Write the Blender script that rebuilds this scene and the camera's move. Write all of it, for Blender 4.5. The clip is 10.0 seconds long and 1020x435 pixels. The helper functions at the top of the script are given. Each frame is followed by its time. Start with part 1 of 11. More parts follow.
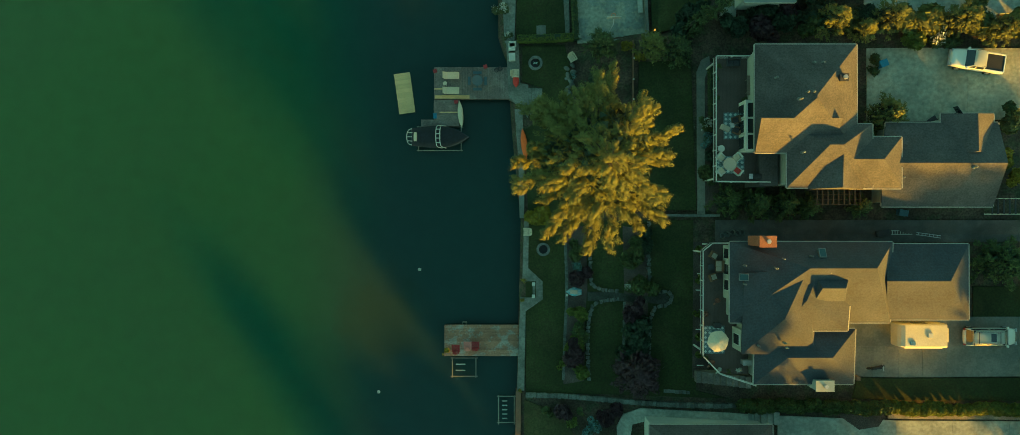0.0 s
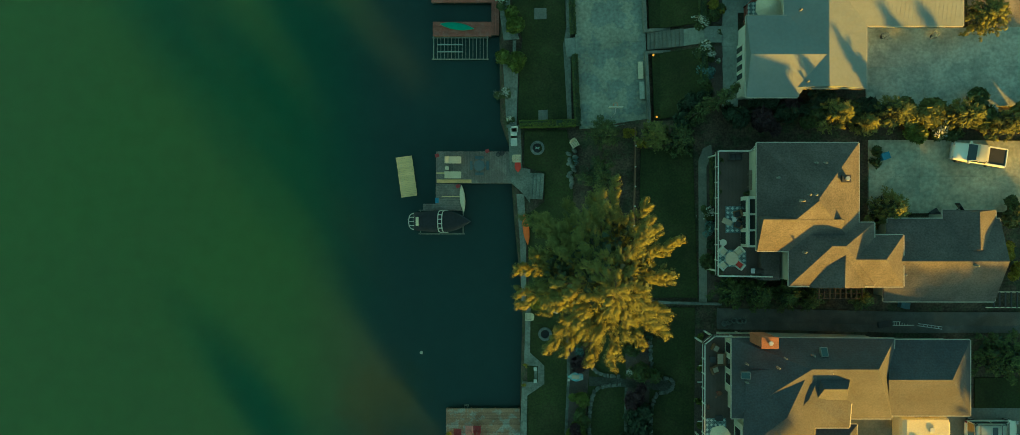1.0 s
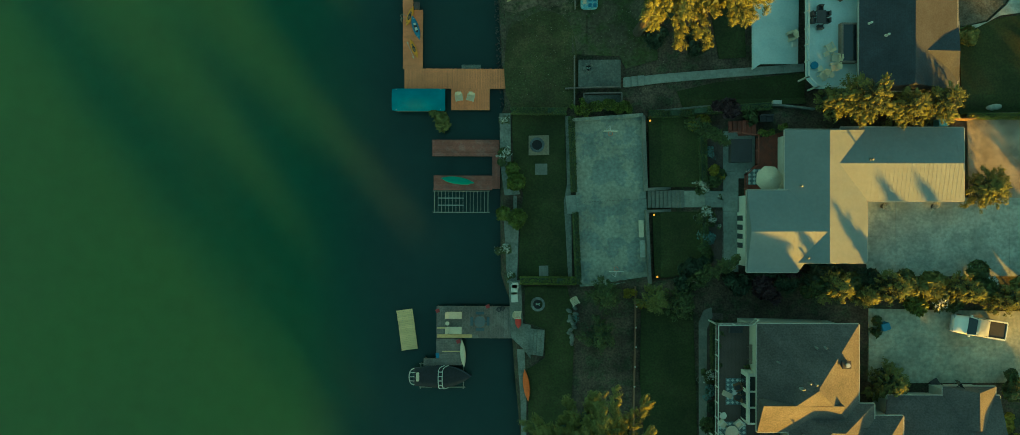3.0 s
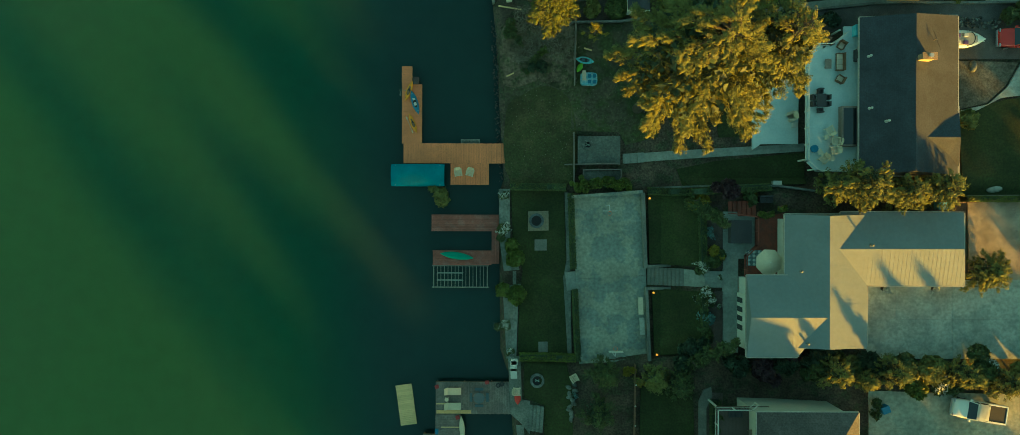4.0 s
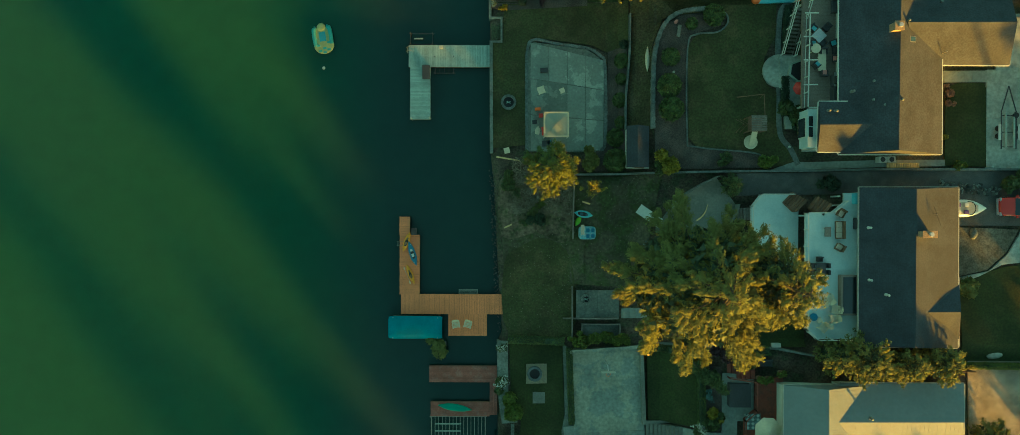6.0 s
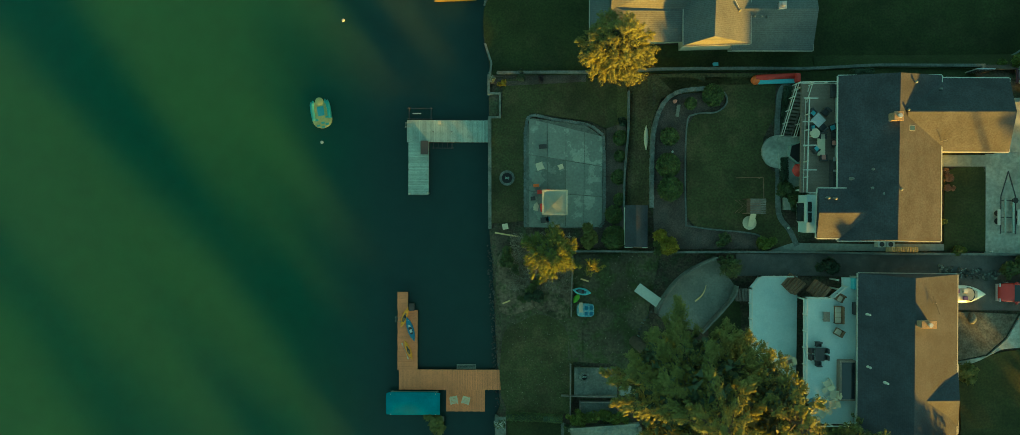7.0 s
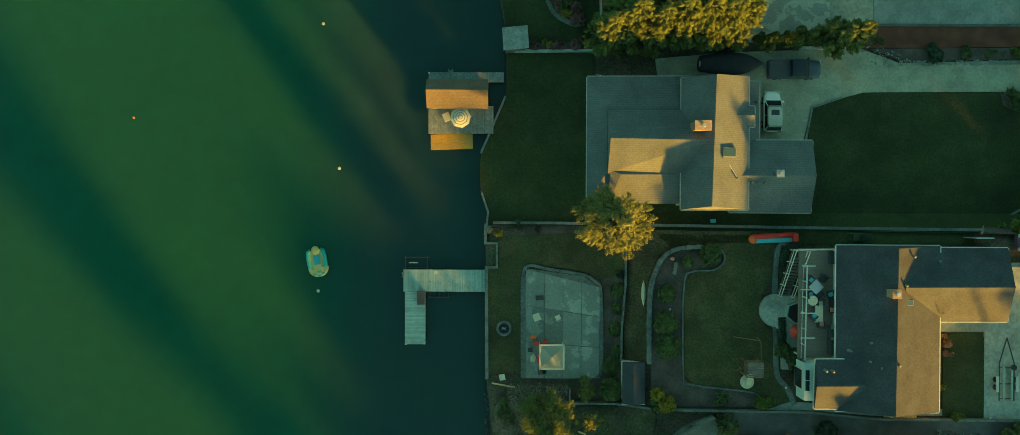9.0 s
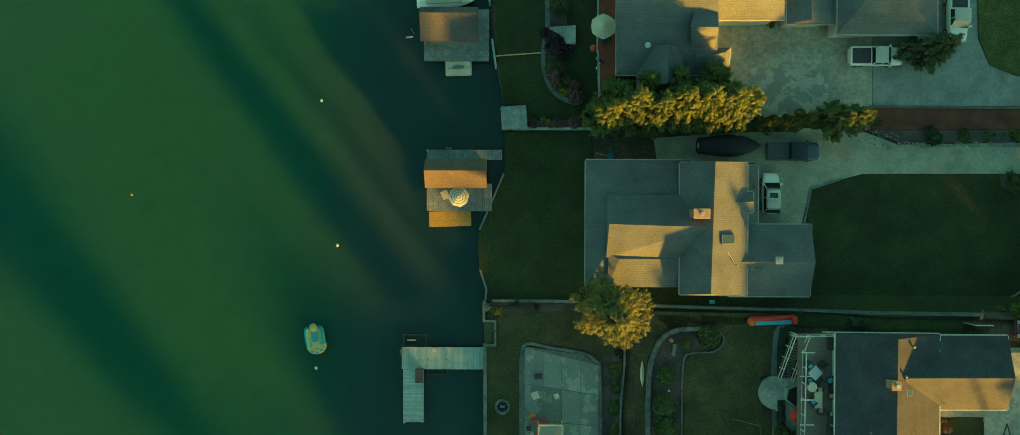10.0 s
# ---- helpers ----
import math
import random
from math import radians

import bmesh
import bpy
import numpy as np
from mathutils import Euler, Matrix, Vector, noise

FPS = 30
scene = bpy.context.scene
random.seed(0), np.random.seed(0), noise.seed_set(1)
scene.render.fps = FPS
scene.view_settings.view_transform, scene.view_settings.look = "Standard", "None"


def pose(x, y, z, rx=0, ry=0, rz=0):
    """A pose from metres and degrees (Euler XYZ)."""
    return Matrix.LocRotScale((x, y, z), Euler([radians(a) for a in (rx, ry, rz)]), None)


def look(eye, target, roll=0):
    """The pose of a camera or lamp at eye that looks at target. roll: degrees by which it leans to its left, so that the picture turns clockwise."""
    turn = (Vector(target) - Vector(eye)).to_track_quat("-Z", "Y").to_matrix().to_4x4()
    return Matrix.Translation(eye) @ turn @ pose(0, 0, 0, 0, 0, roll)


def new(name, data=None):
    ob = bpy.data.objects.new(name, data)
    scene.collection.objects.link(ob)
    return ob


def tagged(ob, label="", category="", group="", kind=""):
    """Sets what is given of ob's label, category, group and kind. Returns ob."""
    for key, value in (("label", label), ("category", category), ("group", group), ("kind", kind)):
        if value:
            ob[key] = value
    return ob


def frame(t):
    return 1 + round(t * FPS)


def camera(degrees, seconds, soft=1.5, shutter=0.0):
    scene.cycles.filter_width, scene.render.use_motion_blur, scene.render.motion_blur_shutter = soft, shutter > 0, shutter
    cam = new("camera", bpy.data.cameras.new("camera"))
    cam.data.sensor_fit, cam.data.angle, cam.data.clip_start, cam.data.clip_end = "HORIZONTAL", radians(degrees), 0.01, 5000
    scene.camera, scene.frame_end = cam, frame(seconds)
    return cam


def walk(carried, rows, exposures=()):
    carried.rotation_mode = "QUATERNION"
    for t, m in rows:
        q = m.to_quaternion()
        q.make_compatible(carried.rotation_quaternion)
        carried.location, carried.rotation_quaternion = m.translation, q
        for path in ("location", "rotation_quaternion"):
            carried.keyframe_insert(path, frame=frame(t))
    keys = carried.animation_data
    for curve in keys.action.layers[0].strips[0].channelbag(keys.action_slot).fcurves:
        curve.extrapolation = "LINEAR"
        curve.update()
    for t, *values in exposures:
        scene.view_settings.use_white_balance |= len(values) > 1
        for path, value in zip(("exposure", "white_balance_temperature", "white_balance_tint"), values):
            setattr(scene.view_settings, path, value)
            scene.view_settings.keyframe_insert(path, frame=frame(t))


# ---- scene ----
cam = camera(74.0, 10.0, soft=0.65)
PATH = [  # seconds, x, y, z, pitch, heading
    (0, -0.000, -0.000, 78.000, 0.225, 0.000),
    (0.5, -0.111, 4.852, 78.043, 0.236, 0.038),
    (1, -0.214, 9.612, 78.088, 0.201, 0.053),
    (1.5, -0.275, 14.219, 78.187, 0.179, 0.081),
    (2, -0.312, 18.645, 78.221, 0.175, 0.147),
    (2.5, -0.322, 23.013, 78.222, 0.151, 0.181),
    (4, -0.264, 36.026, 78.056, 0.063, 0.194),
    (4.5, -0.235, 40.403, 77.935, 0.015, 0.195),
    (5, -0.179, 44.814, 77.814, -0.059, 0.206),
    (5.5, -0.152, 49.192, 77.755, -0.130, 0.172),
    (7, 0.052, 62.099, 77.520, -0.133, 0.304),
    (7.5, 0.127, 66.470, 77.395, -0.176, 0.351),
    (8, 0.190, 70.860, 77.278, -0.239, 0.343),
    (8.5, 0.238, 75.053, 77.222, -0.404, 0.240),
    (9, 0.324, 79.392, 77.146, -0.397, 0.222),
    (9.5, 0.387, 83.616, 77.023, -0.290, 0.195),
    (10, 0.467, 87.771, 76.962, -0.130, 0.182),
]
EXPOSURE, KELVIN, TINT = 2.33, 7100, -60
walk(cam, [(t, pose(x, y, z, a, 0, b)) for t, x, y, z, a, b in PATH], [(0, EXPOSURE, KELVIN, TINT), (5.5, EXPOSURE, KELVIN, TINT), (7, EXPOSURE + 0.11, KELVIN, TINT), (9.2, EXPOSURE + 0.13, KELVIN, TINT), (10, EXPOSURE + 0.06, KELVIN, TINT)])

# ---- world and sun: low evening sun from the south-east ----
SUN_DIR = Vector((0.61, -0.792, math.tan(radians(9.3)))).normalized()
world = bpy.data.worlds.new("sky")
scene.world = world
world.use_nodes = True
wn = world.node_tree.nodes
sky = wn.new("ShaderNodeTexSky")
sky.sky_type = "NISHITA"
sky.sun_disc = False
sky.sun_elevation = radians(9.3)
sky.sun_rotation = math.atan2(SUN_DIR.x, SUN_DIR.y)
wn["Background"].inputs["Strength"].default_value = 0.06
world.node_tree.links.new(sky.outputs["Color"], wn["Background"].inputs["Color"])
sun_data = bpy.data.lights.new("sun", "SUN")
sun_data.energy, sun_data.angle, sun_data.color = 4.5, radians(2.2), (1.0, 0.37, 0.06)
sun = new("sun", sun_data)
sun.matrix_basis = look((0, 0, 60), Vector((0, 0, 60)) - SUN_DIR)

# ---- materials ----
def material(name, base, rough=0.8, vary=0.18, fine=9.0, coarse=0.5, bump=0.15, metal=0.0, tint=None, patch=0.0, spec=0.4, per=0.0, island=0.0, through_light=0.0, sharp=0.0):
    """A plain surface with grain, broad stains and fine relief, in world metres."""
    m = bpy.data.materials.new(name)
    m.use_nodes = True
    nt = m.node_tree
    n, k = nt.nodes, nt.links.new
    p = n["Principled BSDF"]
    geo = n.new("ShaderNodeNewGeometry")
    a = n.new("ShaderNodeTexNoise"); a.inputs["Scale"].default_value = fine; a.inputs["Detail"].default_value = 5
    b = n.new("ShaderNodeTexNoise"); b.inputs["Scale"].default_value = coarse; b.inputs["Detail"].default_value = 4
    k(geo.outputs["Position"], a.inputs["Vector"]); k(geo.outputs["Position"], b.inputs["Vector"])
    ra = n.new("ShaderNodeMapRange"); ra.inputs[1].default_value, ra.inputs[2].default_value = 0.3, 0.7
    ra.inputs[3].default_value, ra.inputs[4].default_value = 1 - vary, 1 + vary
    rb = n.new("ShaderNodeMapRange"); rb.inputs[1].default_value, rb.inputs[2].default_value = 0.3, 0.7
    rb.inputs[3].default_value, rb.inputs[4].default_value = 1 - vary * 0.9, 1 + vary * 0.9
    k(a.outputs["Fac"], ra.inputs[0]); k(b.outputs["Fac"], rb.inputs[0])
    mul = n.new("ShaderNodeMath"); mul.operation = "MULTIPLY"
    k(ra.outputs[0], mul.inputs[0]); k(rb.outputs[0], mul.inputs[1])
    last = mul.outputs[0]
    if per:
        info = n.new("ShaderNodeObjectInfo")
        rp = n.new("ShaderNodeMapRange"); rp.inputs[3].default_value, rp.inputs[4].default_value = 1 - per, 1 + per
        k(info.outputs["Random"], rp.inputs[0])
        m2 = n.new("ShaderNodeMath"); m2.operation = "MULTIPLY"
        k(last, m2.inputs[0]); k(rp.outputs[0], m2.inputs[1]); last = m2.outputs[0]
    if island:
        rp = n.new("ShaderNodeMapRange"); rp.inputs[3].default_value, rp.inputs[4].default_value = 1 - island, 1 + island
        k(geo.outputs["Random Per Island"], rp.inputs[0])
        m2 = n.new("ShaderNodeMath"); m2.operation = "MULTIPLY"
        k(last, m2.inputs[0]); k(rp.outputs[0], m2.inputs[1]); last = m2.outputs[0]
    col = n.new("ShaderNodeVectorMath"); col.operation = "SCALE"
    mix = n.new("ShaderNodeMix"); mix.data_type = "RGBA"
    mix.inputs[6].default_value = (*base, 1)
    mix.inputs[7].default_value = (*(tint or base), 1)
    c = n.new("ShaderNodeTexNoise"); c.inputs["Scale"].default_value = coarse * 1.7; c.inputs["Detail"].default_value = 6; c.inputs["Roughness"].default_value = 0.62
    k(geo.outputs["Position"], c.inputs["Vector"])
    rc = n.new("ShaderNodeMapRange"); rc.inputs[1].default_value, rc.inputs[2].default_value = 0.52 - patch * 0.12, 0.62 - patch * 0.06
    rc.inputs[2].default_value -= sharp * (rc.inputs[2].default_value - rc.inputs[1].default_value)
    k(c.outputs["Fac"], rc.inputs[0]); k(rc.outputs[0], mix.inputs[0])
    k(mix.outputs[2], col.inputs[0]); k(last, col.inputs["Scale"])
    k(col.outputs[0], p.inputs["Base Color"])
    p.inputs["Roughness"].default_value, p.inputs["Metallic"].default_value = rough, metal
    p.inputs["Specular IOR Level"].default_value = spec
    if bump:
        bp = n.new("ShaderNodeBump"); bp.inputs["Strength"].default_value = bump; bp.inputs["Distance"].default_value = 0.05
        k(a.outputs["Fac"], bp.inputs["Height"]); k(bp.outputs[0], p.inputs["Normal"])
    if through_light:
        tr = n.new("ShaderNodeBsdfTranslucent"); k(col.outputs[0], tr.inputs["Color"])
        ms = n.new("ShaderNodeMixShader"); ms.inputs[0].default_value = through_light
        k(p.outputs[0], ms.inputs[1]); k(tr.outputs[0], ms.inputs[2])
        k(ms.outputs[0], n["Material Output"].inputs["Surface"])
    return m


def ruled(m, axis, step, depth=0.35, width=0.12, dark=0.75):
    """Adds fine straight joints across the given axis to a material, in world metres."""
    nt = m.node_tree
    n, k = nt.nodes, nt.links.new
    geo = n.new("ShaderNodeNewGeometry")
    sep = n.new("ShaderNodeSeparateXYZ"); k(geo.outputs["Position"], sep.inputs[0])
    wob = n.new("ShaderNodeTexNoise"); wob.inputs["Scale"].default_value = 1.3
    k(geo.outputs["Position"], wob.inputs["Vector"])
    s = n.new("ShaderNodeMath"); s.operation = "DIVIDE"; s.inputs[1].default_value = step
    k(sep.outputs[axis], s.inputs[0])
    w2 = n.new("ShaderNodeMath"); w2.operation = "MULTIPLY_ADD"; w2.inputs[1].default_value = 0.25
    k(wob.outputs["Fac"], w2.inputs[0]); k(s.outputs[0], w2.inputs[2])
    f = n.new("ShaderNodeMath"); f.operation = "FRACT"; k(w2.outputs[0], f.inputs[0])
    g = n.new("ShaderNodeMath"); g.operation = "GREATER_THAN"; g.inputs[1].default_value = width
    k(f.outputs[0], g.inputs[0])
    r = n.new("ShaderNodeMapRange"); r.inputs[3].default_value = dark
    k(g.outputs[0], r.inputs[0])
    p = n["Principled BSDF"]
    old = p.inputs["Base Color"].links[0].from_socket
    v = n.new("ShaderNodeVectorMath"); v.operation = "SCALE"
    k(old, v.inputs[0]); k(r.outputs[0], v.inputs["Scale"]); k(v.outputs[0], p.inputs["Base Color"])
    if depth:
        bp = n.new("ShaderNodeBump"); bp.inputs["Strength"].default_value = depth; bp.inputs["Distance"].default_value = 0.03
        k(f.outputs[0], bp.inputs["Height"])
        if p.inputs["Normal"].links:
            k(p.inputs["Normal"].links[0].from_socket, bp.inputs["Normal"])
        k(bp.outputs[0], p.inputs["Normal"])
    return m


GRASS = material("lawn_grass", (0.047, 0.050, 0.018), 0.9, 0.36, 5, 0.3, 0.3, tint=(0.066, 0.058, 0.025), patch=0.3)
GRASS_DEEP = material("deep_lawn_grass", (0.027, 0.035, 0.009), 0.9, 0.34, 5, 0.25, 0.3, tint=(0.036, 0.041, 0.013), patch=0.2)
GRASS_LUSH = material("thick_green_grass", (0.058, 0.075, 0.020), 0.9, 0.45, 5, 0.5, 0.5, tint=(0.07, 0.075, 0.024), patch=0.3)
GRASS_DRY = material("dry_lawn_grass", (0.056, 0.054, 0.024), 0.92, 0.5, 5, 0.25, 0.5, tint=(0.075, 0.062, 0.034), patch=0.4)
SOIL = material("bare_soil", (0.070, 0.055, 0.040), 0.95, 0.5, 5, 0.5, 0.6, tint=(0.050, 0.055, 0.030), patch=0.4)
MULCH = material("bark_mulch", (0.078, 0.062, 0.054), 0.95, 0.4, 9, 0.6, 0.5, tint=(0.062, 0.054, 0.048), patch=0.5)
BED_PALE = material("dry_bed_soil", (0.125, 0.112, 0.085), 0.95, 0.4, 5, 0.6, 0.4, tint=(0.09, 0.082, 0.06), patch=0.4)
REDMULCH = material("red_bark_mulch", (0.095, 0.040, 0.026), 0.95, 0.4, 22, 0.6, 0.7)
CONCRETE = material("concrete", (0.37, 0.38, 0.325), 0.85, 0.2, 3, 0.35, 0.15, tint=(0.27, 0.29, 0.25), patch=0.6)
CONCRETE_STAINED = material("stained_concrete", (0.29, 0.305, 0.24), 0.85, 0.24, 2.5, 0.3, 0.15, tint=(0.35, 0.345, 0.265), patch=0.45, sharp=0.5)
CONCRETE_DARK = material("weathered_concrete", (0.245, 0.262, 0.235), 0.88, 0.15, 4, 0.4, 0.15, tint=(0.205, 0.222, 0.20), patch=0.6)
CONCRETE_YARD = material("worn_yard_concrete", (0.32, 0.32, 0.235), 0.88, 0.15, 4, 0.35, 0.15, tint=(0.26, 0.265, 0.20), patch=0.5)
ASPHALT = material("asphalt", (0.085, 0.083, 0.08), 0.9, 0.25, 16, 0.4, 0.3, tint=(0.11, 0.105, 0.10), patch=0.4)
DARK_GRAVEL = material("dark_fine_gravel", (0.050, 0.052, 0.045), 0.95, 0.45, 9, 0.6, 0.4, tint=(0.035, 0.04, 0.03), patch=0.5)
GRAVEL = material("gravel", (0.30, 0.25, 0.19), 0.95, 0.4, 18, 0.4, 0.6, tint=(0.22, 0.19, 0.15), patch=0.5)
STONE = material("wall_stone", (0.128, 0.138, 0.124), 0.9, 0.3, 6, 0.8, 0.4, per=0.3, island=0.3)
STONE_DARK = material("dark_shore_stone", (0.065, 0.065, 0.06), 0.9, 0.35, 9, 0.8, 0.4, per=0.35)
PLASTER = material("painted_siding", (0.42, 0.42, 0.35), 0.7, 0.06, 4, 0.4, 0.05)
SIDING_WHITE = material("white_siding", (0.52, 0.53, 0.48), 0.65, 0.06, 4, 0.4, 0.05)
TRIM = material("white_trim_paint", (0.55, 0.55, 0.485), 0.55, 0.07, 8, 1.0, 0.05)
GLASS_DARK = material("window_glass", (0.02, 0.025, 0.03), 0.06, 0.05, 2, 0.4, 0.0, spec=0.8)
SHINGLE_TAN = ruled(material("tan_shingles", (0.054, 0.058, 0.068), 0.93, 0.2, 6, 0.4, 0.1, tint=(0.050, 0.056, 0.068), patch=0.4), 1, 0.145, 0.12, 0.2, 0.9)
SHINGLE_GREY = ruled(material("grey_brown_shingles", (0.088, 0.082, 0.080), 0.93, 0.26, 6, 0.3, 0.15, tint=(0.074, 0.069, 0.069), patch=0.5), 1, 0.145, 0.12, 0.2, 0.9)
SHINGLE_DARK = ruled(material("charcoal_shingles", (0.047, 0.053, 0.066), 0.93, 0.16, 6, 0.4, 0.12, tint=(0.041, 0.046, 0.057), patch=0.4), 0, 0.145, 0.12, 0.2, 0.9)
SHINGLE_BROWN = ruled(material("brown_shingles", (0.050, 0.053, 0.063), 0.93, 0.25, 6, 0.5, 0.12, tint=(0.045, 0.050, 0.060), patch=0.4), 0, 0.145, 0.12, 0.2, 0.9)
METAL_ROOF = material("pale_metal_roof", (0.190, 0.214, 0.216), 0.6, 0.05, 3, 0.4, 0.02, metal=0.08, spec=0.3, tint=(0.182, 0.208, 0.212), patch=0.4)
DECK_DARK = ruled(material("dark_deck_boards", (0.085, 0.068, 0.06), 0.8, 0.15, 8, 0.6, 0.1), 0, 0.14, 0.3, 0.1, 0.6)
DECK_GREY = ruled(material("grey_brown_deck_boards", (0.20, 0.165, 0.135), 0.8, 0.15, 8, 0.6, 0.1), 1, 0.14, 0.3, 0.1, 0.6)
DECK_PALE = material("pale_grey_deck_coating", (0.50, 0.57, 0.56), 0.75, 0.06, 6, 0.3, 0.06, tint=(0.45, 0.53, 0.53), patch=0.4)
DECK_RED = material("red_stained_wood", (0.20, 0.062, 0.042), 0.8, 0.2, 9, 0.8, 0.12, tint=(0.15, 0.06, 0.045), patch=0.4, per=0.2)
WOOD_ORANGE = material("orange_brown_planks", (0.62, 0.225, 0.10), 0.75, 0.1, 9, 0.5, 0.1, tint=(0.56, 0.205, 0.09), patch=0.3, per=0.07)
WOOD_GREY = material("weathered_grey_planks", (0.145, 0.130, 0.115), 0.85, 0.22, 6, 0.8, 0.12, tint=(0.18, 0.165, 0.145), patch=0.4, per=0.10)
WOOD_SILVER = material("silvered_planks", (0.33, 0.39, 0.34), 0.85, 0.14, 8, 0.8, 0.12, tint=(0.28, 0.34, 0.30), patch=0.4, per=0.14)
WOOD_TEAL = material("blue_grey_weathered_planks", (0.165, 0.185, 0.175), 0.85, 0.2, 6, 0.8, 0.12, tint=(0.22, 0.24, 0.225), patch=0.4, per=0.10)
WOOD_WORN = material("worn_brown_planks", (0.27, 0.17, 0.11), 0.85, 0.25, 7, 0.6, 0.15, tint=(0.30, 0.29, 0.25), patch=0.15, per=0.22)
WOOD_RED = material("red_painted_planks", (0.22, 0.085, 0.065), 0.8, 0.2, 9, 0.7, 0.12, tint=(0.235, 0.115, 0.095), patch=0.2, per=0.15)
WOOD_YELLOW = material("fresh_yellow_planks", (0.52, 0.36, 0.16), 0.75, 0.14, 9, 0.8, 0.1, per=0.1)
WOOD_CREAM = material("pale_timber", (0.56, 0.42, 0.21), 0.75, 0.12, 9, 0.8, 0.1, per=0.1)
WOOD_BROWN = material("brown_timber", (0.16, 0.10, 0.065), 0.85, 0.2, 9, 0.8, 0.12, per=0.15)
WOOD_DULL = material("dull_weathered_timber", (0.075, 0.058, 0.044), 0.9, 0.2, 9, 0.8, 0.12, per=0.15)
BARK = material("bark", (0.06, 0.05, 0.04), 0.95, 0.3, 12, 1, 0.5)
WHITE = material("white_plastic", (0.51, 0.51, 0.455), 0.5, 0.05, 6, 1, 0.03)
CREAM = material("cream_fabric", (0.57, 0.51, 0.37), 0.85, 0.08, 7, 0.8, 0.08)
RED = material("red_plastic", (0.50, 0.045, 0.035), 0.5, 0.12, 6, 1, 0.03)
PINK = material("faded_red_plastic", (0.56, 0.24, 0.20), 0.55, 0.1, 6, 1, 0.03)
MAROON = material("dark_red_paint", (0.24, 0.03, 0.035), 0.55, 0.12, 6, 1, 0.03)
BLUE = material("blue_paint", (0.05, 0.16, 0.27), 0.55, 0.12, 6, 1, 0.03)
SKYBLUE = material("sky_blue_plastic", (0.20, 0.46, 0.53), 0.5, 0.08, 6, 1, 0.03)
PALE_BLUE = material("faded_pale_blue_plastic", (0.17, 0.36, 0.44), 0.55, 0.2, 6, 2, 0.03, tint=(0.36, 0.44, 0.44), patch=0.4)
TEAL_CANVAS = material("teal_canvas", (0.075, 0.34, 0.44), 0.95, 0.12, 7, 0.9, 0.1)
FLOAT_YELLOW = material("weathered_yellow_planks", (0.44, 0.25, 0.05), 0.75, 0.14, 7, 0.8, 0.1, tint=(0.38, 0.23, 0.055), patch=0.4, per=0.05)
PURPLE = material("purple_vinyl", (0.10, 0.055, 0.16), 0.5, 0.1, 6, 1, 0.03)
YELLOW = material("yellow_plastic", (0.70, 0.30, 0.03), 0.5, 0.08, 6, 1, 0.03)
ORANGE = material("orange_plastic", (0.64, 0.135, 0.03), 0.45, 0.08, 6, 1, 0.03)
GREEN = material("green_plastic", (0.045, 0.22, 0.15), 0.45, 0.08, 6, 1, 0.03)
LIME = material("lime_plastic", (0.22, 0.42, 0.04), 0.45, 0.08, 6, 1, 0.03)
BLACK = material("black_rubber", (0.022, 0.022, 0.024), 0.7, 0.15, 6, 1, 0.05)
COVER = material("black_canvas_cover", (0.012, 0.014, 0.020), 0.75, 0.25, 4, 0.8, 0.25)
STEEL = material("galvanised_steel", (0.50, 0.50, 0.50), 0.45, 0.1, 8, 1, 0.03, metal=0.7)
DULL_STEEL = material("weathered_grey_steel", (0.15, 0.16, 0.15), 0.7, 0.15, 8, 1, 0.05)
ALU = material("aluminium_rail", (0.60, 0.60, 0.58), 0.45, 0.08, 8, 1, 0.03, metal=0.4)
CHARCOAL = material("charcoal_fabric", (0.05, 0.05, 0.055), 0.85, 0.15, 9, 1, 0.08)
WICKER = material("brown_wicker", (0.12, 0.075, 0.045), 0.8, 0.3, 25, 2, 0.3)
CUSHION = material("beige_cushion", (0.46, 0.40, 0.31), 0.9, 0.1, 9, 1, 0.1)
RUG = material("patterned_rug", (0.20, 0.26, 0.27), 0.95, 0.3, 5, 3, 0.1, tint=(0.11, 0.15, 0.16), patch=0.9)
BRICK_PALE = material("pale_buff_brick", (0.30, 0.21, 0.14), 0.9, 0.2, 8, 1, 0.2, per=0.2)
WORN_SLAB = material("worn_scaled_concrete", (0.255, 0.272, 0.225), 0.88, 0.12, 5, 0.4, 0.15, tint=(0.40, 0.41, 0.335), patch=0.05, sharp=0.85)
BRICK = material("red_brick", (0.30, 0.12, 0.07), 0.9, 0.2, 8, 1, 0.2, per=0.2)
CAR_WHITE = material("white_car_paint", (0.76, 0.76, 0.66), 0.25, 0.02, 3, 0.5, 0.0, spec=0.6)
CAR_DARK = material("dark_blue_car_paint", (0.045, 0.055, 0.075), 0.22, 0.03, 3, 0.5, 0.0, spec=0.6)
CAR_PLUM = material("dark_plum_car_paint", (0.06, 0.035, 0.055), 0.22, 0.03, 3, 0.5, 0.0, spec=0.6)
CAR_RED = material("red_car_paint", (0.42, 0.035, 0.03), 0.25, 0.03, 3, 0.5, 0.0, spec=0.6)
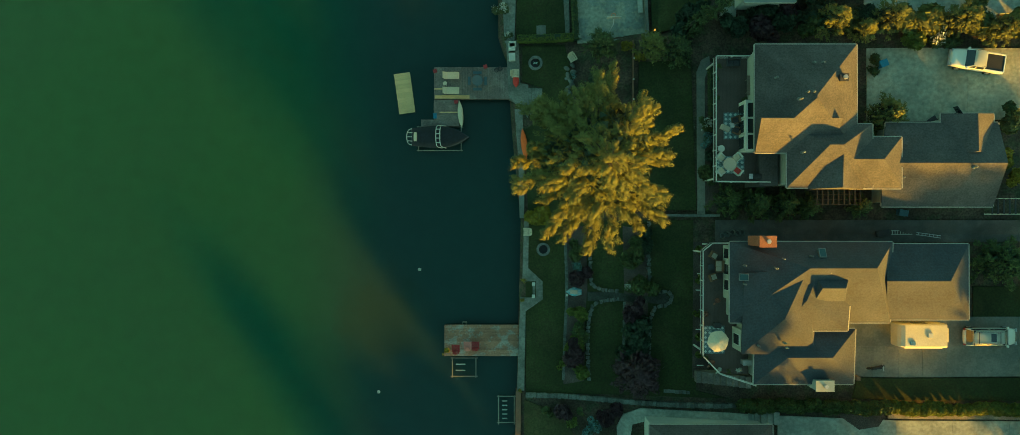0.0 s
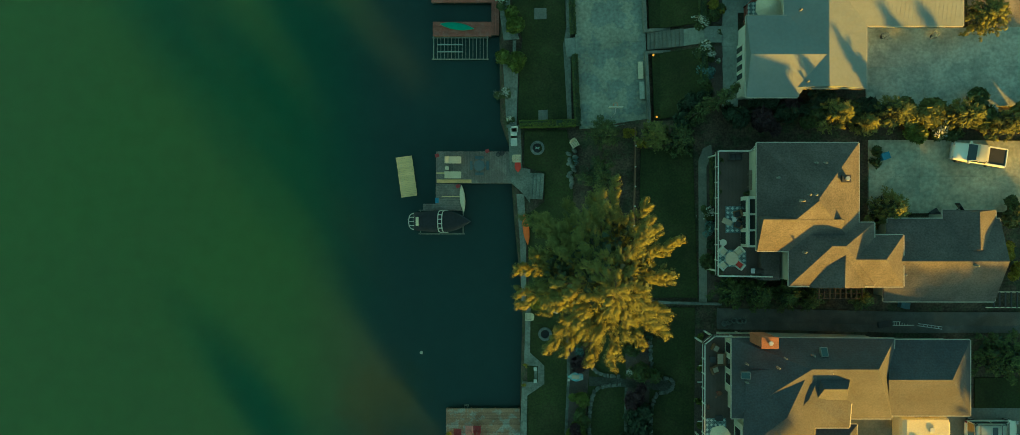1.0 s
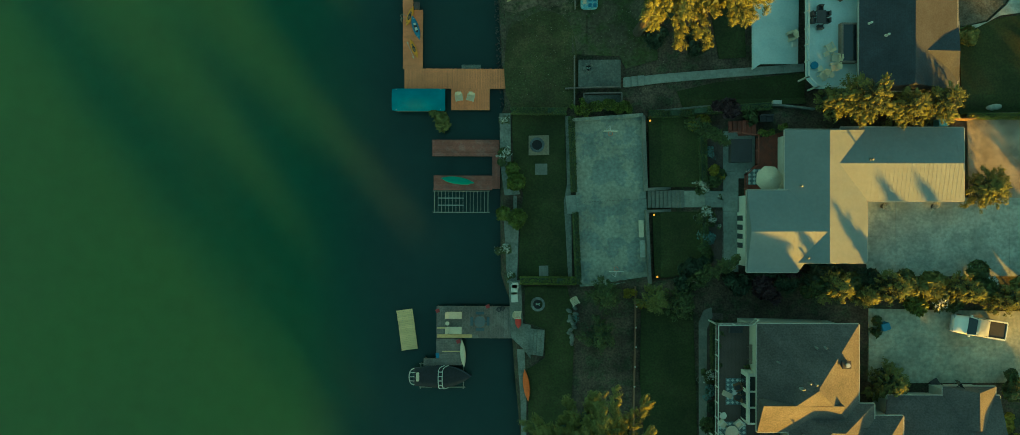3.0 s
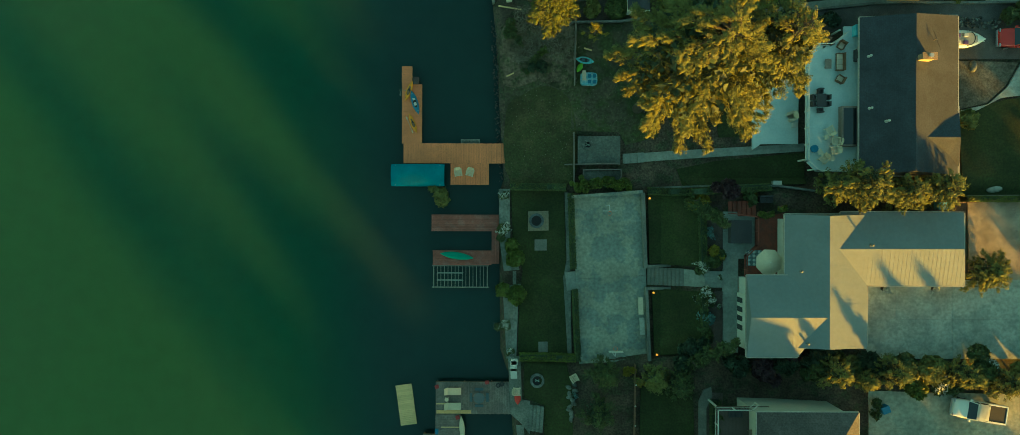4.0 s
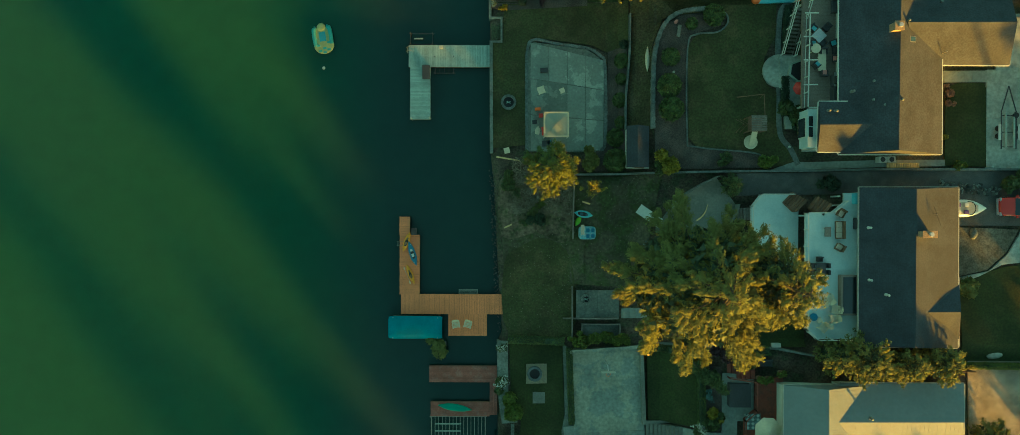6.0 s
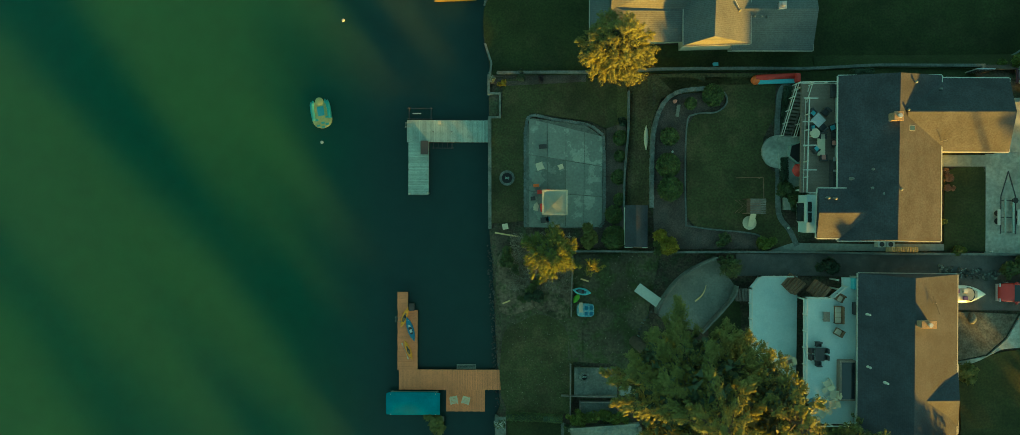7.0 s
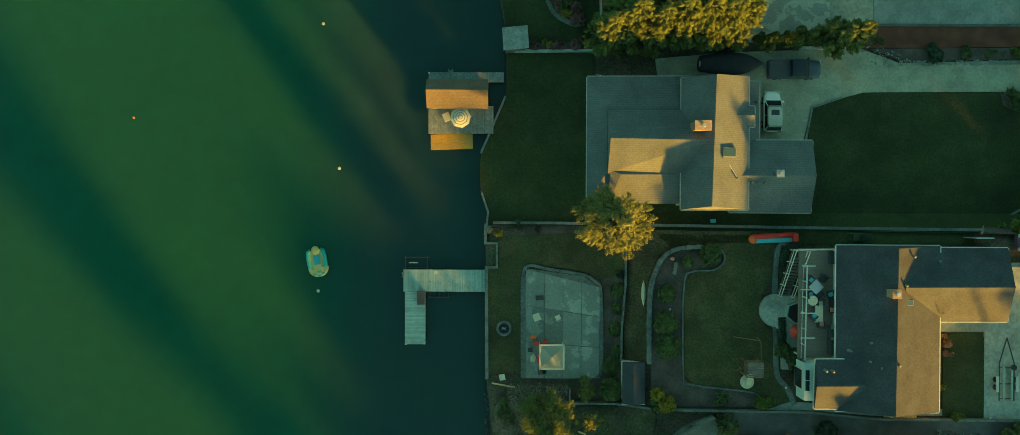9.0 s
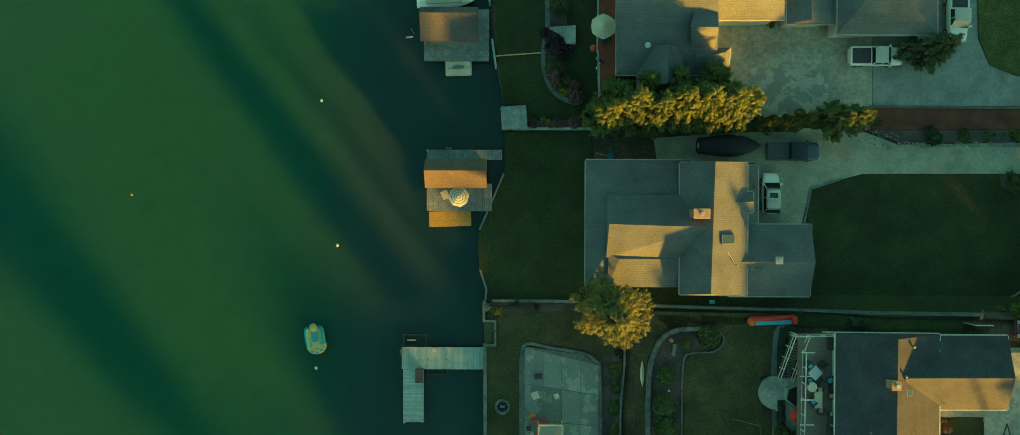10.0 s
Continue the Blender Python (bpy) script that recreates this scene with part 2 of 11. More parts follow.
LEAF_BIG = material("tree_leaves", (0.150, 0.154, 0.056), 0.85, 0.12, 3, 0.4, 0.0, tint=(0.162, 0.156, 0.056), patch=0.3, spec=0.1, island=0.14, through_light=0.03)
LEAF_FIR = material("conifer_needles", (0.108, 0.128, 0.042), 0.8, 0.16, 3, 0.4, 0.0, tint=(0.120, 0.132, 0.042), patch=0.3, spec=0.1, island=0.18, through_light=0.08)
LEAF_GREEN = material("green_leaves", (0.068, 0.088, 0.030), 0.6, 0.3, 5, 0.8, 0.0, tint=(0.078, 0.088, 0.026), patch=0.4, island=0.3, through_light=0.12)
# also fills crowns, bushes and hedges, where its darkness stands for inner shade
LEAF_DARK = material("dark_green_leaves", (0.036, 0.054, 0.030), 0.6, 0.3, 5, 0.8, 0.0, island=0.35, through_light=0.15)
LEAF_BRIGHT = material("bright_green_leaves", (0.115, 0.138, 0.028), 0.6, 0.25, 5, 0.8, 0.0, island=0.3, through_light=0.25)
LEAF_CLIPPED = material("clipped_leaves", (0.088, 0.108, 0.032), 0.7, 0.3, 6, 1.2, 0.0, tint=(0.07, 0.095, 0.03), patch=0.4, island=0.35, through_light=0.1)
LEAF_YELLOW = material("golden_leaves", (0.235, 0.20, 0.028), 0.6, 0.25, 5, 0.8, 0.0, island=0.3, through_light=0.25)
LEAF_PURPLE = material("purple_leaves", (0.040, 0.022, 0.030), 0.6, 0.3, 5, 0.8, 0.0, island=0.35, through_light=0.15)
LEAF_BLUE = material("blue_grey_leaves", (0.12, 0.19, 0.19), 0.6, 0.25, 5, 0.8, 0.0, island=0.3, through_light=0.15)
PETAL = material("white_petals", (0.45, 0.46, 0.40), 0.7, 0.1, 5, 1, 0.0, island=0.2)
PETAL_RED = material("red_petals", (0.19, 0.10, 0.068), 0.7, 0.1, 5, 1, 0.0, island=0.2)
RAFT_YELLOW = material("pale_yellow_vinyl", (0.34, 0.34, 0.14), 0.5, 0.1, 6, 1, 0.03)
RAFT_TEAL = material("turquoise_vinyl", (0.09, 0.31, 0.28), 0.5, 0.1, 6, 1, 0.03)
RAFT_BLUE = material("blue_vinyl", (0.07, 0.26, 0.33), 0.5, 0.1, 6, 1, 0.03)
BUOY_RED = material("faded_orange_float", (0.34, 0.12, 0.04), 0.6, 0.1, 6, 1, 0.03)
DRIVE_DARK = material("dark_worn_concrete_drive", (0.15, 0.155, 0.135), 0.88, 0.14, 5, 0.3, 0.12, tint=(0.20, 0.20, 0.17), patch=0.4)
CANOPY = material("pale_canopy_fabric", (0.46, 0.51, 0.45), 0.85, 0.05, 7, 0.8, 0.05)
LIFT_METAL = material("weathered_lift_metal", (0.24, 0.25, 0.21), 0.6, 0.15, 8, 1, 0.03, metal=0.2)
COURT = material("court_concrete", (0.215, 0.238, 0.212), 0.85, 0.24, 3, 0.3, 0.15, tint=(0.295, 0.30, 0.238), patch=0.4, sharp=0.6)
THIN_GRASS = material("thin_patchy_grass", (0.068, 0.062, 0.040), 0.95, 0.38, 3.5, 0.3, 0.2, tint=(0.045, 0.055, 0.020), patch=0.6)
BUOY_WHITE = material("weathered_white_float", (0.42, 0.42, 0.36), 0.6, 0.1, 6, 1, 0.03)
STRIPE = material("grey_green_stripe_fabric", (0.16, 0.18, 0.16), 0.85, 0.1, 7, 0.8, 0.05)
DRY_TWIG = material("dry_grey_twigs", (0.17, 0.15, 0.115), 0.95, 0.3, 6, 1, 0.1, island=0.5)
WORN_PATIO = material("worn_patio_concrete", (0.180, 0.200, 0.176), 0.88, 0.14, 4, 0.3, 0.15, tint=(0.26, 0.285, 0.242), patch=-0.12, per=0.22, sharp=0.8)
SHINGLE_WARM = ruled(material("pale_brown_shingles", (0.118, 0.126, 0.128), 0.93, 0.18, 6, 0.4, 0.12, tint=(0.110, 0.120, 0.124), patch=0.4), 1, 0.19, 0.2, 0.22, 0.78)
SHINGLE_RUST = ruled(material("rusty_brown_shingles", (0.120, 0.090, 0.066), 0.93, 0.2, 6, 0.4, 0.12, tint=(0.105, 0.085, 0.066), patch=0.4), 1, 0.145, 0.15, 0.2, 0.85)
SEAWALL = material("dark_seawall_concrete", (0.18, 0.19, 0.165), 0.88, 0.25, 5, 0.5, 0.2, tint=(0.13, 0.14, 0.12), patch=0.5)
DULL_BLUE = material("faded_blue_paint", (0.055, 0.10, 0.13), 0.7, 0.15, 6, 1, 0.05)
KERB = material("dull_kerb_concrete", (0.150, 0.162, 0.152), 0.88, 0.25, 5, 0.5, 0.2, tint=(0.115, 0.126, 0.118), patch=0.5, per=0.15)
SLATE = material("blue_grey_block", (0.10, 0.115, 0.125), 0.85, 0.2, 6, 0.6, 0.2, per=0.2)
TAN_SLAB = material("tan_paver", (0.235, 0.20, 0.135), 0.88, 0.2, 6, 0.6, 0.15, tint=(0.20, 0.18, 0.13), patch=0.4)
PAD = material("dark_pad_concrete", (0.115, 0.125, 0.11), 0.9, 0.25, 5, 0.5, 0.2, tint=(0.15, 0.155, 0.135), patch=0.4)

# ---- the lie of the land ----
def lerp_table(v, table):
    if v <= table[0][0]:
        return table[0][1]
    for (a, p), (b, q) in zip(table, table[1:]):
        if v <= b:
            return p + (q - p) * (v - a) / (b - a)
    return table[-1][1]


SHORE = ((-60, 0.6), (-20, 0.9), (0, 1.4), (10, 0.4), (19, -0.2), (20, -1.2), (39, -1.4), (39.7, -0.9), (46.6, -1.4), (57, -1.9), (60, -2.2), (79.5, -2.4), (81.8, -3.1), (86, -3.1), (93, -0.2), (98, -0.2), (101, -0.4), (106, -1.5), (113, -2.0), (200, -3.0))
OFFSETS = (0, 5, 8, 10, 14, 18, 22, 28, 34, 40, 50, 80)
LOTS = (  # southern edge of a lot and its heights inland from the shore
    (-1000, (1.1, 1.4, 1.7, 2.0, 2.7, 3.4, 4.0, 4.6, 5.6, 6.5, 6.7, 8.0)),
    (-0.3, (1.2, 1.8, 2.1, 2.4, 3.2, 3.8, 4.6, 5.2, 6.3, 7.3, 7.5, 8.5)),
    (20.0, (1.1, 1.3, 1.9, 2.1, 2.2, 2.5, 5.3, 6.0, 6.8, 7.2, 7.4, 8.5)),
    (39.9, (0.8, 1.2, 1.8, 2.1, 2.25, 3.5, 4.2, 4.9, 5.7, 7.5, 8.0, 8.8)),
    (58.0, (0.9, 1.0, 1.1, 1.15, 1.35, 4.0, 4.6, 5.0, 5.3, 7.8, 8.0, 8.8)),
    (78.2, (0.6, 0.9, 1.2, 1.4, 2.2, 3.0, 3.6, 4.3, 4.7, 5.0, 5.5, 7.0)),
    (97.8, (0.6, 1.0, 1.2, 1.4, 2.0, 2.8, 3.4, 4.1, 4.7, 5.0, 5.4, 7.0)),
)


def shore(y):
    return lerp_table(y, SHORE)


def terrain(x, y):
    """The height of the ground."""
    o = x - shore(y)
    if o < 0:
        return -2.5 - min(6.0, -o * 0.05)
    z = lerp_table(o, tuple(zip(OFFSETS, LOTS[0][1])))
    for edge, heights in LOTS[1:]:
        w = min(1.0, max(0.0, (y - edge + 0.6) / 1.2))
        if w > 0:
            z += (lerp_table(o, tuple(zip(OFFSETS, heights))) - z) * w
    return z


# ---- building helpers ----
def ground_z(x, y):
    return terrain(x, y)


def finish(name, bm, mat, smooth=False):
    bmesh.ops.recalc_face_normals(bm, faces=bm.faces)
    me = bpy.data.meshes.new(name)
    bm.to_mesh(me)
    bm.free()
    me.materials.append(mat)
    if smooth:
        for p in me.polygons:
            p.use_smooth = True
    return me


def part(name, bm, mat, parent, label="", smooth=False, world_space=False):
    """One mesh under a thing or a part; in the thing's own space, or in the world's."""
    ob = new(name, finish(name, bm, mat, smooth) if isinstance(bm, bmesh.types.BMesh) else bm)
    ob.parent = parent
    if world_space and parent.parent is None:
        ob.matrix_parent_inverse = parent.matrix_basis.inverted()
    return tagged(ob, label)


def thing(name, x, y, z=None, rz=0, label="", category="", group="", kind="", dz=0.0):
    ob = new(name)
    ob.empty_display_size = 0.3
    ob.matrix_basis = pose(x, y, (ground_z(x, y) + dz) if z is None else z, 0, 0, rz)
    return tagged(ob, label, category, group, kind)


def structure(name, bm, mat, label, category, smooth=False):
    return tagged(new(name, finish(name, bm, mat, smooth)), label, category, "", "structure")


def box(bm, x0, x1, y0, y1, z0, z1, m=None, bevel=0.0):
    vs = [bm.verts.new(p) for p in ((x0, y0, z0), (x1, y0, z0), (x1, y1, z0), (x0, y1, z0), (x0, y0, z1), (x1, y0, z1), (x1, y1, z1), (x0, y1, z1))]
    fs = [bm.faces.new([vs[i] for i in q]) for q in ((3, 2, 1, 0), (4, 5, 6, 7), (0, 1, 5, 4), (1, 2, 6, 5), (2, 3, 7, 6), (3, 0, 4, 7))]
    if bevel:
        es = list({e for f in fs for e in f.edges})
        r = bmesh.ops.bevel(bm, geom=es, offset=bevel, segments=2, affect="EDGES", profile=0.6)
        vs = list({v for f in r["faces"] for v in f.verts} | {v for v in vs if v.is_valid})
    if m is not None:
        bmesh.ops.transform(bm, matrix=m, verts=[v for v in vs if v.is_valid])
    return vs


def boxed(x0, x1, y0, y1, z0, z1, m=None, bevel=0.0):
    bm = bmesh.new()
    box(bm, x0, x1, y0, y1, z0, z1, m, bevel)
    return bm


def prism(bm, pts, z0, z1, top_scale=1.0):
    cx, cy = sum(p[0] for p in pts) / len(pts), sum(p[1] for p in pts) / len(pts)
    lo = [bm.verts.new((x, y, z0)) for x, y in pts]
    hi = [bm.verts.new((cx + (x - cx) * top_scale, cy + (y - cy) * top_scale, z1)) for x, y in pts]
    bm.faces.new(lo[::-1])
    bm.faces.new(hi)
    n = len(pts)
    for i in range(n):
        bm.faces.new((lo[i], lo[(i + 1) % n], hi[(i + 1) % n], hi[i]))
    return lo + hi


def tube(bm, pts, r, sides=6, r_end=None):
    """A round bar along a line of points."""
    pts = [Vector(p) for p in pts]
    rings = []
    for i, p in enumerate(pts):
        d = (pts[min(i + 1, len(pts) - 1)] - pts[max(i - 1, 0)]).normalized()
        u = d.orthogonal().normalized()
        v = d.cross(u)
        rr = r if r_end is None else r + (r_end - r) * i / (len(pts) - 1)
        rings.append([bm.verts.new(p + (u * math.cos(a) + v * math.sin(a)) * rr) for a in [2 * math.pi * k / sides for k in range(sides)]])
    for a, b in zip(rings, rings[1:]):
        for k in range(sides):
            bm.faces.new((a[k], a[(k + 1) % sides], b[(k + 1) % sides], b[k]))
    bm.faces.new(rings[0][::-1])
    bm.faces.new(rings[-1])


def lathe(bm, profile, sides=16, cx=0, cy=0, sx=1.0, sy=1.0):
    """A turned body from (radius, height) steps."""
    rings = [[bm.verts.new((cx + r * sx * math.cos(2 * math.pi * k / sides), cy + r * sy * math.sin(2 * math.pi * k / sides), z)) for k in range(sides)] for r, z in profile]
    for a, b in zip(rings, rings[1:]):
        for k in range(sides):
            bm.faces.new((a[k], a[(k + 1) % sides], b[(k + 1) % sides], b[k]))
    bm.faces.new(rings[0][::-1])
    bm.faces.new(rings[-1])


def smooth_line(pts, per=6, closed=False):
    """Points along a soft curve through the given ones."""
    out, n = [], len(pts)
    for i in range(n if closed else n - 1):
        p = [Vector(pts[(i + j) % n] if closed else pts[min(max(i + j, 0), n - 1)]) for j in (-1, 0, 1, 2)]
        for s in range(per):
            t = s / per
            out.append(0.5 * ((2 * p[1]) + (p[2] - p[0]) * t + (2 * p[0] - 5 * p[1] + 4 * p[2] - p[3]) * t * t + (3 * p[1] - p[0] - 3 * p[2] + p[3]) * t ** 3))
    if not closed:
        out.append(Vector(pts[-1]))
    return [tuple(v) for v in out]


def draped(pts, dz, cell=1.5, skirt=0.25):
    """A sheet with the given outline, laid over the ground and closed round its edge."""
    bm = bmesh.new()
    bm.faces.new([bm.verts.new((x, y, 0)) for x, y in pts])
    xs, ys = [p[0] for p in pts], [p[1] for p in pts]
    for lo, hi, axis in ((min(xs), max(xs), 0), (min(ys), max(ys), 1)):
        v = math.ceil(lo / cell) * cell
        while v < hi:
            co, no = (Vector((v, 0, 0)), Vector((1, 0, 0))) if axis == 0 else (Vector((0, v, 0)), Vector((0, 1, 0)))
            bmesh.ops.bisect_plane(bm, geom=bm.verts[:] + bm.edges[:] + bm.faces[:], plane_co=co, plane_no=no)
            v += cell
    for v in bm.verts:
        v.co.z = ground_z(v.co.x, v.co.y) + dz
    bmesh.ops.recalc_face_normals(bm, faces=bm.faces)
    if sum(f.normal.z for f in bm.faces) < 0:
        bmesh.ops.reverse_faces(bm, faces=bm.faces)
    edge = [e for e in bm.edges if e.is_boundary]
    ext = bmesh.ops.extrude_edge_only(bm, edges=edge)
    bmesh.ops.translate(bm, vec=(0, 0, -skirt), verts=[g for g in ext["geom"] if isinstance(g, bmesh.types.BMVert)])
    return bm


def draped_patch(name, pts, mat, label, category, dz=0.03, soft=0, cell=1.5):
    if soft:
        pts = smooth_line([(x, y, 0) for x, y in pts], soft, True)
        pts = [(p[0], p[1]) for p in pts]
    return structure(name, draped(pts, dz, cell), mat, label, category)


def ribbon(bm, line, w, h, sink=0.3):
    """A low wall or kerb of width w and height h along a line on the ground."""
    corners = [Vector((x, y, 0)) for x, y in line]
    pts = corners[:1]
    for a, b in zip(corners, corners[1:]):
        n = max(1, math.ceil((b - a).length / 1.2))
        pts += [a.lerp(b, (k + 1) / n) for k in range(n)]
    rows = []
    for i, p in enumerate(pts):
        d = (pts[min(i + 1, len(pts) - 1)] - pts[max(i - 1, 0)]).normalized()
        s = Vector((-d.y, d.x, 0)) * w / 2
        z = ground_z(p.x, p.y)
        rows.append([bm.verts.new((p.x + s.x * k, p.y + s.y * k, zz)) for k, zz in ((-1, z - sink), (-1, z + h), (1, z + h), (1, z - sink))])
    for a, b in zip(rows, rows[1:]):
        for k in range(4):
            bm.faces.new((a[k], a[(k + 1) % 4], b[(k + 1) % 4], b[k]))
    bm.faces.new(rows[0])
    bm.faces.new(rows[-1][::-1])


def along(line, step):
    """Even steps along a line: place and heading in degrees."""
    pts = [Vector((p[0], p[1], 0)) for p in line]
    out, left = [], step / 2
    for a, b in zip(pts, pts[1:]):
        d = (b - a).length
        while left < d:
            q = a.lerp(b, left / d)
            out.append((q.x, q.y, math.degrees(math.atan2(b.y - a.y, b.x - a.x))))
            left += step
        left -= d
    return out


def block_wall(name, line, label, w=0.35, h=0.35, step=0.5, mat=None, soft=0, sink=0.25, category="garden wall", rough=0):
    """A dry-laid garden wall of separate blocks along a line."""
    if soft:
        line = [(p[0], p[1]) for p in smooth_line([(x, y, 0) for x, y in line], soft)]
    if rough:
        step *= 0.8
    x0, y0 = line[0]
    top = thing(name, x0, y0, None, 0, label, category, "", "structure")
    meshes = []
    for k in range(4):
        rnd = random.Random(k)
        bm = bmesh.new()
        lx = step * rnd.uniform(0.86, 0.97) / 2
        vs = box(bm, -lx, lx, -w / 2 * rnd.uniform(0.85, 1.1), w / 2 * rnd.uniform(0.85, 1.1), -sink, h * rnd.uniform(0.85, 1.1))
        for v in vs[4:]:
            v.co += Vector((rnd.uniform(-1, 1), rnd.uniform(-1, 1), rnd.uniform(-1, 1))) * (0.09 if rough else 0.035)
        meshes.append(finish("block", bm, mat or STONE))
    base = top.matrix_basis.inverted()
    for i, (x, y, a) in enumerate(along(line, step)):
        ob = part("block", meshes[i % 4], None, top)
        ob.matrix_basis = base @ pose(x + rough * 0.05 * math.sin(i * 2.3), y + rough * 0.05 * math.cos(i * 3.1), ground_z(x, y), 0, 0, a + (180 if i % 3 else 0) + rough * 12 * math.sin(i * 1.7))
    return top


# ---- ground and water ----
def build_ground():
    ys = [-1800, -700, -300, -150, -90, -70] + [-60 + 1.5 * i for i in range(134)] + [150, 200, 300, 600, 1800]
    offs = [-2200, -700, -200, -60, -20, -5, -1.2, 0.25] + [1 + 1.0 * i for i in range(60)] + [66, 75, 90, 120, 180, 300, 700, 2200]
    bm = bmesh.new()
    grid = []
    for y in ys:
        row = []
        for o in offs:
            x = shore(y) + o
            z = terrain(x, y) - 0.12
            if o > 80:
                z += min(30, (o - 80) * 0.03)
            row.append(bm.verts.new((x, y, z)))
        grid.append(row)
    for a, b in zip(grid, grid[1:]):
        for i in range(len(offs) - 1):
            bm.faces.new((a[i], a[i + 1], b[i + 1], b[i]))
    structure("ground", bm, SOIL, "bare brown garden soil sloping down to the lake", "ground", True)


build_ground()


def water_material():
    m = bpy.data.materials.new("lake_water")
    m.use_nodes = True
    n, k = m.node_tree.nodes, m.node_tree.links.new
    p = n["Principled BSDF"]
    geo = n.new("ShaderNodeNewGeometry")
    big = n.new("ShaderNodeTexNoise"); big.inputs["Scale"].default_value = 0.035; big.inputs["Detail"].default_value = 5
    mid = n.new("ShaderNodeTexNoise"); mid.inputs["Scale"].default_value = 0.5; mid.inputs["Detail"].default_value = 5
    rip = n.new("ShaderNodeTexNoise"); rip.inputs["Scale"].default_value = 2.2; rip.inputs["Detail"].default_value = 4
    for q in (big, mid, rip):
        k(geo.outputs["Position"], q.inputs["Vector"])
    mix = n.new("ShaderNodeMix"); mix.data_type = "RGBA"
    mix.inputs[6].default_value = (0.019, 0.071, 0.041, 1)
    mix.inputs[7].default_value = (0.019, 0.077, 0.038, 1)
    r = n.new("ShaderNodeMapRange"); r.inputs[1].default_value, r.inputs[2].default_value = 0.35, 0.65
    k(big.outputs["Fac"], r.inputs[0]); k(r.outputs[0], mix.inputs[0])
    r2 = n.new("ShaderNodeMapRange"); r2.inputs[1].default_value, r2.inputs[2].default_value = 0.3, 0.7
    r2.inputs[3].default_value, r2.inputs[4].default_value = 0.95, 1.05
    k(mid.outputs["Fac"], r2.inputs[0])
    # the water colour turns darker and greyer towards the shore, by x
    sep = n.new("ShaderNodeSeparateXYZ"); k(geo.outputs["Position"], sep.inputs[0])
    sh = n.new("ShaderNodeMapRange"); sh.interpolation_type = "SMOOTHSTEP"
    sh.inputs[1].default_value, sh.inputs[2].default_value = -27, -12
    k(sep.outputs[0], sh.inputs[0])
    inshore = n.new("ShaderNodeMix"); inshore.data_type = "RGBA"
    inshore.inputs[7].default_value = (0.021, 0.0465, 0.043, 1)
    k(sh.outputs[0], inshore.inputs[0]); k(mix.outputs[2], inshore.inputs[6])
    # a brown weed bed under the water off the southern dock
    off = n.new("ShaderNodeVectorMath"); off.operation = "DISTANCE"; off.inputs[1].default_value = (-14.5, -11.5, 0)
    k(geo.outputs["Position"], off.inputs[0])
    weed = n.new("ShaderNodeTexNoise"); weed.inputs["Scale"].default_value = 0.45; weed.inputs["Detail"].default_value = 7; weed.inputs["Roughness"].default_value = 0.65
    k(geo.outputs["Position"], weed.inputs["Vector"])
    edge = n.new("ShaderNodeMapRange"); edge.inputs[1].default_value, edge.inputs[2].default_value = 9.0, 1.0
    k(off.outputs["Value"], edge.inputs[0])
    add = n.new("ShaderNodeMath"); add.operation = "ADD"; k(edge.outputs[0], add.inputs[0]); k(weed.outputs["Fac"], add.inputs[1])
    cut = n.new("ShaderNodeMapRange"); cut.inputs[1].default_value, cut.inputs[2].default_value, cut.inputs[4].default_value = 0.8, 1.35, 0.7
    k(add.outputs[0], cut.inputs[0])
    bed = n.new("ShaderNodeMix"); bed.data_type = "RGBA"; bed.inputs[7].default_value = (0.024, 0.046, 0.027, 1)
    k(cut.outputs[0], bed.inputs[0]); k(inshore.outputs[2], bed.inputs[6])
    v = n.new("ShaderNodeVectorMath"); v.operation = "SCALE"
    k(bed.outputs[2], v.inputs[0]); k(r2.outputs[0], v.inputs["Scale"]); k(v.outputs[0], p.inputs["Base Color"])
    p.inputs["Roughness"].default_value = 0.12
    p.inputs["IOR"].default_value = 1.4
    # light spreads inside the turbid water
    p.inputs["Subsurface Weight"].default_value = 1.0
    p.inputs["Subsurface Radius"].default_value = (12.0, 12.0, 12.0)
    p.inputs["Subsurface Scale"].default_value = 1.0
    bp = n.new("ShaderNodeBump"); bp.inputs["Strength"].default_value = 0.08; bp.inputs["Distance"].default_value = 0.1
    k(rip.outputs["Fac"], bp.inputs["Height"]); k(bp.outputs[0], p.inputs["Normal"])
    return m


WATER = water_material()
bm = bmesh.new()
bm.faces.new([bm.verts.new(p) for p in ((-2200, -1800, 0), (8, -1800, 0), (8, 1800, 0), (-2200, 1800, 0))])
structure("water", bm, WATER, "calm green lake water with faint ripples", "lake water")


# ---- houses ----
def plane_z(a, b, c, x, y):
    n = (Vector(b) - Vector(a)).cross(Vector(c) - Vector(a))
    return a[2] - (n.x * (x - a[0]) + n.y * (y - a[1])) / n.z


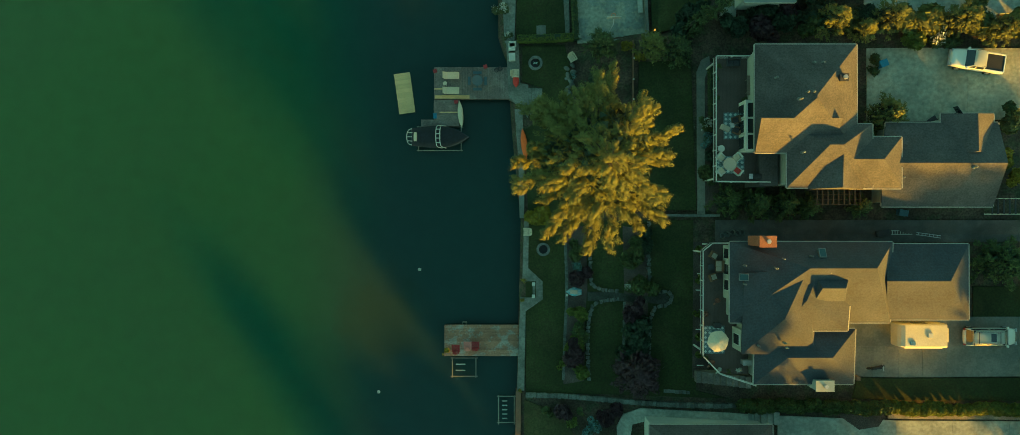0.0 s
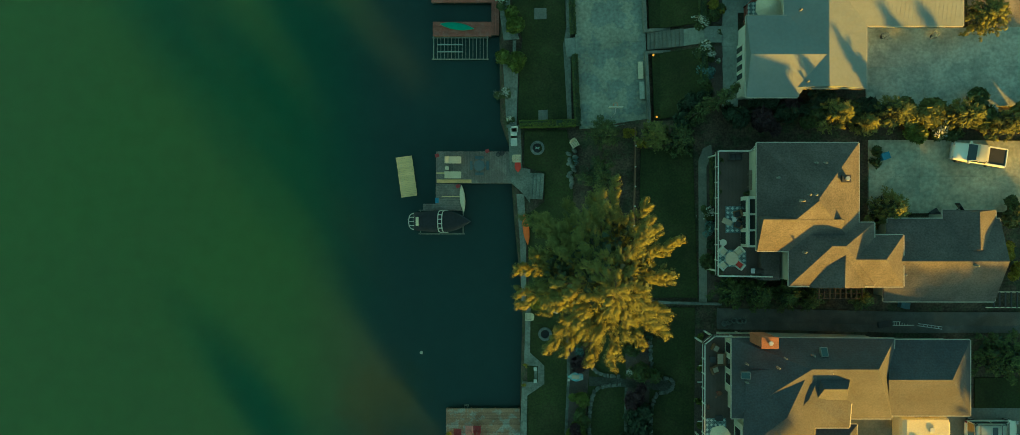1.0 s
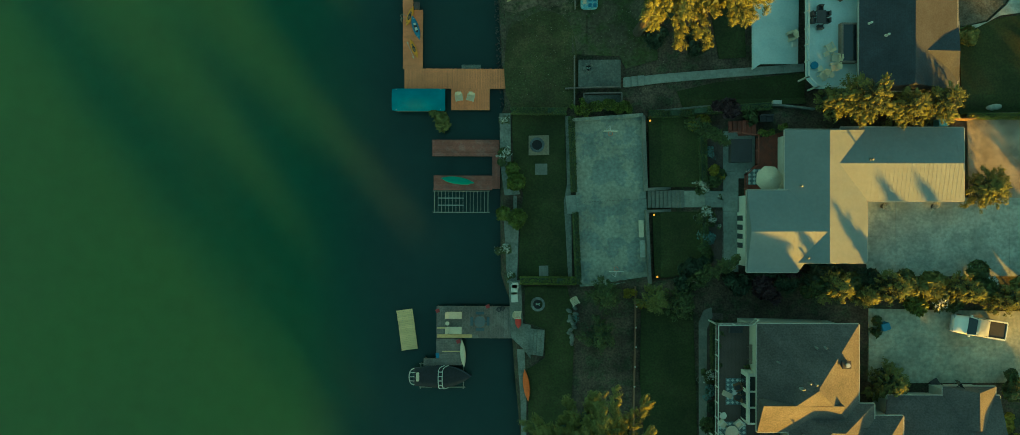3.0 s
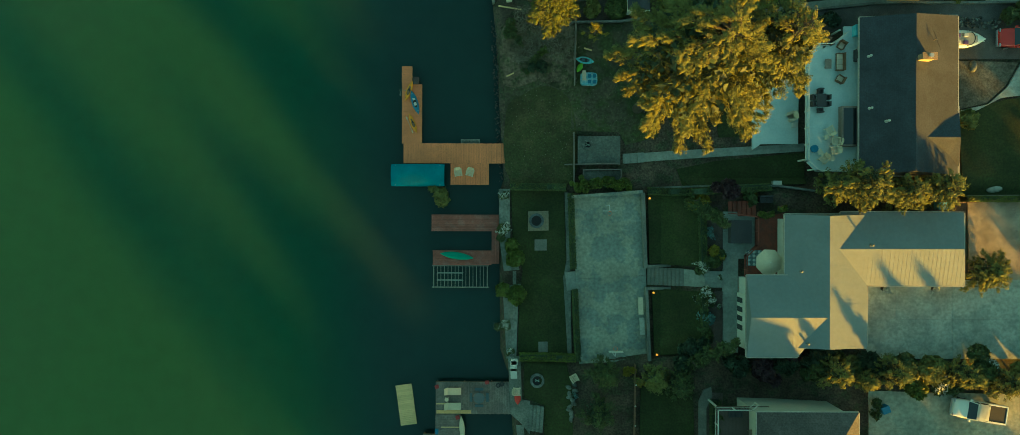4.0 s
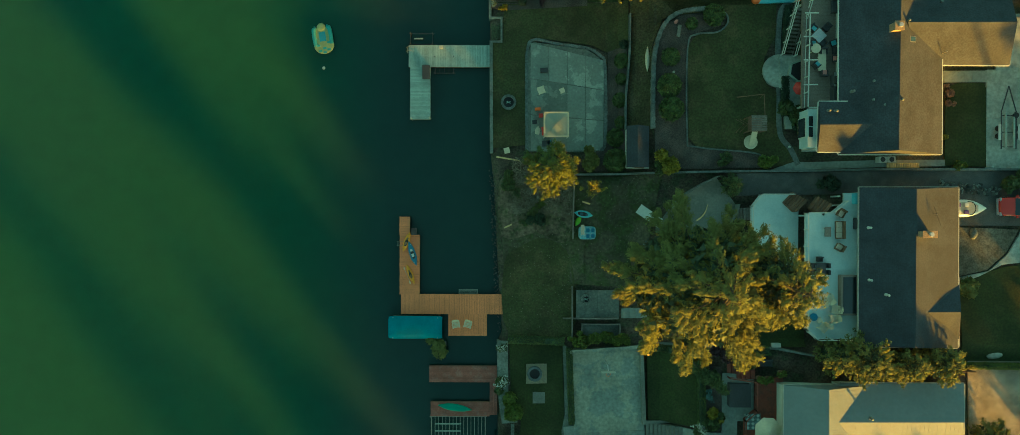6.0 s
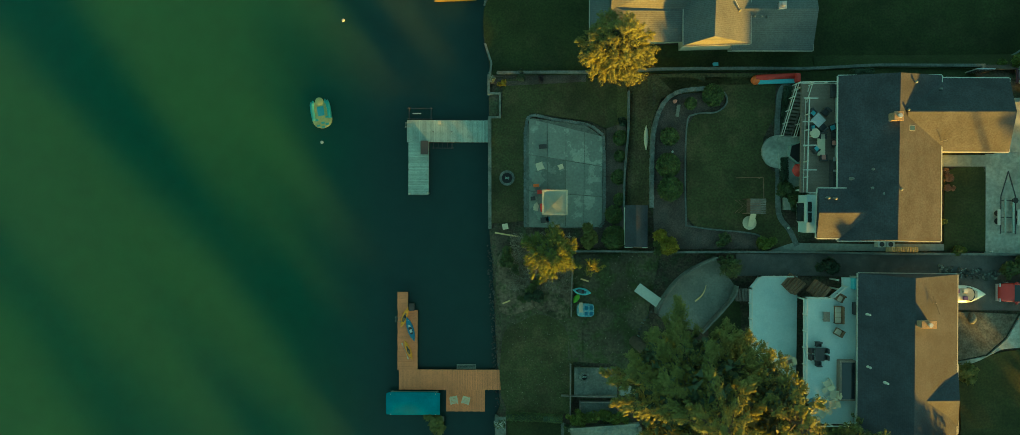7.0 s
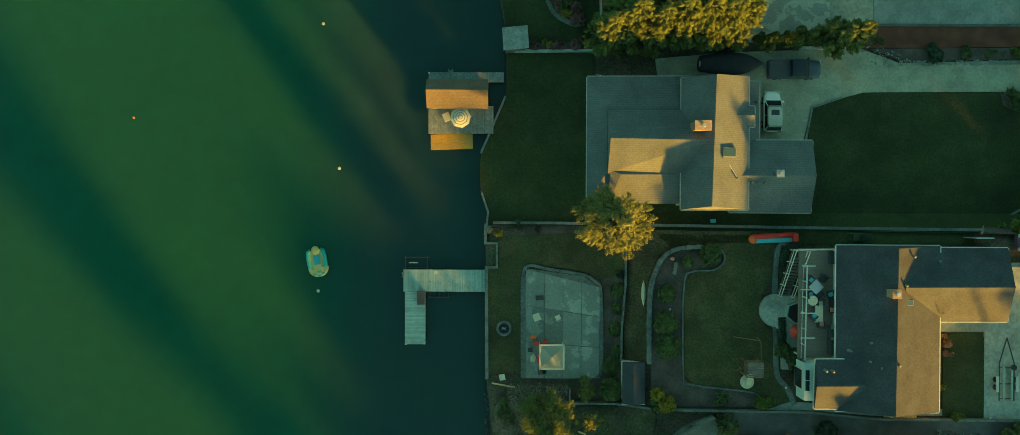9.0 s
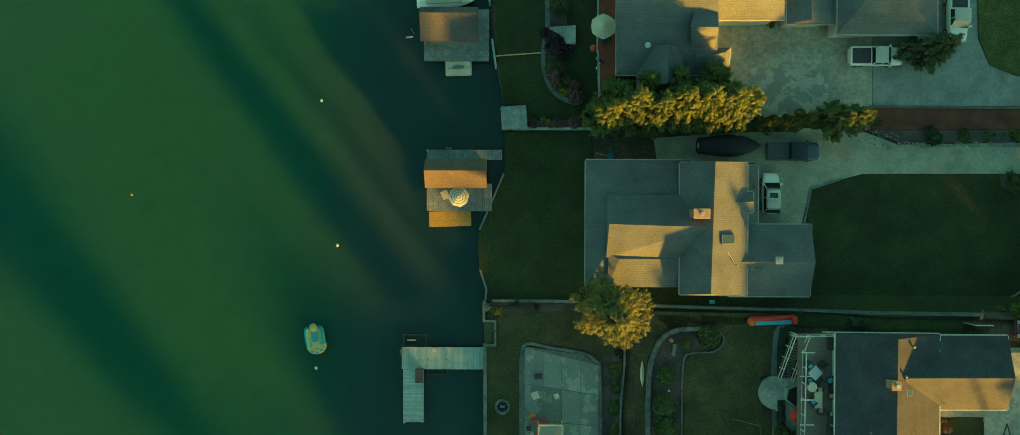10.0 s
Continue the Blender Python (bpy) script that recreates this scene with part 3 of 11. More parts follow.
def clip_line(poly, p, d):
    """Where the line p + t d enters and leaves a convex plan outline."""
    lo, hi = -1e9, 1e9
    area = sum(a[0] * b[1] - b[0] * a[1] for a, b in zip(poly, poly[1:] + poly[:1]))
    s = 1 if area > 0 else -1
    for a, b in zip(poly, poly[1:] + poly[:1]):
        nx, ny = -(b[1] - a[1]) * s, (b[0] - a[0]) * s
        den = nx * d[0] + ny * d[1]
        num = nx * (a[0] - p[0]) + ny * (a[1] - p[1])
        if abs(den) < 1e-9:
            if num > 0:
                return None
        elif den > 0:
            lo = max(lo, num / den)
        else:
            hi = min(hi, num / den)
    return (lo, hi) if hi - lo > 0.1 else None


def roof(house, sw, ne, r0, r1, zr, zs, mat, name="roof", seams=False, ridge_cap=None, label="", thick=0.22, trim=True, trim_mat=None):
    """A pitched roof over a rectangle: eave heights at the SW, SE, NE and NW corners, and its ridge. Hips and gables follow from the ridge's ends."""
    (x0, y0), (x1, y1) = sw, ne
    zs = zs if isinstance(zs, tuple) else (zs,) * 4
    c = [(x0, y0, zs[0]), (x1, y0, zs[1]), (x1, y1, zs[2]), (x0, y1, zs[3])]
    z0, z1 = zr if isinstance(zr, tuple) else (zr, zr)
    a, b = (*r0, z0), (*r1, z1)
    if abs(r1[0] - r0[0]) >= abs(r1[1] - r0[1]):
        faces = [([c[0], c[1], b, a], (0, 1)), ([c[2], c[3], a, b], (0, 1)), ([c[3], c[0], a], (1, 0)), ([c[1], c[2], b], (1, 0))]
    else:
        faces = [([c[3], c[0], a, b], (1, 0)), ([c[1], c[2], b, a], (1, 0)), ([c[0], c[1], a], (0, 1)), ([c[2], c[3], b], (0, 1))]
    bm = bmesh.new()
    cache = {}

    def vert(p):
        key = tuple(round(q, 3) for q in p)
        if key not in cache:
            cache[key] = bm.verts.new(p)
        return cache[key]
    for poly, _ in faces:
        bm.faces.new([vert(p) for p in poly])
    for poly, _ in faces:
        bm.faces.new([vert((p[0], p[1], p[2] - thick)) for p in poly][::-1])
    for i in range(4):
        p, q = c[i], c[(i + 1) % 4]
        bm.faces.new([vert(p), vert((p[0], p[1], p[2] - thick)), vert((q[0], q[1], q[2] - thick)), vert(q)])
    ob = part(name, bm, mat, house, label, world_space=True)
    if trim:
        bm = bmesh.new()
        for i in range(4):
            p, q = Vector(c[i]), Vector(c[(i + 1) % 4])
            d = (q - p).normalized()
            out = Vector((d.y, -d.x, 0)).normalized()
            u = [p + out * 0.02, q + out * 0.02, q + out * 0.11, p + out * 0.11]
            lo = [bm.verts.new(v + Vector((0, 0, -0.2))) for v in u]
            hi = [bm.verts.new(v + Vector((0, 0, -0.03))) for v in u]
            bm.faces.new(hi); bm.faces.new(lo[::-1])
            for k in range(4):
                bm.faces.new((lo[k], lo[(k + 1) % 4], hi[(k + 1) % 4], hi[k]))
        part("gutter", bm, trim_mat or GUTTER, ob, "painted metal gutter")
    if seams:
        for poly, d in faces:
            e = (d[1], d[0])
            plan = [(p[0], p[1]) for p in poly]
            vals = [p[0] * e[0] + p[1] * e[1] for p in plan]
            v = min(vals) + 0.2
            while v < max(vals):
                hit = clip_line(plan, (v * e[0], v * e[1]), d)
                if hit:
                    s, t = hit
                    ends = [(v * e[0] + d[0] * q, v * e[1] + d[1] * q) for q in (s, t)]
                    w = 0.022
                    bm = bmesh.new()
                    quad = [(ends[0][0] - e[0] * w, ends[0][1] - e[1] * w), (ends[1][0] - e[0] * w, ends[1][1] - e[1] * w), (ends[1][0] + e[0] * w, ends[1][1] + e[1] * w), (ends[0][0] + e[0] * w, ends[0][1] + e[1] * w)]
                    lo = [bm.verts.new((x, y, plane_z(*poly[:3], x, y) - 0.02)) for x, y in quad]
                    hi = [bm.verts.new((x, y, plane_z(*poly[:3], x, y) + 0.01)) for x, y in quad]
                    bm.faces.new(hi)
                    for k in range(4):
                        bm.faces.new((lo[k], lo[(k + 1) % 4], hi[(k + 1) % 4], hi[k]))
                    part("seam", bm, mat, ob)
                v += 0.43
    if ridge_cap:
        bm = bmesh.new()
        lines = [(a, b)] + ([(c[0], a), (c[3], a)] if r0[0] > x0 + 0.3 and abs(r1[0] - r0[0]) >= abs(r1[1] - r0[1]) else []) + ([(c[1], b), (c[2], b)] if r1[0] < x1 - 0.3 and abs(r1[0] - r0[0]) >= abs(r1[1] - r0[1]) else [])
        for p, q in lines:
            if (Vector(p) - Vector(q)).length > 0.3:
                tube(bm, [p, q], 0.06, 5)
        part("ridge_cap", bm, ridge_cap, ob)
    return ob


def walls(house, sw, ne, z1, mat, inset=0.45, z0=None):
    (x0, y0), (x1, y1) = sw, ne
    x0, x1, y0, y1 = x0 + inset, x1 - inset, y0 + inset, y1 - inset
    low = min(ground_z(x, y) for x in (x0, x1) for y in (y0, y1)) - 0.4 if z0 is None else z0
    return part("wall", boxed(x0, x1, y0, y1, low, z1 - 0.1), mat, house, world_space=True)


def wall_window(wall, x0, x1, y0, y1, z0, z1):
    """A framed window standing a little proud of a wall, given by its outer bounds."""
    fr = part("window", boxed(x0, x1, y0, y1, z0, z1), TRIM, wall, "white framed window")
    g = 0.03
    if x1 - x0 < y1 - y0:
        bm = boxed(x0 - g, x1 + g, y0 + 0.1, y1 - 0.1, z0 + 0.1, z1 - 0.1)
    else:
        bm = boxed(x0 + 0.1, x1 - 0.1, y0 - g, y1 + g, z0 + 0.1, z1 - 0.1)
    part("pane", bm, GLASS_DARK, fr, "dark window pane")


def vent(house, x, y, z, r=0.06, h=0.45, mat=None):
    bm = bmesh.new()
    lathe(bm, [(r * 1.9, -0.25), (r * 1.9, 0.03), (r, 0.05), (r, h * 0.7), (r * 1.5, h * 0.72), (r * 1.5, h)], 10)
    ob = part("roof_vent", bm, mat or DULL_STEEL, house, "metal roof vent pipe", True)
    ob.matrix_parent_inverse = house.matrix_basis.inverted()
    ob.matrix_basis = pose(x, y, z)
    return ob


def skylight(house, x, y, z, w, d, pitch=(0, 0)):
    bm = boxed(-w / 2, w / 2, -d / 2, d / 2, -0.25, 0.12, None, 0.02)
    ob = part("skylight", bm, DULL_STEEL, house, "framed roof skylight")
    ob.matrix_parent_inverse = house.matrix_basis.inverted()
    ob.matrix_basis = pose(x, y, z, pitch[0], pitch[1], 0)
    part("pane", boxed(-w / 2 + 0.08, w / 2 - 0.08, -d / 2 + 0.08, d / 2 - 0.08, 0.1, 0.135), SKYGLASS, ob, "dark skylight glazing")


def chimney(house, x, y, z0, z1, w, d, mat, cap=None):
    """A stack with a cap slab and a flue pot."""
    ob = part("chimney", boxed(x - w / 2, x + w / 2, y - d / 2, y + d / 2, z0, z1, None, 0.02), mat, house, world_space=True)
    part("chimney_cap", boxed(x - w / 2 - 0.08, x + w / 2 + 0.08, y - d / 2 - 0.08, y + d / 2 + 0.08, z1, z1 + 0.1, None, 0.02), cap or CONCRETE, ob, "chimney cap slab")
    bm = bmesh.new()
    lathe(bm, [(0.16, z1 + 0.1), (0.16, z1 + 0.3), (0.24, z1 + 0.32), (0.2, z1 + 0.42)], 12, x, y)
    part("flue", bm, STEEL, ob, "metal flue")
    return ob


def railing(parent, pts, z, h=1.0, mat=None, step=1.6, world_space=True, fill=0, name="railing"):
    """Posts, top and bottom rail along a line at one height."""
    mat = mat or TRIM
    ob = None
    pts = [Vector((x, y, 0)) for x, y in pts]
    for a, b in zip(pts, pts[1:]):
        d = (b - a).normalized()
        ang = math.degrees(math.atan2(d.y, d.x))
        L = (b - a).length
        for zz, w, t in ((z + h, 0.11, 0.05), (z + 0.12, 0.05, 0.05)):
            bm = boxed(0, L, -w / 2, w / 2, zz - t, zz, pose(a.x, a.y, 0, 0, 0, ang))
            if ob is None:
                ob = part(name, bm, mat, parent, world_space=world_space)
            else:
                part("rail", bm, mat, ob)
    for a, b in zip(pts, pts[1:]):
        n = max(1, round((b - a).length / step))
        for i in range(n + 1):
            p = a.lerp(b, i / n)
            part("post", boxed(p.x - 0.05, p.x + 0.05, p.y - 0.05, p.y + 0.05, z - 0.1, z + h + 0.06), mat, ob)
    return ob


def deck(house, pts, z, mat, thick=0.3, name="deck", label=""):
    bm = bmesh.new()
    prism(bm, pts, z - thick, z)
    ob = part(name, bm, mat, house, label, world_space=True)
    xs, ys = [p[0] for p in pts], [p[1] for p in pts]
    for x, y in pts:
        cx, cy = x + (0.3 if x < sum(xs) / len(xs) else -0.3), y + (0.3 if y < sum(ys) / len(ys) else -0.3)
        part("support_post", boxed(cx - 0.08, cx + 0.08, cy - 0.08, cy + 0.08, ground_z(cx, cy) - 0.3, z - thick), TRIM, ob)
    return ob


GUTTER = material("weathered_gutter_paint", (0.36, 0.34, 0.29), 0.6, 0.15, 6, 0.8, 0.05)
SKYGLASS = material("skylight_glass", (0.035, 0.065, 0.07), 0.12, 0.03, 2, 0.4, 0.0, spec=0.8)

# house A: tan hipped roofs, dark deck on the lake side
hA = thing("house", 35.69, -7.74, 5.0, 0, "two-storey house with steep hipped tan shingle roofs", "house", "lakeside houses")
roof(hA, (22.01, -10.23), (38.00, -2.18), (28.54, -4.59), (34.88, -4.59), 13.7, (10.3, 10.3, 10.8, 10.3), SHINGLE_TAN)
walls(hA, (22.01, -10.23), (38.00, -2.18), 10.4, PLASTER)
roof(hA, (37.66, -9.93), (45.87, -2.40), (36.72, -5.95), (42.93, -5.95), 12.1, 10.3, SHINGLE_TAN)
walls(hA, (37.66, -9.93), (45.87, -2.40), 10.3, PLASTER)
roof(hA, (23.11, -13.39), (30.3, -5.27), (26.66, -9.57), (28.58, -4.60), (12.4, 13.2), (10.4, 10.4, 11.2, 11.2), SHINGLE_TAN, trim=False)
roof(hA, (26.77, -10.93), (33.41, -4.76), (28.71, -7.75), (29.76, -4.60), (12.6, 13.2), (11.0, 11.0, 12.0, 12.0), SHINGLE_TAN)
walls(hA, (23.11, -13.39), (30.3, -5.27), 10.4, PLASTER)
roof(hA, (24.63, -16.55), (34.69, -10.95), (27.46, -13.6), (31.9, -13.6), 11.1, (9.6, 9.6, 10.0, 10.0), SHINGLE_TAN)
walls(hA, (24.63, -16.55), (34.69, -11.95), 9.6, PLASTER)
roof(hA, (29.60, -7.88), (32.57, -5.61), (29.75, -6.50), (31.98, -6.50), 13.6, (12.2, 12.2, 12.9, 12.9), SHINGLE_TAN, name="dormer_roof", trim=False)

# house B: grey-brown hipped roofs, long garage wing
hB = thing("house", 35.73, 9.56, 5.0, 0, "large house with intersecting grey-brown shingle hip roofs", "house", "lakeside houses")
roof(hB, (23.92, 6.61), (33.85, 17.15), (28.60, 11.40), (28.60, 11.64), 15.1, 12.0, SHINGLE_GREY)
walls(hB, (23.92, 6.61), (33.85, 17.15), 12.0, PLASTER)
roof(hB, (23.92, 6.61), (31.29, 9.97), (23.81, 9.67), (31.53, 9.67), 14.0, (12.0, 12.0, 12.6, 12.6), SHINGLE_GREY, trim=False)
roof(hB, (27.03, 3.18), (35.37, 9.37), (30.28, 7.14), (31.57, 7.14), 14.1, 12.0, SHINGLE_GREY)
walls(hB, (27.03, 3.18), (35.37, 9.37), 12.0, PLASTER)
roof(hB, (29.1, 3.02), (34.4, 7.2), (31.75, 3.12), (31.75, 7.3), (13.5, 13.7), (12.06, 12.06, 12.7, 12.7), SHINGLE_GREY, trim=False)
roof(hB, (33.23, 3.12), (38.33, 8.14), (32.61, 5.84), (35.78, 5.84), 13.4, 11.8, SHINGLE_GREY)
walls(hB, (33.23, 3.12), (38.33, 8.14), 11.8, PLASTER)
roof(hB, (37.66, 1.39), (48.89, 9.76), (36.30, 5.59), (48.61, 5.59), 12.0, (9.5, 9.5, 10.3, 10.3), SHINGLE_GREY)
walls(hB, (37.66, 1.39), (48.50, 9.76), 9.5, PLASTER)
roof(hB, (43.16, 6.34), (48.44, 10.67), (45.76, 6.74), (45.77, 10.43), (12.0, 11.9), 10.3, SHINGLE_GREY)
walls(hB, (43.16, 6.34), (48.44, 10.67), 10.3, PLASTER)

# house C: pale standing-seam metal roofs
hC = thing("house", 35.48, 30.54, 6.0, 0, "house with pale standing-seam metal roofs and white walls", "house", "lakeside houses")
roof(hC, (27.61, 23.02), (35.88, 36.52), (31.66, 23.03), (31.64, 36.35), 10.6, (9.5, 9.6, 9.6, 9.5), METAL_ROOF, seams=True)
walls(hC, (27.61, 23.02), (35.88, 36.52), 9.2, SIDING_WHITE)
roof(hC, (33.23, 29.34), (45.70, 36.75), (32.11, 33.04), (45.21, 33.08), 10.35, 9.6, METAL_ROOF, seams=True)
walls(hC, (33.23, 29.34), (45.70, 36.75), 9.2, SIDING_WHITE)
roof(hC, (23.73, 22.08), (28.90, 30.33), (23.84, 26.17), (31.65, 26.20), 10.55, 9.6, METAL_ROOF, seams=True)
walls(hC, (23.73, 22.08), (28.90, 30.33), 9.1, SIDING_WHITE)

# house D: one long gable, charcoal to the lake and brown to the street
hD = thing("house", 42.34, 48.74, 6.0, 0, "long gabled house with a dark shingle roof", "house", "lakeside houses")
roof(hD, (35.13, 40.49), (44.62, 56.50), (39.44, 40.79), (39.50, 56.26), 11.8, (9.5, 10.2, 10.2, 9.5), SHINGLE_DARK)
walls(hD, (35.13, 40.49), (44.62, 56.50), 9.5, PLASTER)
roof(hD, (42.67, 40.56), (44.92, 47.48), (40.50, 44.19), (44.33, 44.18), (11.4, 11.1), 9.9, SHINGLE_DARK)

# house E
hE = thing("house", 41.01, 68.15, 6.0, 0, "L-shaped house with a dark brown shingle gable roof", "house", "lakeside houses")
roof(hE, (32.81, 59.82), (42.80, 76.27), (37.40, 59.97), (37.58, 76.10), 12.4, (9.9, 10.4, 10.4, 9.9), SHINGLE_BROWN, trim_mat=TRIM)
walls(hE, (32.81, 59.82), (42.80, 76.27), 10.1, SIDING_WHITE)
roof(hE, (39.95, 68.77), (49.72, 76.07), (38.30, 72.35), (48.85, 72.41), 12.3, 10.1, SHINGLE_BROWN, trim_mat=TRIM)
walls(hE, (39.95, 68.77), (49.72, 76.07), 10.1, SIDING_WHITE)
roof(hE, (30.66, 60.05), (34.71, 64.99), (30.31, 62.57), (35.85, 62.60), 11.3, (10.0, 10.0, 10.3, 10.3), SHINGLE_BROWN, trim_mat=TRIM)
walls(hE, (30.66, 60.05), (34.71, 64.99), 10.0, SIDING_WHITE)

# house F
hF = thing("house", 21.23, 86.55, 3.5, 0, "rambling house with low grey-brown shingle roofs", "house", "lakeside houses")
roof(hF, (17.90, 79.80), (24.45, 93.29), (20.35, 80.10), (20.75, 93.21), 10.1, (7.6, 8.6, 8.6, 7.6), SHINGLE_WARM)
walls(hF, (17.90, 79.80), (24.45, 93.29), 7.6, PLASTER)
roof(hF, (8.36, 80.58), (19.16, 93.64), (12.50, 86.99), (20.12, 87.01), 7.8, (6.4, 6.7, 6.7, 6.4), SHINGLE_WARM)
roof(hF, (10.39, 83.56), (19.07, 90.02), (10.49, 86.99), (20.39, 86.71), (8.7, 9.75), (7.3, 7.6, 7.6, 7.3), SHINGLE_WARM, trim_mat=SHINGLE_WARM)
walls(hF, (8.34, 80.67), (19.11, 93.62), 6.5, PLASTER)
roof(hF, (10.62, 80.42), (18.00, 83.92), (11.70, 83.38), (17.95, 83.40), 7.55, (6.6, 6.8, 7.4, 7.4), SHINGLE_WARM, trim=False)
roof(hF, (23.09, 79.54), (31.54, 86.97), (21.81, 83.23), (31.23, 83.26), 8.9, (6.9, 6.9, 7.2, 7.2), SHINGLE_WARM)
walls(hF, (23.09, 79.54), (31.54, 86.97), 6.9, PLASTER)
roof(hF, (23.67, 86.95), (26.06, 93.06), (23.67, 86.95), (23.65, 93.02), 7.6, 7.1, SHINGLE_WARM)
walls(hF, (23.67, 86.95), (26.06, 93.06), 7.1, PLASTER)

# house G, beyond the tall conifers
hG = thing("house", 18.78, 109.37, 3.5, 0, "wide house with tan shingle roofs beside a large concrete yard", "house", "lakeside houses")
roof(hG, (11.25, 102.18), (21.49, 121.61), (10.63, 110.37), (20.36, 110.40), 12.0, 8.2, SHINGLE_WARM)
roof(hG, (18.64, 104.47), (20.86, 108.72), (17.90, 106.11), (20.62, 106.12), 11.4, (9.1, 9.1, 10.4, 10.4), SHINGLE_WARM, name="dormer_roof", trim=False)
roof(hG, (20.67, 107.88), (28.33, 115.12), (18.65, 110.53), (27.33, 110.56), 10.5, 8.0, SHINGLE_WARM)
roof(hG, (18.76, 101.76), (22.61, 104.78), (19.14, 103.67), (21.99, 104.20), 9.3, (7.8, 7.8, 8.8, 8.8), SHINGLE_WARM)
roof(hG, (13.3, 100.8), (18.7, 104.6), (16.0, 100.9), (16.0, 104.8), 10.2, 8.2, SHINGLE_WARM, trim=False)
roof(hG, (28.79, 107.56), (33.62, 113.96), (30.96, 107.73), (30.94, 113.00), 8.4, 7.6, SHINGLE_WARM)
roof(hG, (33.79, 106.40), (43.94, 118.48), (37.20, 111.43), (37.19, 112.06), 11.0, 8.0, SHINGLE_WARM)
walls(hG, (11.25, 102.18), (21.49, 121.61), 8.2, PLASTER)
walls(hG, (20.67, 107.88), (28.33, 115.12), 8.0, PLASTER)
walls(hG, (18.76, 101.76), (22.61, 104.78), 7.8, PLASTER)
walls(hG, (28.79, 107.56), (33.62, 113.96), 7.6, PLASTER)
walls(hG, (33.79, 106.40), (43.94, 118.48), 8.0, SIDING_WHITE)

# the neighbour to the south, of which only the northern edge comes into view
hZ = thing("house", 22.44, -29.96, 3.5, 0, "house with white eaves and pale roof beyond the southern hedge", "house", "lakeside houses")
roof(hZ, (14.50, -37.73), (27.28, -21.30), (19.99, -29.69), (20.00, -24.56), 12.4, 7.6, SHINGLE_GREY)
walls(hZ, (14.50, -37.73), (27.28, -21.30), 7.6, SIDING_WHITE)


# ---- paving, lawns, beds, walls ----
def quad_slabs(name, a, b, c, d, nx, ny, mat, label, category="paving", dz=0.08, z=None, gap=0.011, thick=0.3):
    """A paved field between four corners, cast in nx by ny separate slabs."""
    a, b, c, d = [Vector((*p, 0)) for p in (a, b, c, d)]
    mid = (a + b + c + d) / 4
    top = thing(name, mid.x, mid.y, (ground_z(mid.x, mid.y) if z is None else z) - 0.1, 0, label, category, "", "structure")

    def at(u, v):
        return a.lerp(b, u).lerp(d.lerp(c, u), v)
    for i in range(nx):
        for j in range(ny):
            w = [at(i / nx, j / ny), at((i + 1) / nx, j / ny), at((i + 1) / nx, (j + 1) / ny), at(i / nx, (j + 1) / ny)]
            m = (w[0] + w[1] + w[2] + w[3]) / 4
            bm = bmesh.new()
            q = [p + (m - p).normalized() * gap for p in w]
            hi = [bm.verts.new((p.x, p.y, (ground_z(p.x, p.y) + dz) if z is None else z)) for p in q]
            lo = [bm.verts.new((v.co.x, v.co.y, v.co.z - thick)) for v in hi]
            bm.faces.new(hi); bm.faces.new(lo[::-1])
            for k in range(4):
                bm.faces.new((lo[k], lo[(k + 1) % 4], hi[(k + 1) % 4], hi[k]))
            part("slab", bm, mat, top, world_space=True)
    return top


def flat_slab(name, pts, z, mat, label, category, depth=1.5):
    bm = bmesh.new()
    prism(bm, pts, z - depth, z)
    return structure(name, bm, mat, label, category)


def kerb(name, line, label, w=0.16, h=0.14, mat=None, soft=0, category="kerb"):
    if soft:
        line = [(p[0], p[1]) for p in smooth_line([(x, y, 0) for x, y in line], soft)]
    bm = bmesh.new()
    ribbon(bm, line, w, h)
    return structure(name, bm, mat or KERB, label, category)


def flight(name, a, b, width, n, z0, z1, mat, label, gap=0.02, thick=None):
    """Steps from a (low) to b (high), each tread a part; open treads where thick is given."""
    va, vb = Vector((*a, 0)), Vector((*b, 0))
    ang = math.degrees(math.atan2(vb.y - va.y, vb.x - va.x))
    L = (vb - va).length
    t = thing(name, a[0], a[1], z0, ang, label, "steps", "", "structure")
    for i in range(n):
        h = (z1 - z0) * (i + 1) / n
        part("tread", boxed(L * i / n, L * (i + 1) / n - gap, -width / 2, width / 2, h - thick if thick else -0.5, h - 0.02 * (i % 2)), mat, t)
    return t


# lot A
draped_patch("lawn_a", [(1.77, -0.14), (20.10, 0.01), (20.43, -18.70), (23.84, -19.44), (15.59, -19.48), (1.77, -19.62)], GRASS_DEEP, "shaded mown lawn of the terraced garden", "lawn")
draped_patch("lawn_a_side", [(37.10, -16.81), (53.59, -16.61), (53.59, -18.31), (37.42, -18.53)], GRASS_DEEP, "mown grass strip beside the driveway", "lawn")
draped_patch("lawn_a_street", [(48.81, -6.99), (53.63, -6.97), (53.62, -10.53), (48.80, -10.41)], GRASS_DEEP, "small lawn behind the garage", "lawn")
draped_patch("bed_a_lower", [(6.18, -0.51), (8.50, -0.51), (8.73, -7.48), (8.51, -10.04), (8.36, -18.10), (6.03, -18.53), (6.33, -8.97)], MULCH, "planting bed with dark mulch", "planting bed", 0.08)
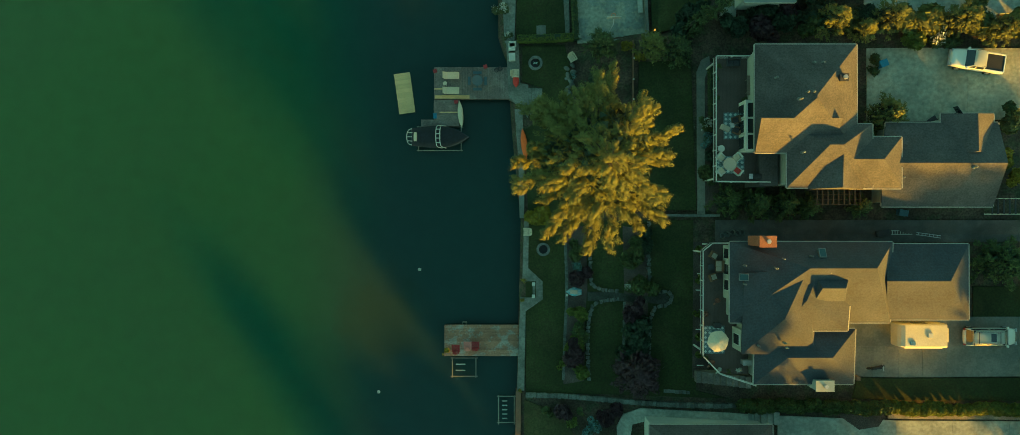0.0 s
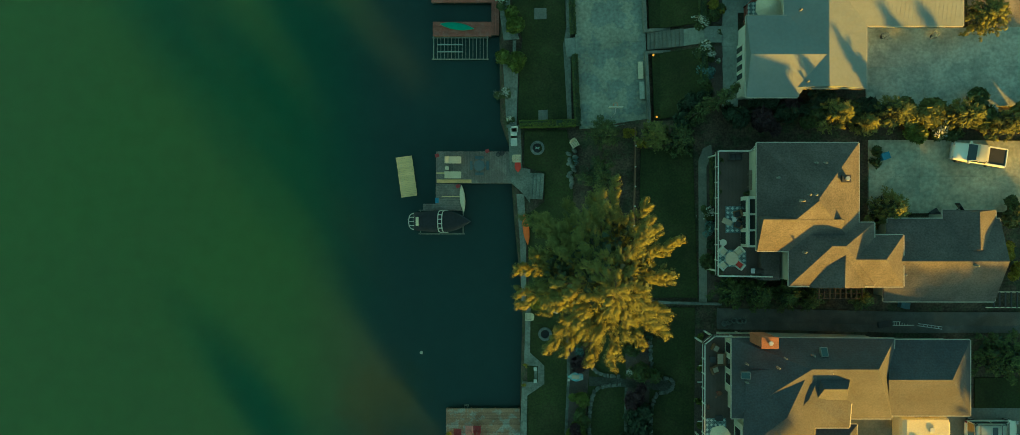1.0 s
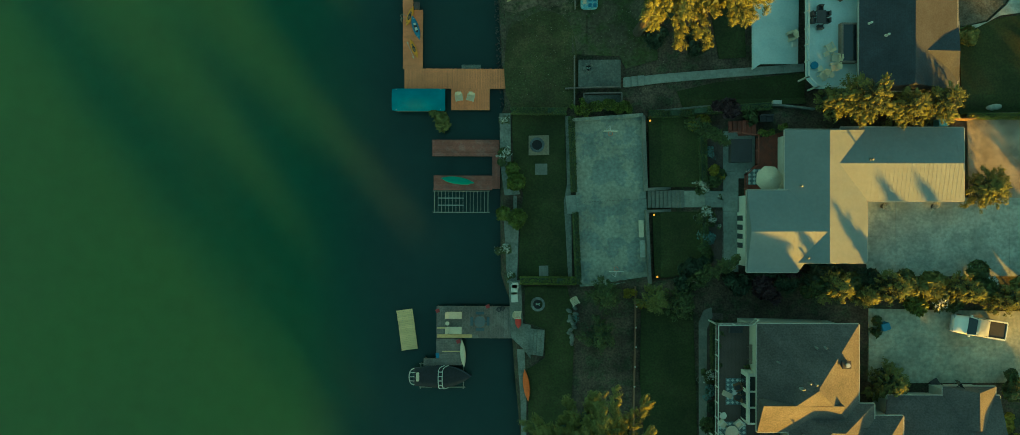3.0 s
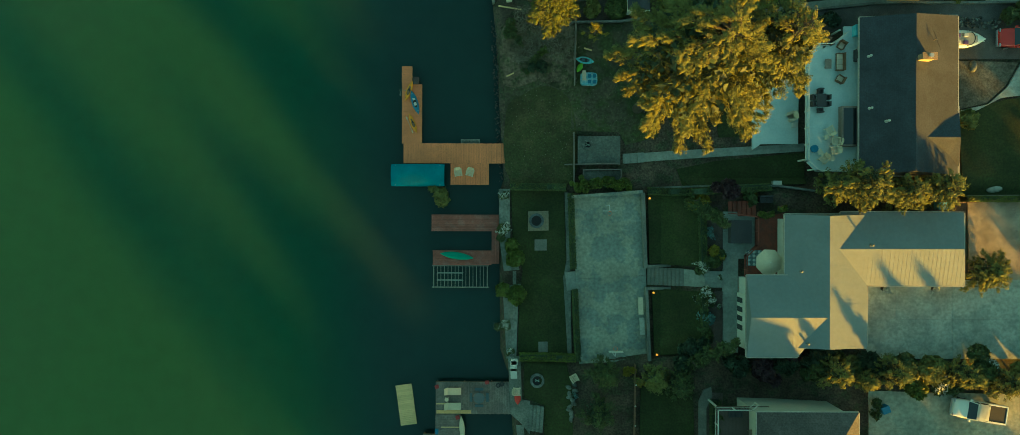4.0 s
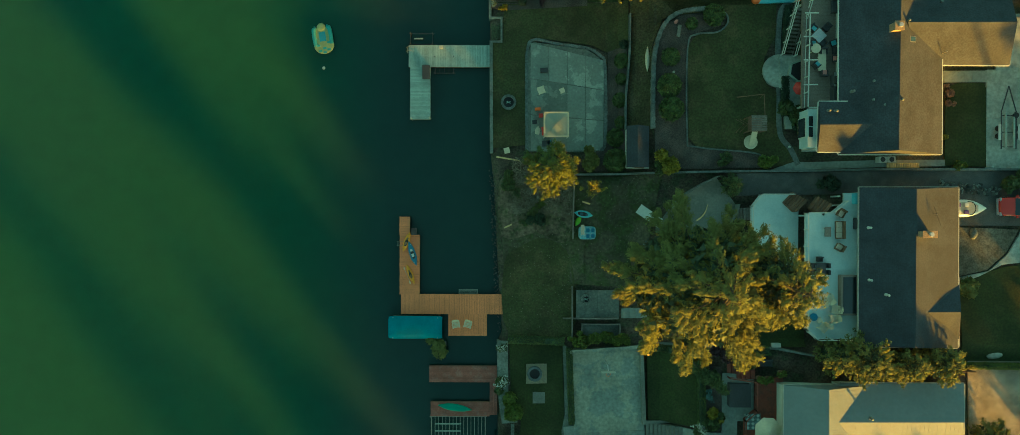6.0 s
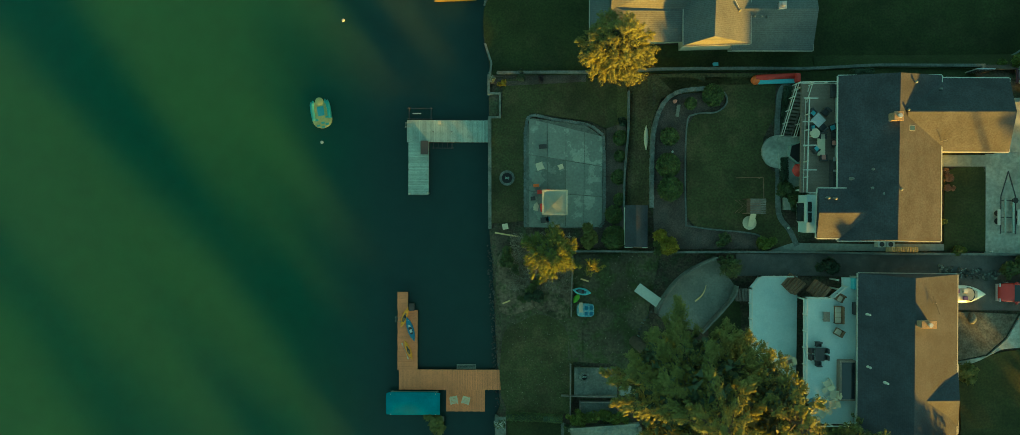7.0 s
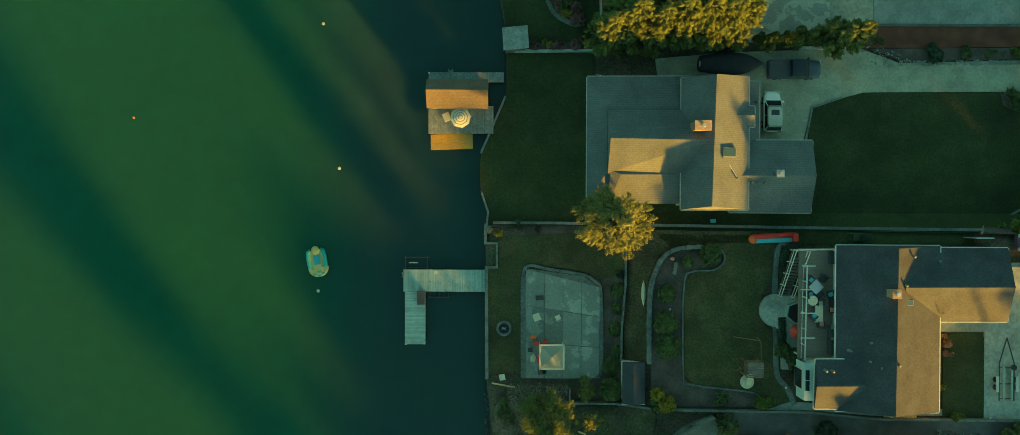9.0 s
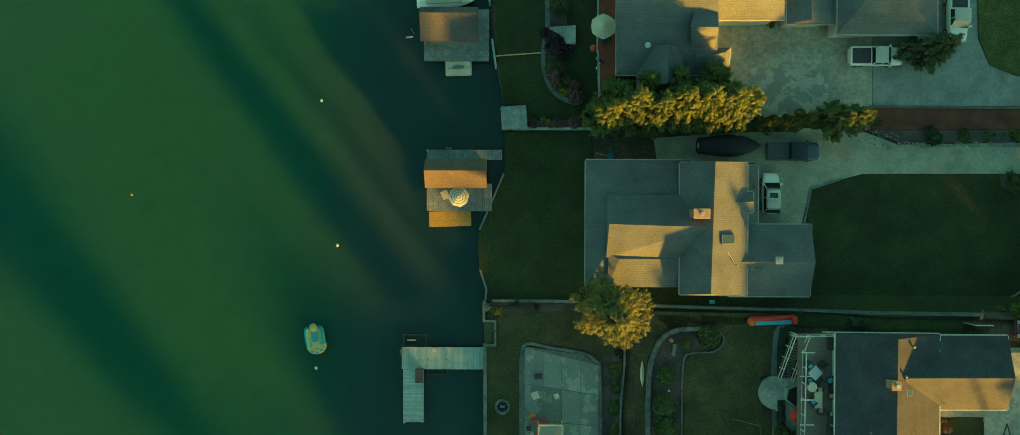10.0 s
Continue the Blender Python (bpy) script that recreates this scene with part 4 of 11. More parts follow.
draped_patch("bed_a_upper", [(12.58, -0.50), (15.17, -0.50), (15.33, -7.73), (15.18, -16.04), (12.58, -16.86), (12.80, -8.87)], MULCH, "planting bed with dark mulch", "planting bed", 0.08)
draped_patch("bed_a_deck", [(20.18, -2.43), (21.83, -2.42), (21.80, -17.59), (20.02, -17.29)], MULCH, "mulch strip below the deck", "planting bed", 0.06)
draped_patch("path_a", [(8.73, -8.06), (11.74, -8.02), (14.56, -8.54), (17.14, -8.06), (17.69, -8.62), (17.14, -9.35), (14.56, -9.12), (11.74, -9.04), (8.73, -9.09)], DARK_GRAVEL, "dark gravel garden path", "path", 0.1)
block_wall("stone_wall", [(9.08, -0.51), (9.02, -6.01), (9.52, -7.47), (11.03, -7.88), (12.24, -7.86)], "curved low stone garden wall", 0.34, 0.3, 0.3, soft=5, rough=1)
block_wall("stone_wall", [(8.87, -18.09), (8.72, -13.34), (9.09, -10.26), (9.95, -9.22), (12.24, -8.81)], "curved low stone garden wall", 0.34, 0.3, 0.3, soft=5, rough=1)
block_wall("stone_wall", [(15.35, -0.14), (15.47, -6.65), (16.17, -7.93), (17.42, -7.91), (17.83, -8.62), (17.28, -9.35), (16.03, -9.81), (15.47, -11.70), (15.39, -16.03)], "curved low stone garden wall", 0.34, 0.3, 0.3, soft=5, rough=1)
block_wall("stone_wall", [(6.18, -0.88), (6.40, -7.50), (6.18, -13.38), (6.03, -18.16)], "low stone edging of a planting bed", 0.3, 0.15, 0.4, soft=4)
block_wall("stone_wall", [(12.65, -18.31), (12.80, -9.23)], "low stone edging of a planting bed", 0.3, 0.15, 0.4)
block_wall("stone_wall", [(16.98, -18.85), (19.74, -18.94)], "short stone edging in the lawn", 0.35, 0.15, 0.4)
block_wall("boundary_wall", [(1.77, -19.77), (6.32, -19.84), (12.79, -20.19), (19.74, -20.30), (24.87, -20.12)], "rough stone boundary wall along the garden", 0.5, 0.45, 0.4, soft=4)
flat_slab("seawall_a", [(0.81, -19.31), (1.62, -19.31), (1.77, -10.32), (3.69, -8.99), (3.69, -6.93), (2.07, -5.45), (2.14, 0.23), (1.62, 0.23), (1.40, -6.93), (2.95, -6.93), (2.95, -8.77), (1.18, -8.77)], 1.3, SEAWALL, "grey concrete seawall with a small landing", "seawall", 4)
flight("lake_steps", (1.34, -7.95), (2.97, -7.95), 1.8, 4, -0.1, 1.25, SEAWALL, "concrete steps down into the lake")
flat_slab("seawall_z", [(0.59, -26.68), (1.18, -26.68), (1.25, -19.31), (0.66, -19.31)], 1.2, WOOD_BROWN, "timber seawall edge", "seawall", 4)
quad_slabs("driveway_a", (36.01, -16.64), (58.35, -16.35), (58.37, -10.09), (36.03, -10.27), 9, 2, DRIVE_DARK, "smooth dark grey concrete driveway", "driveway")
draped_patch("verge_a", [(36.97, -16.75), (58.35, -16.49), (58.34, -18.94), (36.45, -18.98)], GRASS_DEEP, "strip of dark grass between drive and clipped row", "lawn", 0.05)
draped_patch("gravel_strip_z", [(39.96, -20.28), (58.33, -20.16), (58.33, -20.98), (39.96, -20.97)], GRAVEL, "narrow gravel strip along the clipped row", "gravel", 0.06)
draped_patch("side_path_a", [(22.40, 0.01), (56.66, 0.01), (57.08, -2.25), (22.51, -2.34)], ASPHALT, "dark gravel side yard between the houses", "side yard", 0.05)
# lot Z
draped_patch("lawn_z", [(1.62, -20.36), (3.76, -21.14), (6.32, -22.56), (8.14, -25.80), (1.62, -26.70)], GRASS, "shaded lawn by the lake", "lawn")
draped_patch("path_z", [(12.08, -25.60), (11.94, -23.07), (12.64, -21.65), (14.54, -20.90), (23.84, -21.00), (29.29, -21.26), (29.29, -22.10), (15.59, -22.15), (13.63, -22.76), (13.21, -25.53)], CONCRETE, "curved concrete garden path", "path", 0.08)
quad_slabs("driveway_z", (28.95, -25.49), (58.32, -24.66), (58.33, -21.12), (28.96, -21.13), 5, 1, CONCRETE, "pale concrete driveway", "driveway")
flight("garden_steps", (25.90, -21.36), (28.96, -21.27), 1.4, 5, 4.2, 5.3, CONCRETE_DARK, "concrete garden steps")
draped_patch("bed_z", [(34.51, -20.45), (39.96, -20.22), (39.00, -21.84), (37.08, -22.27)], MULCH, "mulched corner bed with stones", "planting bed", 0.1)

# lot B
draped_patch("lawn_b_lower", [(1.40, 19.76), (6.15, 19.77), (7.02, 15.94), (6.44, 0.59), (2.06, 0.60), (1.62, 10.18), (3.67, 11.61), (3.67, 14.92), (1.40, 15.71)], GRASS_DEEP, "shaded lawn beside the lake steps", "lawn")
draped_patch("lawn_b_upper", [(14.24, 17.48), (19.75, 17.48), (20.34, 1.14), (14.83, 1.01), (14.11, 9.94)], GRASS_DEEP, "dark mown lawn below the deck", "lawn")
draped_patch("path_b", [(20.48, 0.58), (20.36, 16.18), (20.82, 17.43), (21.62, 17.81), (21.76, 16.82), (21.16, 15.44), (21.28, 0.57)], DRIVE_DARK, "narrow concrete path along the bed", "path", 0.06)
draped_patch("bed_b", [(21.22, 17.20), (22.85, 17.14), (22.89, 0.57), (21.28, 1.28)], MULCH, "planting bed under the deck edge", "planting bed", 0.05)
flat_slab("seawall_b", [(0.52, 12.55), (1.40, 12.55), (1.62, 6.50), (1.62, 0.23), (1.11, 0.23), (0.96, 6.50)], 1.4, SEAWALL, "concrete seawall walkway", "seawall", 4)
flat_slab("seawall_b_north", [(-0.44, 20.37), (0.96, 20.37), (1.18, 15.50), (2.07, 15.35), (2.07, 11.51), (1.18, 12.69), (-0.15, 13.88)], 1.4, SEAWALL, "concrete seawall landing", "seawall", 4)
flight("lake_garden_steps", (1.99, 13.47), (3.58, 13.38), 2.9, 4, 1.35, 2.0, SEAWALL, "broad concrete steps from the landing to the lawn")
quad_slabs("driveway_b", (37.51, 10.27), (57.83, 10.55), (57.84, 17.85), (37.48, 18.06), 4, 2, CONCRETE_STAINED, "stained concrete driveway", "driveway")
kerb("wall_ab", [(15.52, 0.58), (18.64, 0.51), (22.69, 0.50)], "low concrete wall between two gardens", 0.25, 0.4)
kerb("wall_b_garden", [(13.60, 19.92), (13.57, 13.44), (13.47, 6.91), (13.50, 1.10)], "thin timber retaining edge with small lights", 0.1, 0.5, WOOD_BROWN)

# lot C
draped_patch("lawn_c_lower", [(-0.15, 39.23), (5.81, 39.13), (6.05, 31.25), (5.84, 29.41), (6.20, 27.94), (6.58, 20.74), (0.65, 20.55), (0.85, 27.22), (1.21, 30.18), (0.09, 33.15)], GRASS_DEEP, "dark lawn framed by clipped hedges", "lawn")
draped_patch("path_c_strip", [(5.88, 38.97), (6.38, 38.95), (6.73, 20.45), (6.29, 20.45), (5.76, 29.41), (6.12, 31.25)], PAD, "narrow concrete strip beside the hedge", "path", 0.08)
quad_slabs("sport_court", (7.57, 20.03), (15.37, 20.42), (14.60, 38.96), (6.71, 38.42), 2, 2, COURT, "pale concrete sports court with stains and cracks", "sports court", z=2.3, gap=0.012, thick=1.4)
flat_slab("court_wall_north", [(6.59, 38.25), (14.50, 38.85), (14.50, 39.22), (6.59, 38.61)], 2.75, COURT, "white-capped court wall", "wall", 2)
flat_slab("court_wall_upper", [(14.33, 38.90), (14.69, 38.91), (15.01, 30.86), (19.06, 31.09), (19.06, 30.80), (14.64, 30.50)], 3.0, DRIVE_DARK, "dull grey court wall", "wall", 2)
flat_slab("court_wall_lower", [(14.79, 28.40), (19.07, 28.56), (19.07, 28.27), (15.09, 28.11), (15.47, 20.22), (15.11, 20.22)], 3.0, DRIVE_DARK, "dull grey court wall", "wall", 2)
flat_slab("court_wall_south", [(7.56, 19.81), (15.35, 20.20), (15.35, 20.42), (7.56, 20.03)], 2.45, COURT, "pale court edge", "wall", 2)
flat_slab("court_ramp", [(5.94, 29.96), (7.11, 30.11), (7.26, 28.06), (6.17, 27.91)], 2.2, CONCRETE_DARK, "concrete landing at the court", "paving", 1.5)
draped_patch("lawn_c_north", [(15.09, 38.72), (18.64, 38.56), (20.14, 36.59), (20.22, 30.88), (15.25, 30.99)], GRASS_DEEP, "square shaded lawn above the court", "lawn", 0.35)
draped_patch("lawn_c_south", [(15.55, 28.22), (20.23, 28.20), (20.37, 22.15), (17.47, 20.95), (15.86, 20.79)], GRASS_DEEP, "square shaded lawn above the court", "lawn", 0.35)
flight("court_steps", (15.11, 29.60), (18.78, 29.62), 1.9, 9, 2.3, 4.1, DRIVE_DARK, "weathered concrete garden steps")
quad_slabs("path_c", (18.73, 28.68), (22.59, 28.66), (22.58, 30.41), (18.73, 30.53), 4, 1, CONCRETE_DARK, "concrete slab path", "path", dz=0.1)
quad_slabs("patio_c", (22.47, 21.74), (24.15, 21.75), (24.11, 36.81), (22.56, 36.84), 1, 7, CONCRETE_DARK, "grey concrete patio strip", "patio", dz=0.1)
quad_slabs("patio_c_deck", (23.79, 31.79), (25.80, 31.77), (25.78, 36.36), (23.78, 36.40), 1, 2, CONCRETE_DARK, "grey concrete patio beside the deck", "patio", dz=0.11)
draped_patch("bed_c", [(20.43, 37.60), (22.43, 37.54), (22.58, 30.69), (20.45, 30.72)], MULCH, "flower bed beside the steps", "planting bed", 0.1)
draped_patch("bed_c_south", [(20.58, 28.33), (22.59, 28.31), (22.60, 22.02), (20.60, 22.01)], MULCH, "flower bed beside the steps", "planting bed", 0.1)
quad_slabs("driveway_c", (37.15, 21.47), (57.68, 21.55), (57.67, 29.75), (37.13, 29.75), 7, 2, CONCRETE, "grey concrete driveway in large slabs", "driveway")
draped_patch("gravel_c", [(47.46, 38.61), (57.66, 38.70), (57.67, 29.75), (47.74, 29.75)], GRAVEL, "raked gravel yard beside the garage", "gravel yard", 0.05)
flat_slab("seawall_c_north", [(-1.56, 39.36), (-0.30, 39.36), (-0.21, 32.99), (0.84, 30.18), (-0.94, 30.03), (-1.39, 33.14)], 1.3, SEAWALL, "broad concrete seawall top", "seawall", 4)
flat_slab("seawall_c_south", [(-1.08, 28.32), (0.99, 28.55), (0.70, 26.48), (0.50, 20.11), (-0.61, 20.11)], 1.3, SEAWALL, "broad concrete seawall top", "seawall", 4)
flight("lake_steps", (-1.16, 29.26), (0.48, 29.26), 1.5, 4, -0.1, 1.25, SEAWALL, "concrete steps down into the lake")
flat_slab("fire_pad", [(1.78, 34.59), (4.51, 34.67), (4.51, 36.89), (1.78, 36.81)], 1.45, TAN_SLAB, "square tan concrete fire pit pad", "paving", 0.5)
flat_slab("stone_pad", [(2.53, 32.38), (4.23, 32.39), (4.22, 33.65), (2.53, 33.64)], 1.42, DRIVE_DARK, "small grey slab in the lawn", "paving", 0.5)
flat_slab("stone_pad", [(3.01, 20.86), (4.78, 20.94), (4.78, 22.12), (3.00, 22.04)], 1.42, DRIVE_DARK, "small grey slab in the lawn", "paving", 0.5)

# lot D
draped_patch("lawn_d_shore", [(-1.36, 57.81), (1.00, 58.54), (7.04, 58.61), (7.03, 39.99), (-0.27, 39.87), (-0.66, 45.62), (-1.05, 52.27)], THIN_GRASS, "thin patchy grass and bare bank at the water's edge", "lawn", 0.07)
BANK = material("rough_brown_bank", (0.115, 0.092, 0.064), 0.95, 0.5, 3, 0.5, 0.5, tint=(0.060, 0.064, 0.030), patch=0.2)
draped_patch("bank_d", [(-1.3, 52.0), (0.2, 50.9), (3.0, 51.6), (6.5, 50.8), (6.7, 58.2), (0.8, 58.2), (-1.3, 57.4)], BANK, "rough brown bank strewn with cut brush", "bank", 0.1, 4)
draped_patch("lawn_d_strip", [(6.6, 45.9), (8.2, 45.9), (8.2, 58.4), (6.6, 58.4)], THIN_GRASS, "worn grass along the old retaining boards", "lawn", 0.085)
draped_patch("lawn_d_lower", [(-0.2, 40.2), (6.75, 40.2), (6.75, 48.5), (4.0, 51.0), (1.0, 50.0), (-0.75, 48.0)], GRASS, "mossy green grass near the dock", "lawn", 0.09, 4)
draped_patch("lawn_d_dry", [(7.61, 58.45), (16.54, 58.43), (15.32, 51.51), (16.04, 45.06), (12.64, 44.27), (11.91, 45.72), (7.44, 45.84)], THIN_GRASS, "dry worn grass slope", "lawn")
draped_patch("lawn_d_side", [(18.03, 41.48), (22.11, 42.34), (31.36, 43.17), (31.24, 39.77), (18.73, 39.49)], GRASS_DEEP, "green side lawn below the deck", "lawn")
draped_patch("lawn_d_house", [(21.45, 50.49), (24.73, 54.80), (25.28, 45.01), (22.45, 44.89)], GRASS_DEEP, "green lawn beside the lower deck", "lawn")
draped_patch("lawn_d_street", [(46.20, 47.09), (50.83, 48.45), (57.05, 49.14), (57.52, 38.57), (46.72, 38.48)], GRASS_DEEP, "mown front lawn", "lawn")
quad_slabs("fire_patio", (7.31, 42.04), (12.07, 42.09), (12.06, 45.28), (7.30, 45.25), 2, 1, PAD, "grey concrete fire pit patio", "patio", z=2.3)
quad_slabs("lower_pad", (8.04, 39.72), (12.08, 39.76), (12.07, 41.36), (8.03, 41.32), 1, 1, PAD, "sunken concrete pad", "patio", z=2.15)
quad_slabs("path_d", (12.35, 42.21), (31.23, 43.31), (31.22, 44.15), (12.34, 43.23), 9, 1, CONCRETE_DARK, "concrete path climbing to the decks", "path", dz=0.1)
flight("path_steps", (12.5, 42.72), (14.6, 42.84), 1.1, 3, ground_z(12.5, 42.7) + 0.02, ground_z(14.6, 42.8) + 0.16, CONCRETE_DARK, "three broad concrete steps at the foot of the path", 0.05)
kerb("fence_d_upper", [(7.11, 59.64), (6.97, 55.16), (6.92, 50.94)], "weathered retaining board", 0.12, 0.7, WOOD_GREY)
kerb("fence_d_lower", [(6.87, 45.68), (6.89, 39.99)], "weathered retaining board", 0.12, 0.7, WOOD_GREY)
kerb("fence_d_cross", [(5.87, 42.08), (11.93, 42.16)], "weathered retaining board", 0.12, 0.6, WOOD_GREY)
kerb("frame_d", [(7.96, 39.72), (7.96, 41.47), (12.14, 41.51), (12.15, 39.76)], "weathered timber frame round a pad", 0.14, 0.5, WOOD_GREY)
flat_slab("terrace_d", [(16.00, 51.61), (16.82, 53.50), (18.21, 55.33), (19.80, 56.59), (22.10, 57.73), (24.21, 54.80), (23.67, 53.26), (20.62, 49.75), (18.94, 50.16)], 4.8, DRIVE_DARK, "grey boat-shaped concrete terrace", "terrace", 2.5)
kerb("terrace_edge", [(18.91, 50.04), (15.98, 51.63), (16.80, 53.52), (18.18, 55.34), (19.78, 56.61), (22.07, 57.81)], "pale worn rim of the terrace", 0.1, 1.55, KERB, 3)
kerb("terrace_edge_house", [(24.18, 54.82), (23.63, 53.28), (20.59, 49.71)], "pale worn rim of the terrace", 0.1, 1.55, KERB, 3)
draped_patch("side_yard_d", [(24.32, 58.16), (57.09, 58.56), (57.12, 56.23), (24.38, 55.77)], ASPHALT, "dark mulched side yard with stones", "side yard", 0.05)
draped_patch("path_d_street", [(45.94, 47.29), (49.19, 47.98), (51.15, 49.79), (52.45, 52.14), (57.03, 52.81), (57.05, 49.47), (50.50, 48.65), (48.21, 47.44), (45.94, 46.62)], CONCRETE, "curved concrete front path", "path", 0.08)
draped_patch("bed_d_front", [(46.0, 47.4), (49.0, 48.1), (50.9, 49.9), (52.2, 52.3), (46.1, 52.5)], BED_PALE, "bare grey-brown front bed", "planting bed", 0.05)
draped_patch("drive_d", [(46.01, 56.42), (57.01, 56.42), (57.03, 52.68), (46.04, 52.66)], ASPHALT, "dark asphalt driveway", "driveway", 0.04)
kerb("wall_cd", [(15.43, 39.46), (25.94, 39.68), (28.21, 39.55), (31.69, 39.02)], "low concrete wall between two gardens", 0.2, 0.5)
kerb("wall_de", [(6.46, 58.16), (15.51, 58.25), (24.31, 58.37), (35.26, 58.44), (57.09, 58.43)], "long low concrete boundary wall", 0.22, 0.5)

# lot E
draped_patch("lawn_e_shore", [(-2.19, 73.13), (-0.94, 73.50), (-0.82, 77.54), (13.0, 77.6), (13.0, 72.4), (10.8, 72.0), (8.95, 72.80), (2.36, 73.74), (1.71, 72.41), (1.63, 61.54), (-2.05, 61.22)], GRASS, "worn lawn round the patio", "lawn")
draped_patch("lawn_e_strip", [(13.18, 77.6), (28.6, 77.5), (28.5, 76.4), (21.4, 76.2), (18.2, 75.9), (16.3, 74.8), (15.35, 72.3), (15.18, 63.21), (12.95, 63.13)], GRASS_DRY, "narrow grass strip between two walls", "lawn")
draped_patch("lawn_e_main", [(15.99, 77.19), (28.39, 77.11), (28.28, 72.95), (27.07, 70.51), (27.30, 67.73), (28.60, 66.70), (29.04, 62.19), (30.56, 59.77), (30.09, 58.94), (27.84, 58.91), (27.01, 60.08), (20.03, 61.05), (19.14, 62.09), (19.07, 71.89), (19.95, 73.08), (22.96, 73.64), (23.22, 75.03), (21.44, 75.59), (18.04, 75.34)], GRASS, "mown lawn with worn patches", "lawn")
draped_patch("bed_e", [(15.75, 71.42), (16.55, 74.23), (18.38, 75.33), (22.12, 75.52), (22.95, 74.20), (19.81, 73.22), (18.87, 71.55), (18.94, 61.73), (20.03, 60.91), (26.67, 60.29), (27.57, 58.77), (15.79, 58.56), (15.62, 63.09)], MULCH, "planting bed with clipped shrubs in dark mulch", "planting bed", 0.05)
draped_patch("bed_e_patio", [(10.89, 72.1), (12.93, 72.6), (12.67, 58.61), (6.48, 58.51), (8.66, 60.57), (10.69, 61.47)], MULCH, "planting bed beside the patio", "planting bed", 0.05)
draped_patch("bed_e_north", [(-2.30, 77.99), (8.53, 77.98), (8.55, 77.27), (-0.23, 76.81), (-2.29, 77.10)], MULCH, "narrow planting bed by the wall", "planting bed", 0.06)
quad_slabs("patio_e", (2.21, 60.83), (10.40, 60.88), (10.48, 71.13), (2.13, 73.12), 4, 3, WORN_PATIO, "grey concrete patio with pale worn patches", "patio", z=1.32, gap=0.06)
flat_slab("patio_e_edge", [(1.92, 60.83), (1.85, 72.03), (2.43, 73.13), (8.58, 72.29), (9.90, 71.42), (10.50, 70.10), (10.55, 62.05), (9.83, 60.73)], 1.29, PAD, "grey concrete margin of the patio", "patio", 0.4)
block_wall("patio_wall", [(1.78, 60.81), (1.73, 68.74), (1.78, 72.05), (2.43, 73.44), (4.93, 73.01), (8.58, 72.44), (10.04, 71.56), (10.56, 70.25), (10.62, 62.20), (9.97, 60.88)], "curved grey block edging flush round the patio", 0.32, 0.17, 0.42, KERB, 4)
block_wall("garden_wall", [(15.43, 63.08), (15.45, 69.45), (15.75, 72.26), (16.69, 74.51), (18.37, 75.61), (21.44, 75.87)], "curved grey block retaining wall", 0.42, 0.5, 0.3, KERB, 4)
kerb("bed_kerb", [(21.44, 75.87), (22.94, 75.45), (23.22, 74.34), (22.14, 73.36), (19.95, 73.15), (19.01, 71.68), (19.01, 62.30), (19.76, 61.05), (25.64, 60.42), (27.01, 59.87), (27.84, 58.77)], "curved concrete bed kerb", 0.16, 0.15, KERB, 4)
kerb("retaining_wall", [(13.12, 75.98), (13.09, 71.66), (12.73, 66.60), (12.69, 63.12)], "thin concrete retaining wall", 0.18, 0.6, KERB)
kerb("lawn_path", [(29.95, 76.69), (28.81, 75.38), (28.56, 71.56), (28.67, 66.70), (28.77, 62.53), (29.87, 60.81), (30.70, 59.08)], "curved concrete mowing path", 0.55, 0.08, KERB, 5)
flat_slab("patio_e_house", [(28.55, 70.70), (32.00, 70.72), (32.06, 62.92), (29.23, 62.90), (29.06, 66.70), (28.57, 67.53)], 5.55, CONCRETE, "grey concrete patio under the deck", "patio", 1.5)
bm = bmesh.new()
lathe(bm, [(1.75, 3.6), (1.75, 5.38), (0.01, 5.4)], 28, 28.62, 69.12)
structure("round_pad", bm, CONCRETE, "half-round concrete pad beside the patio", "paving")
kerb("wall_ef", [(-2.47, 78.26), (4.89, 78.28), (15.40, 78.13), (32.31, 77.93), (48.76, 77.82)], "long concrete boundary wall between lawns", 0.3, 0.5)
draped_patch("side_yard_e", [(28.4, 77.8), (47.79, 77.75), (47.80, 76.2), (31.31, 76.2), (28.4, 76.6)], GRASS_DEEP, "narrow grassy side yard", "side yard", 0.05)
draped_patch("lawn_e_street", [(44.72, 66.80), (45.90, 67.34), (48.53, 67.35), (48.80, 66.82), (48.87, 58.68), (44.65, 58.91)], GRASS_DEEP, "framed front lawn", "lawn", 0.05)
quad_slabs("driveway_e", (49.00, 58.48), (57.09, 58.56), (58.71, 79.22), (50.50, 79.24), 2, 4, CONCRETE, "pale concrete driveway", "driveway")
quad_slabs("walk_e", (44.45, 67.40), (48.86, 67.42), (48.85, 68.62), (44.44, 68.60), 3, 1, CONCRETE_DARK, "concrete front walk", "path", dz=0.09)
draped_patch("walk_e_side", [(48.85, 58.5), (49.2, 58.5), (50.1, 68.7), (48.85, 68.7)], CONCRETE, "concrete strip beside the front lawn", "path", 0.07)
draped_patch("side_walk_e", [(30.08, 59.35), (44.65, 59.45), (44.65, 58.78), (27.71, 58.49)], CONCRETE_DARK, "concrete side walk", "path", 0.06)
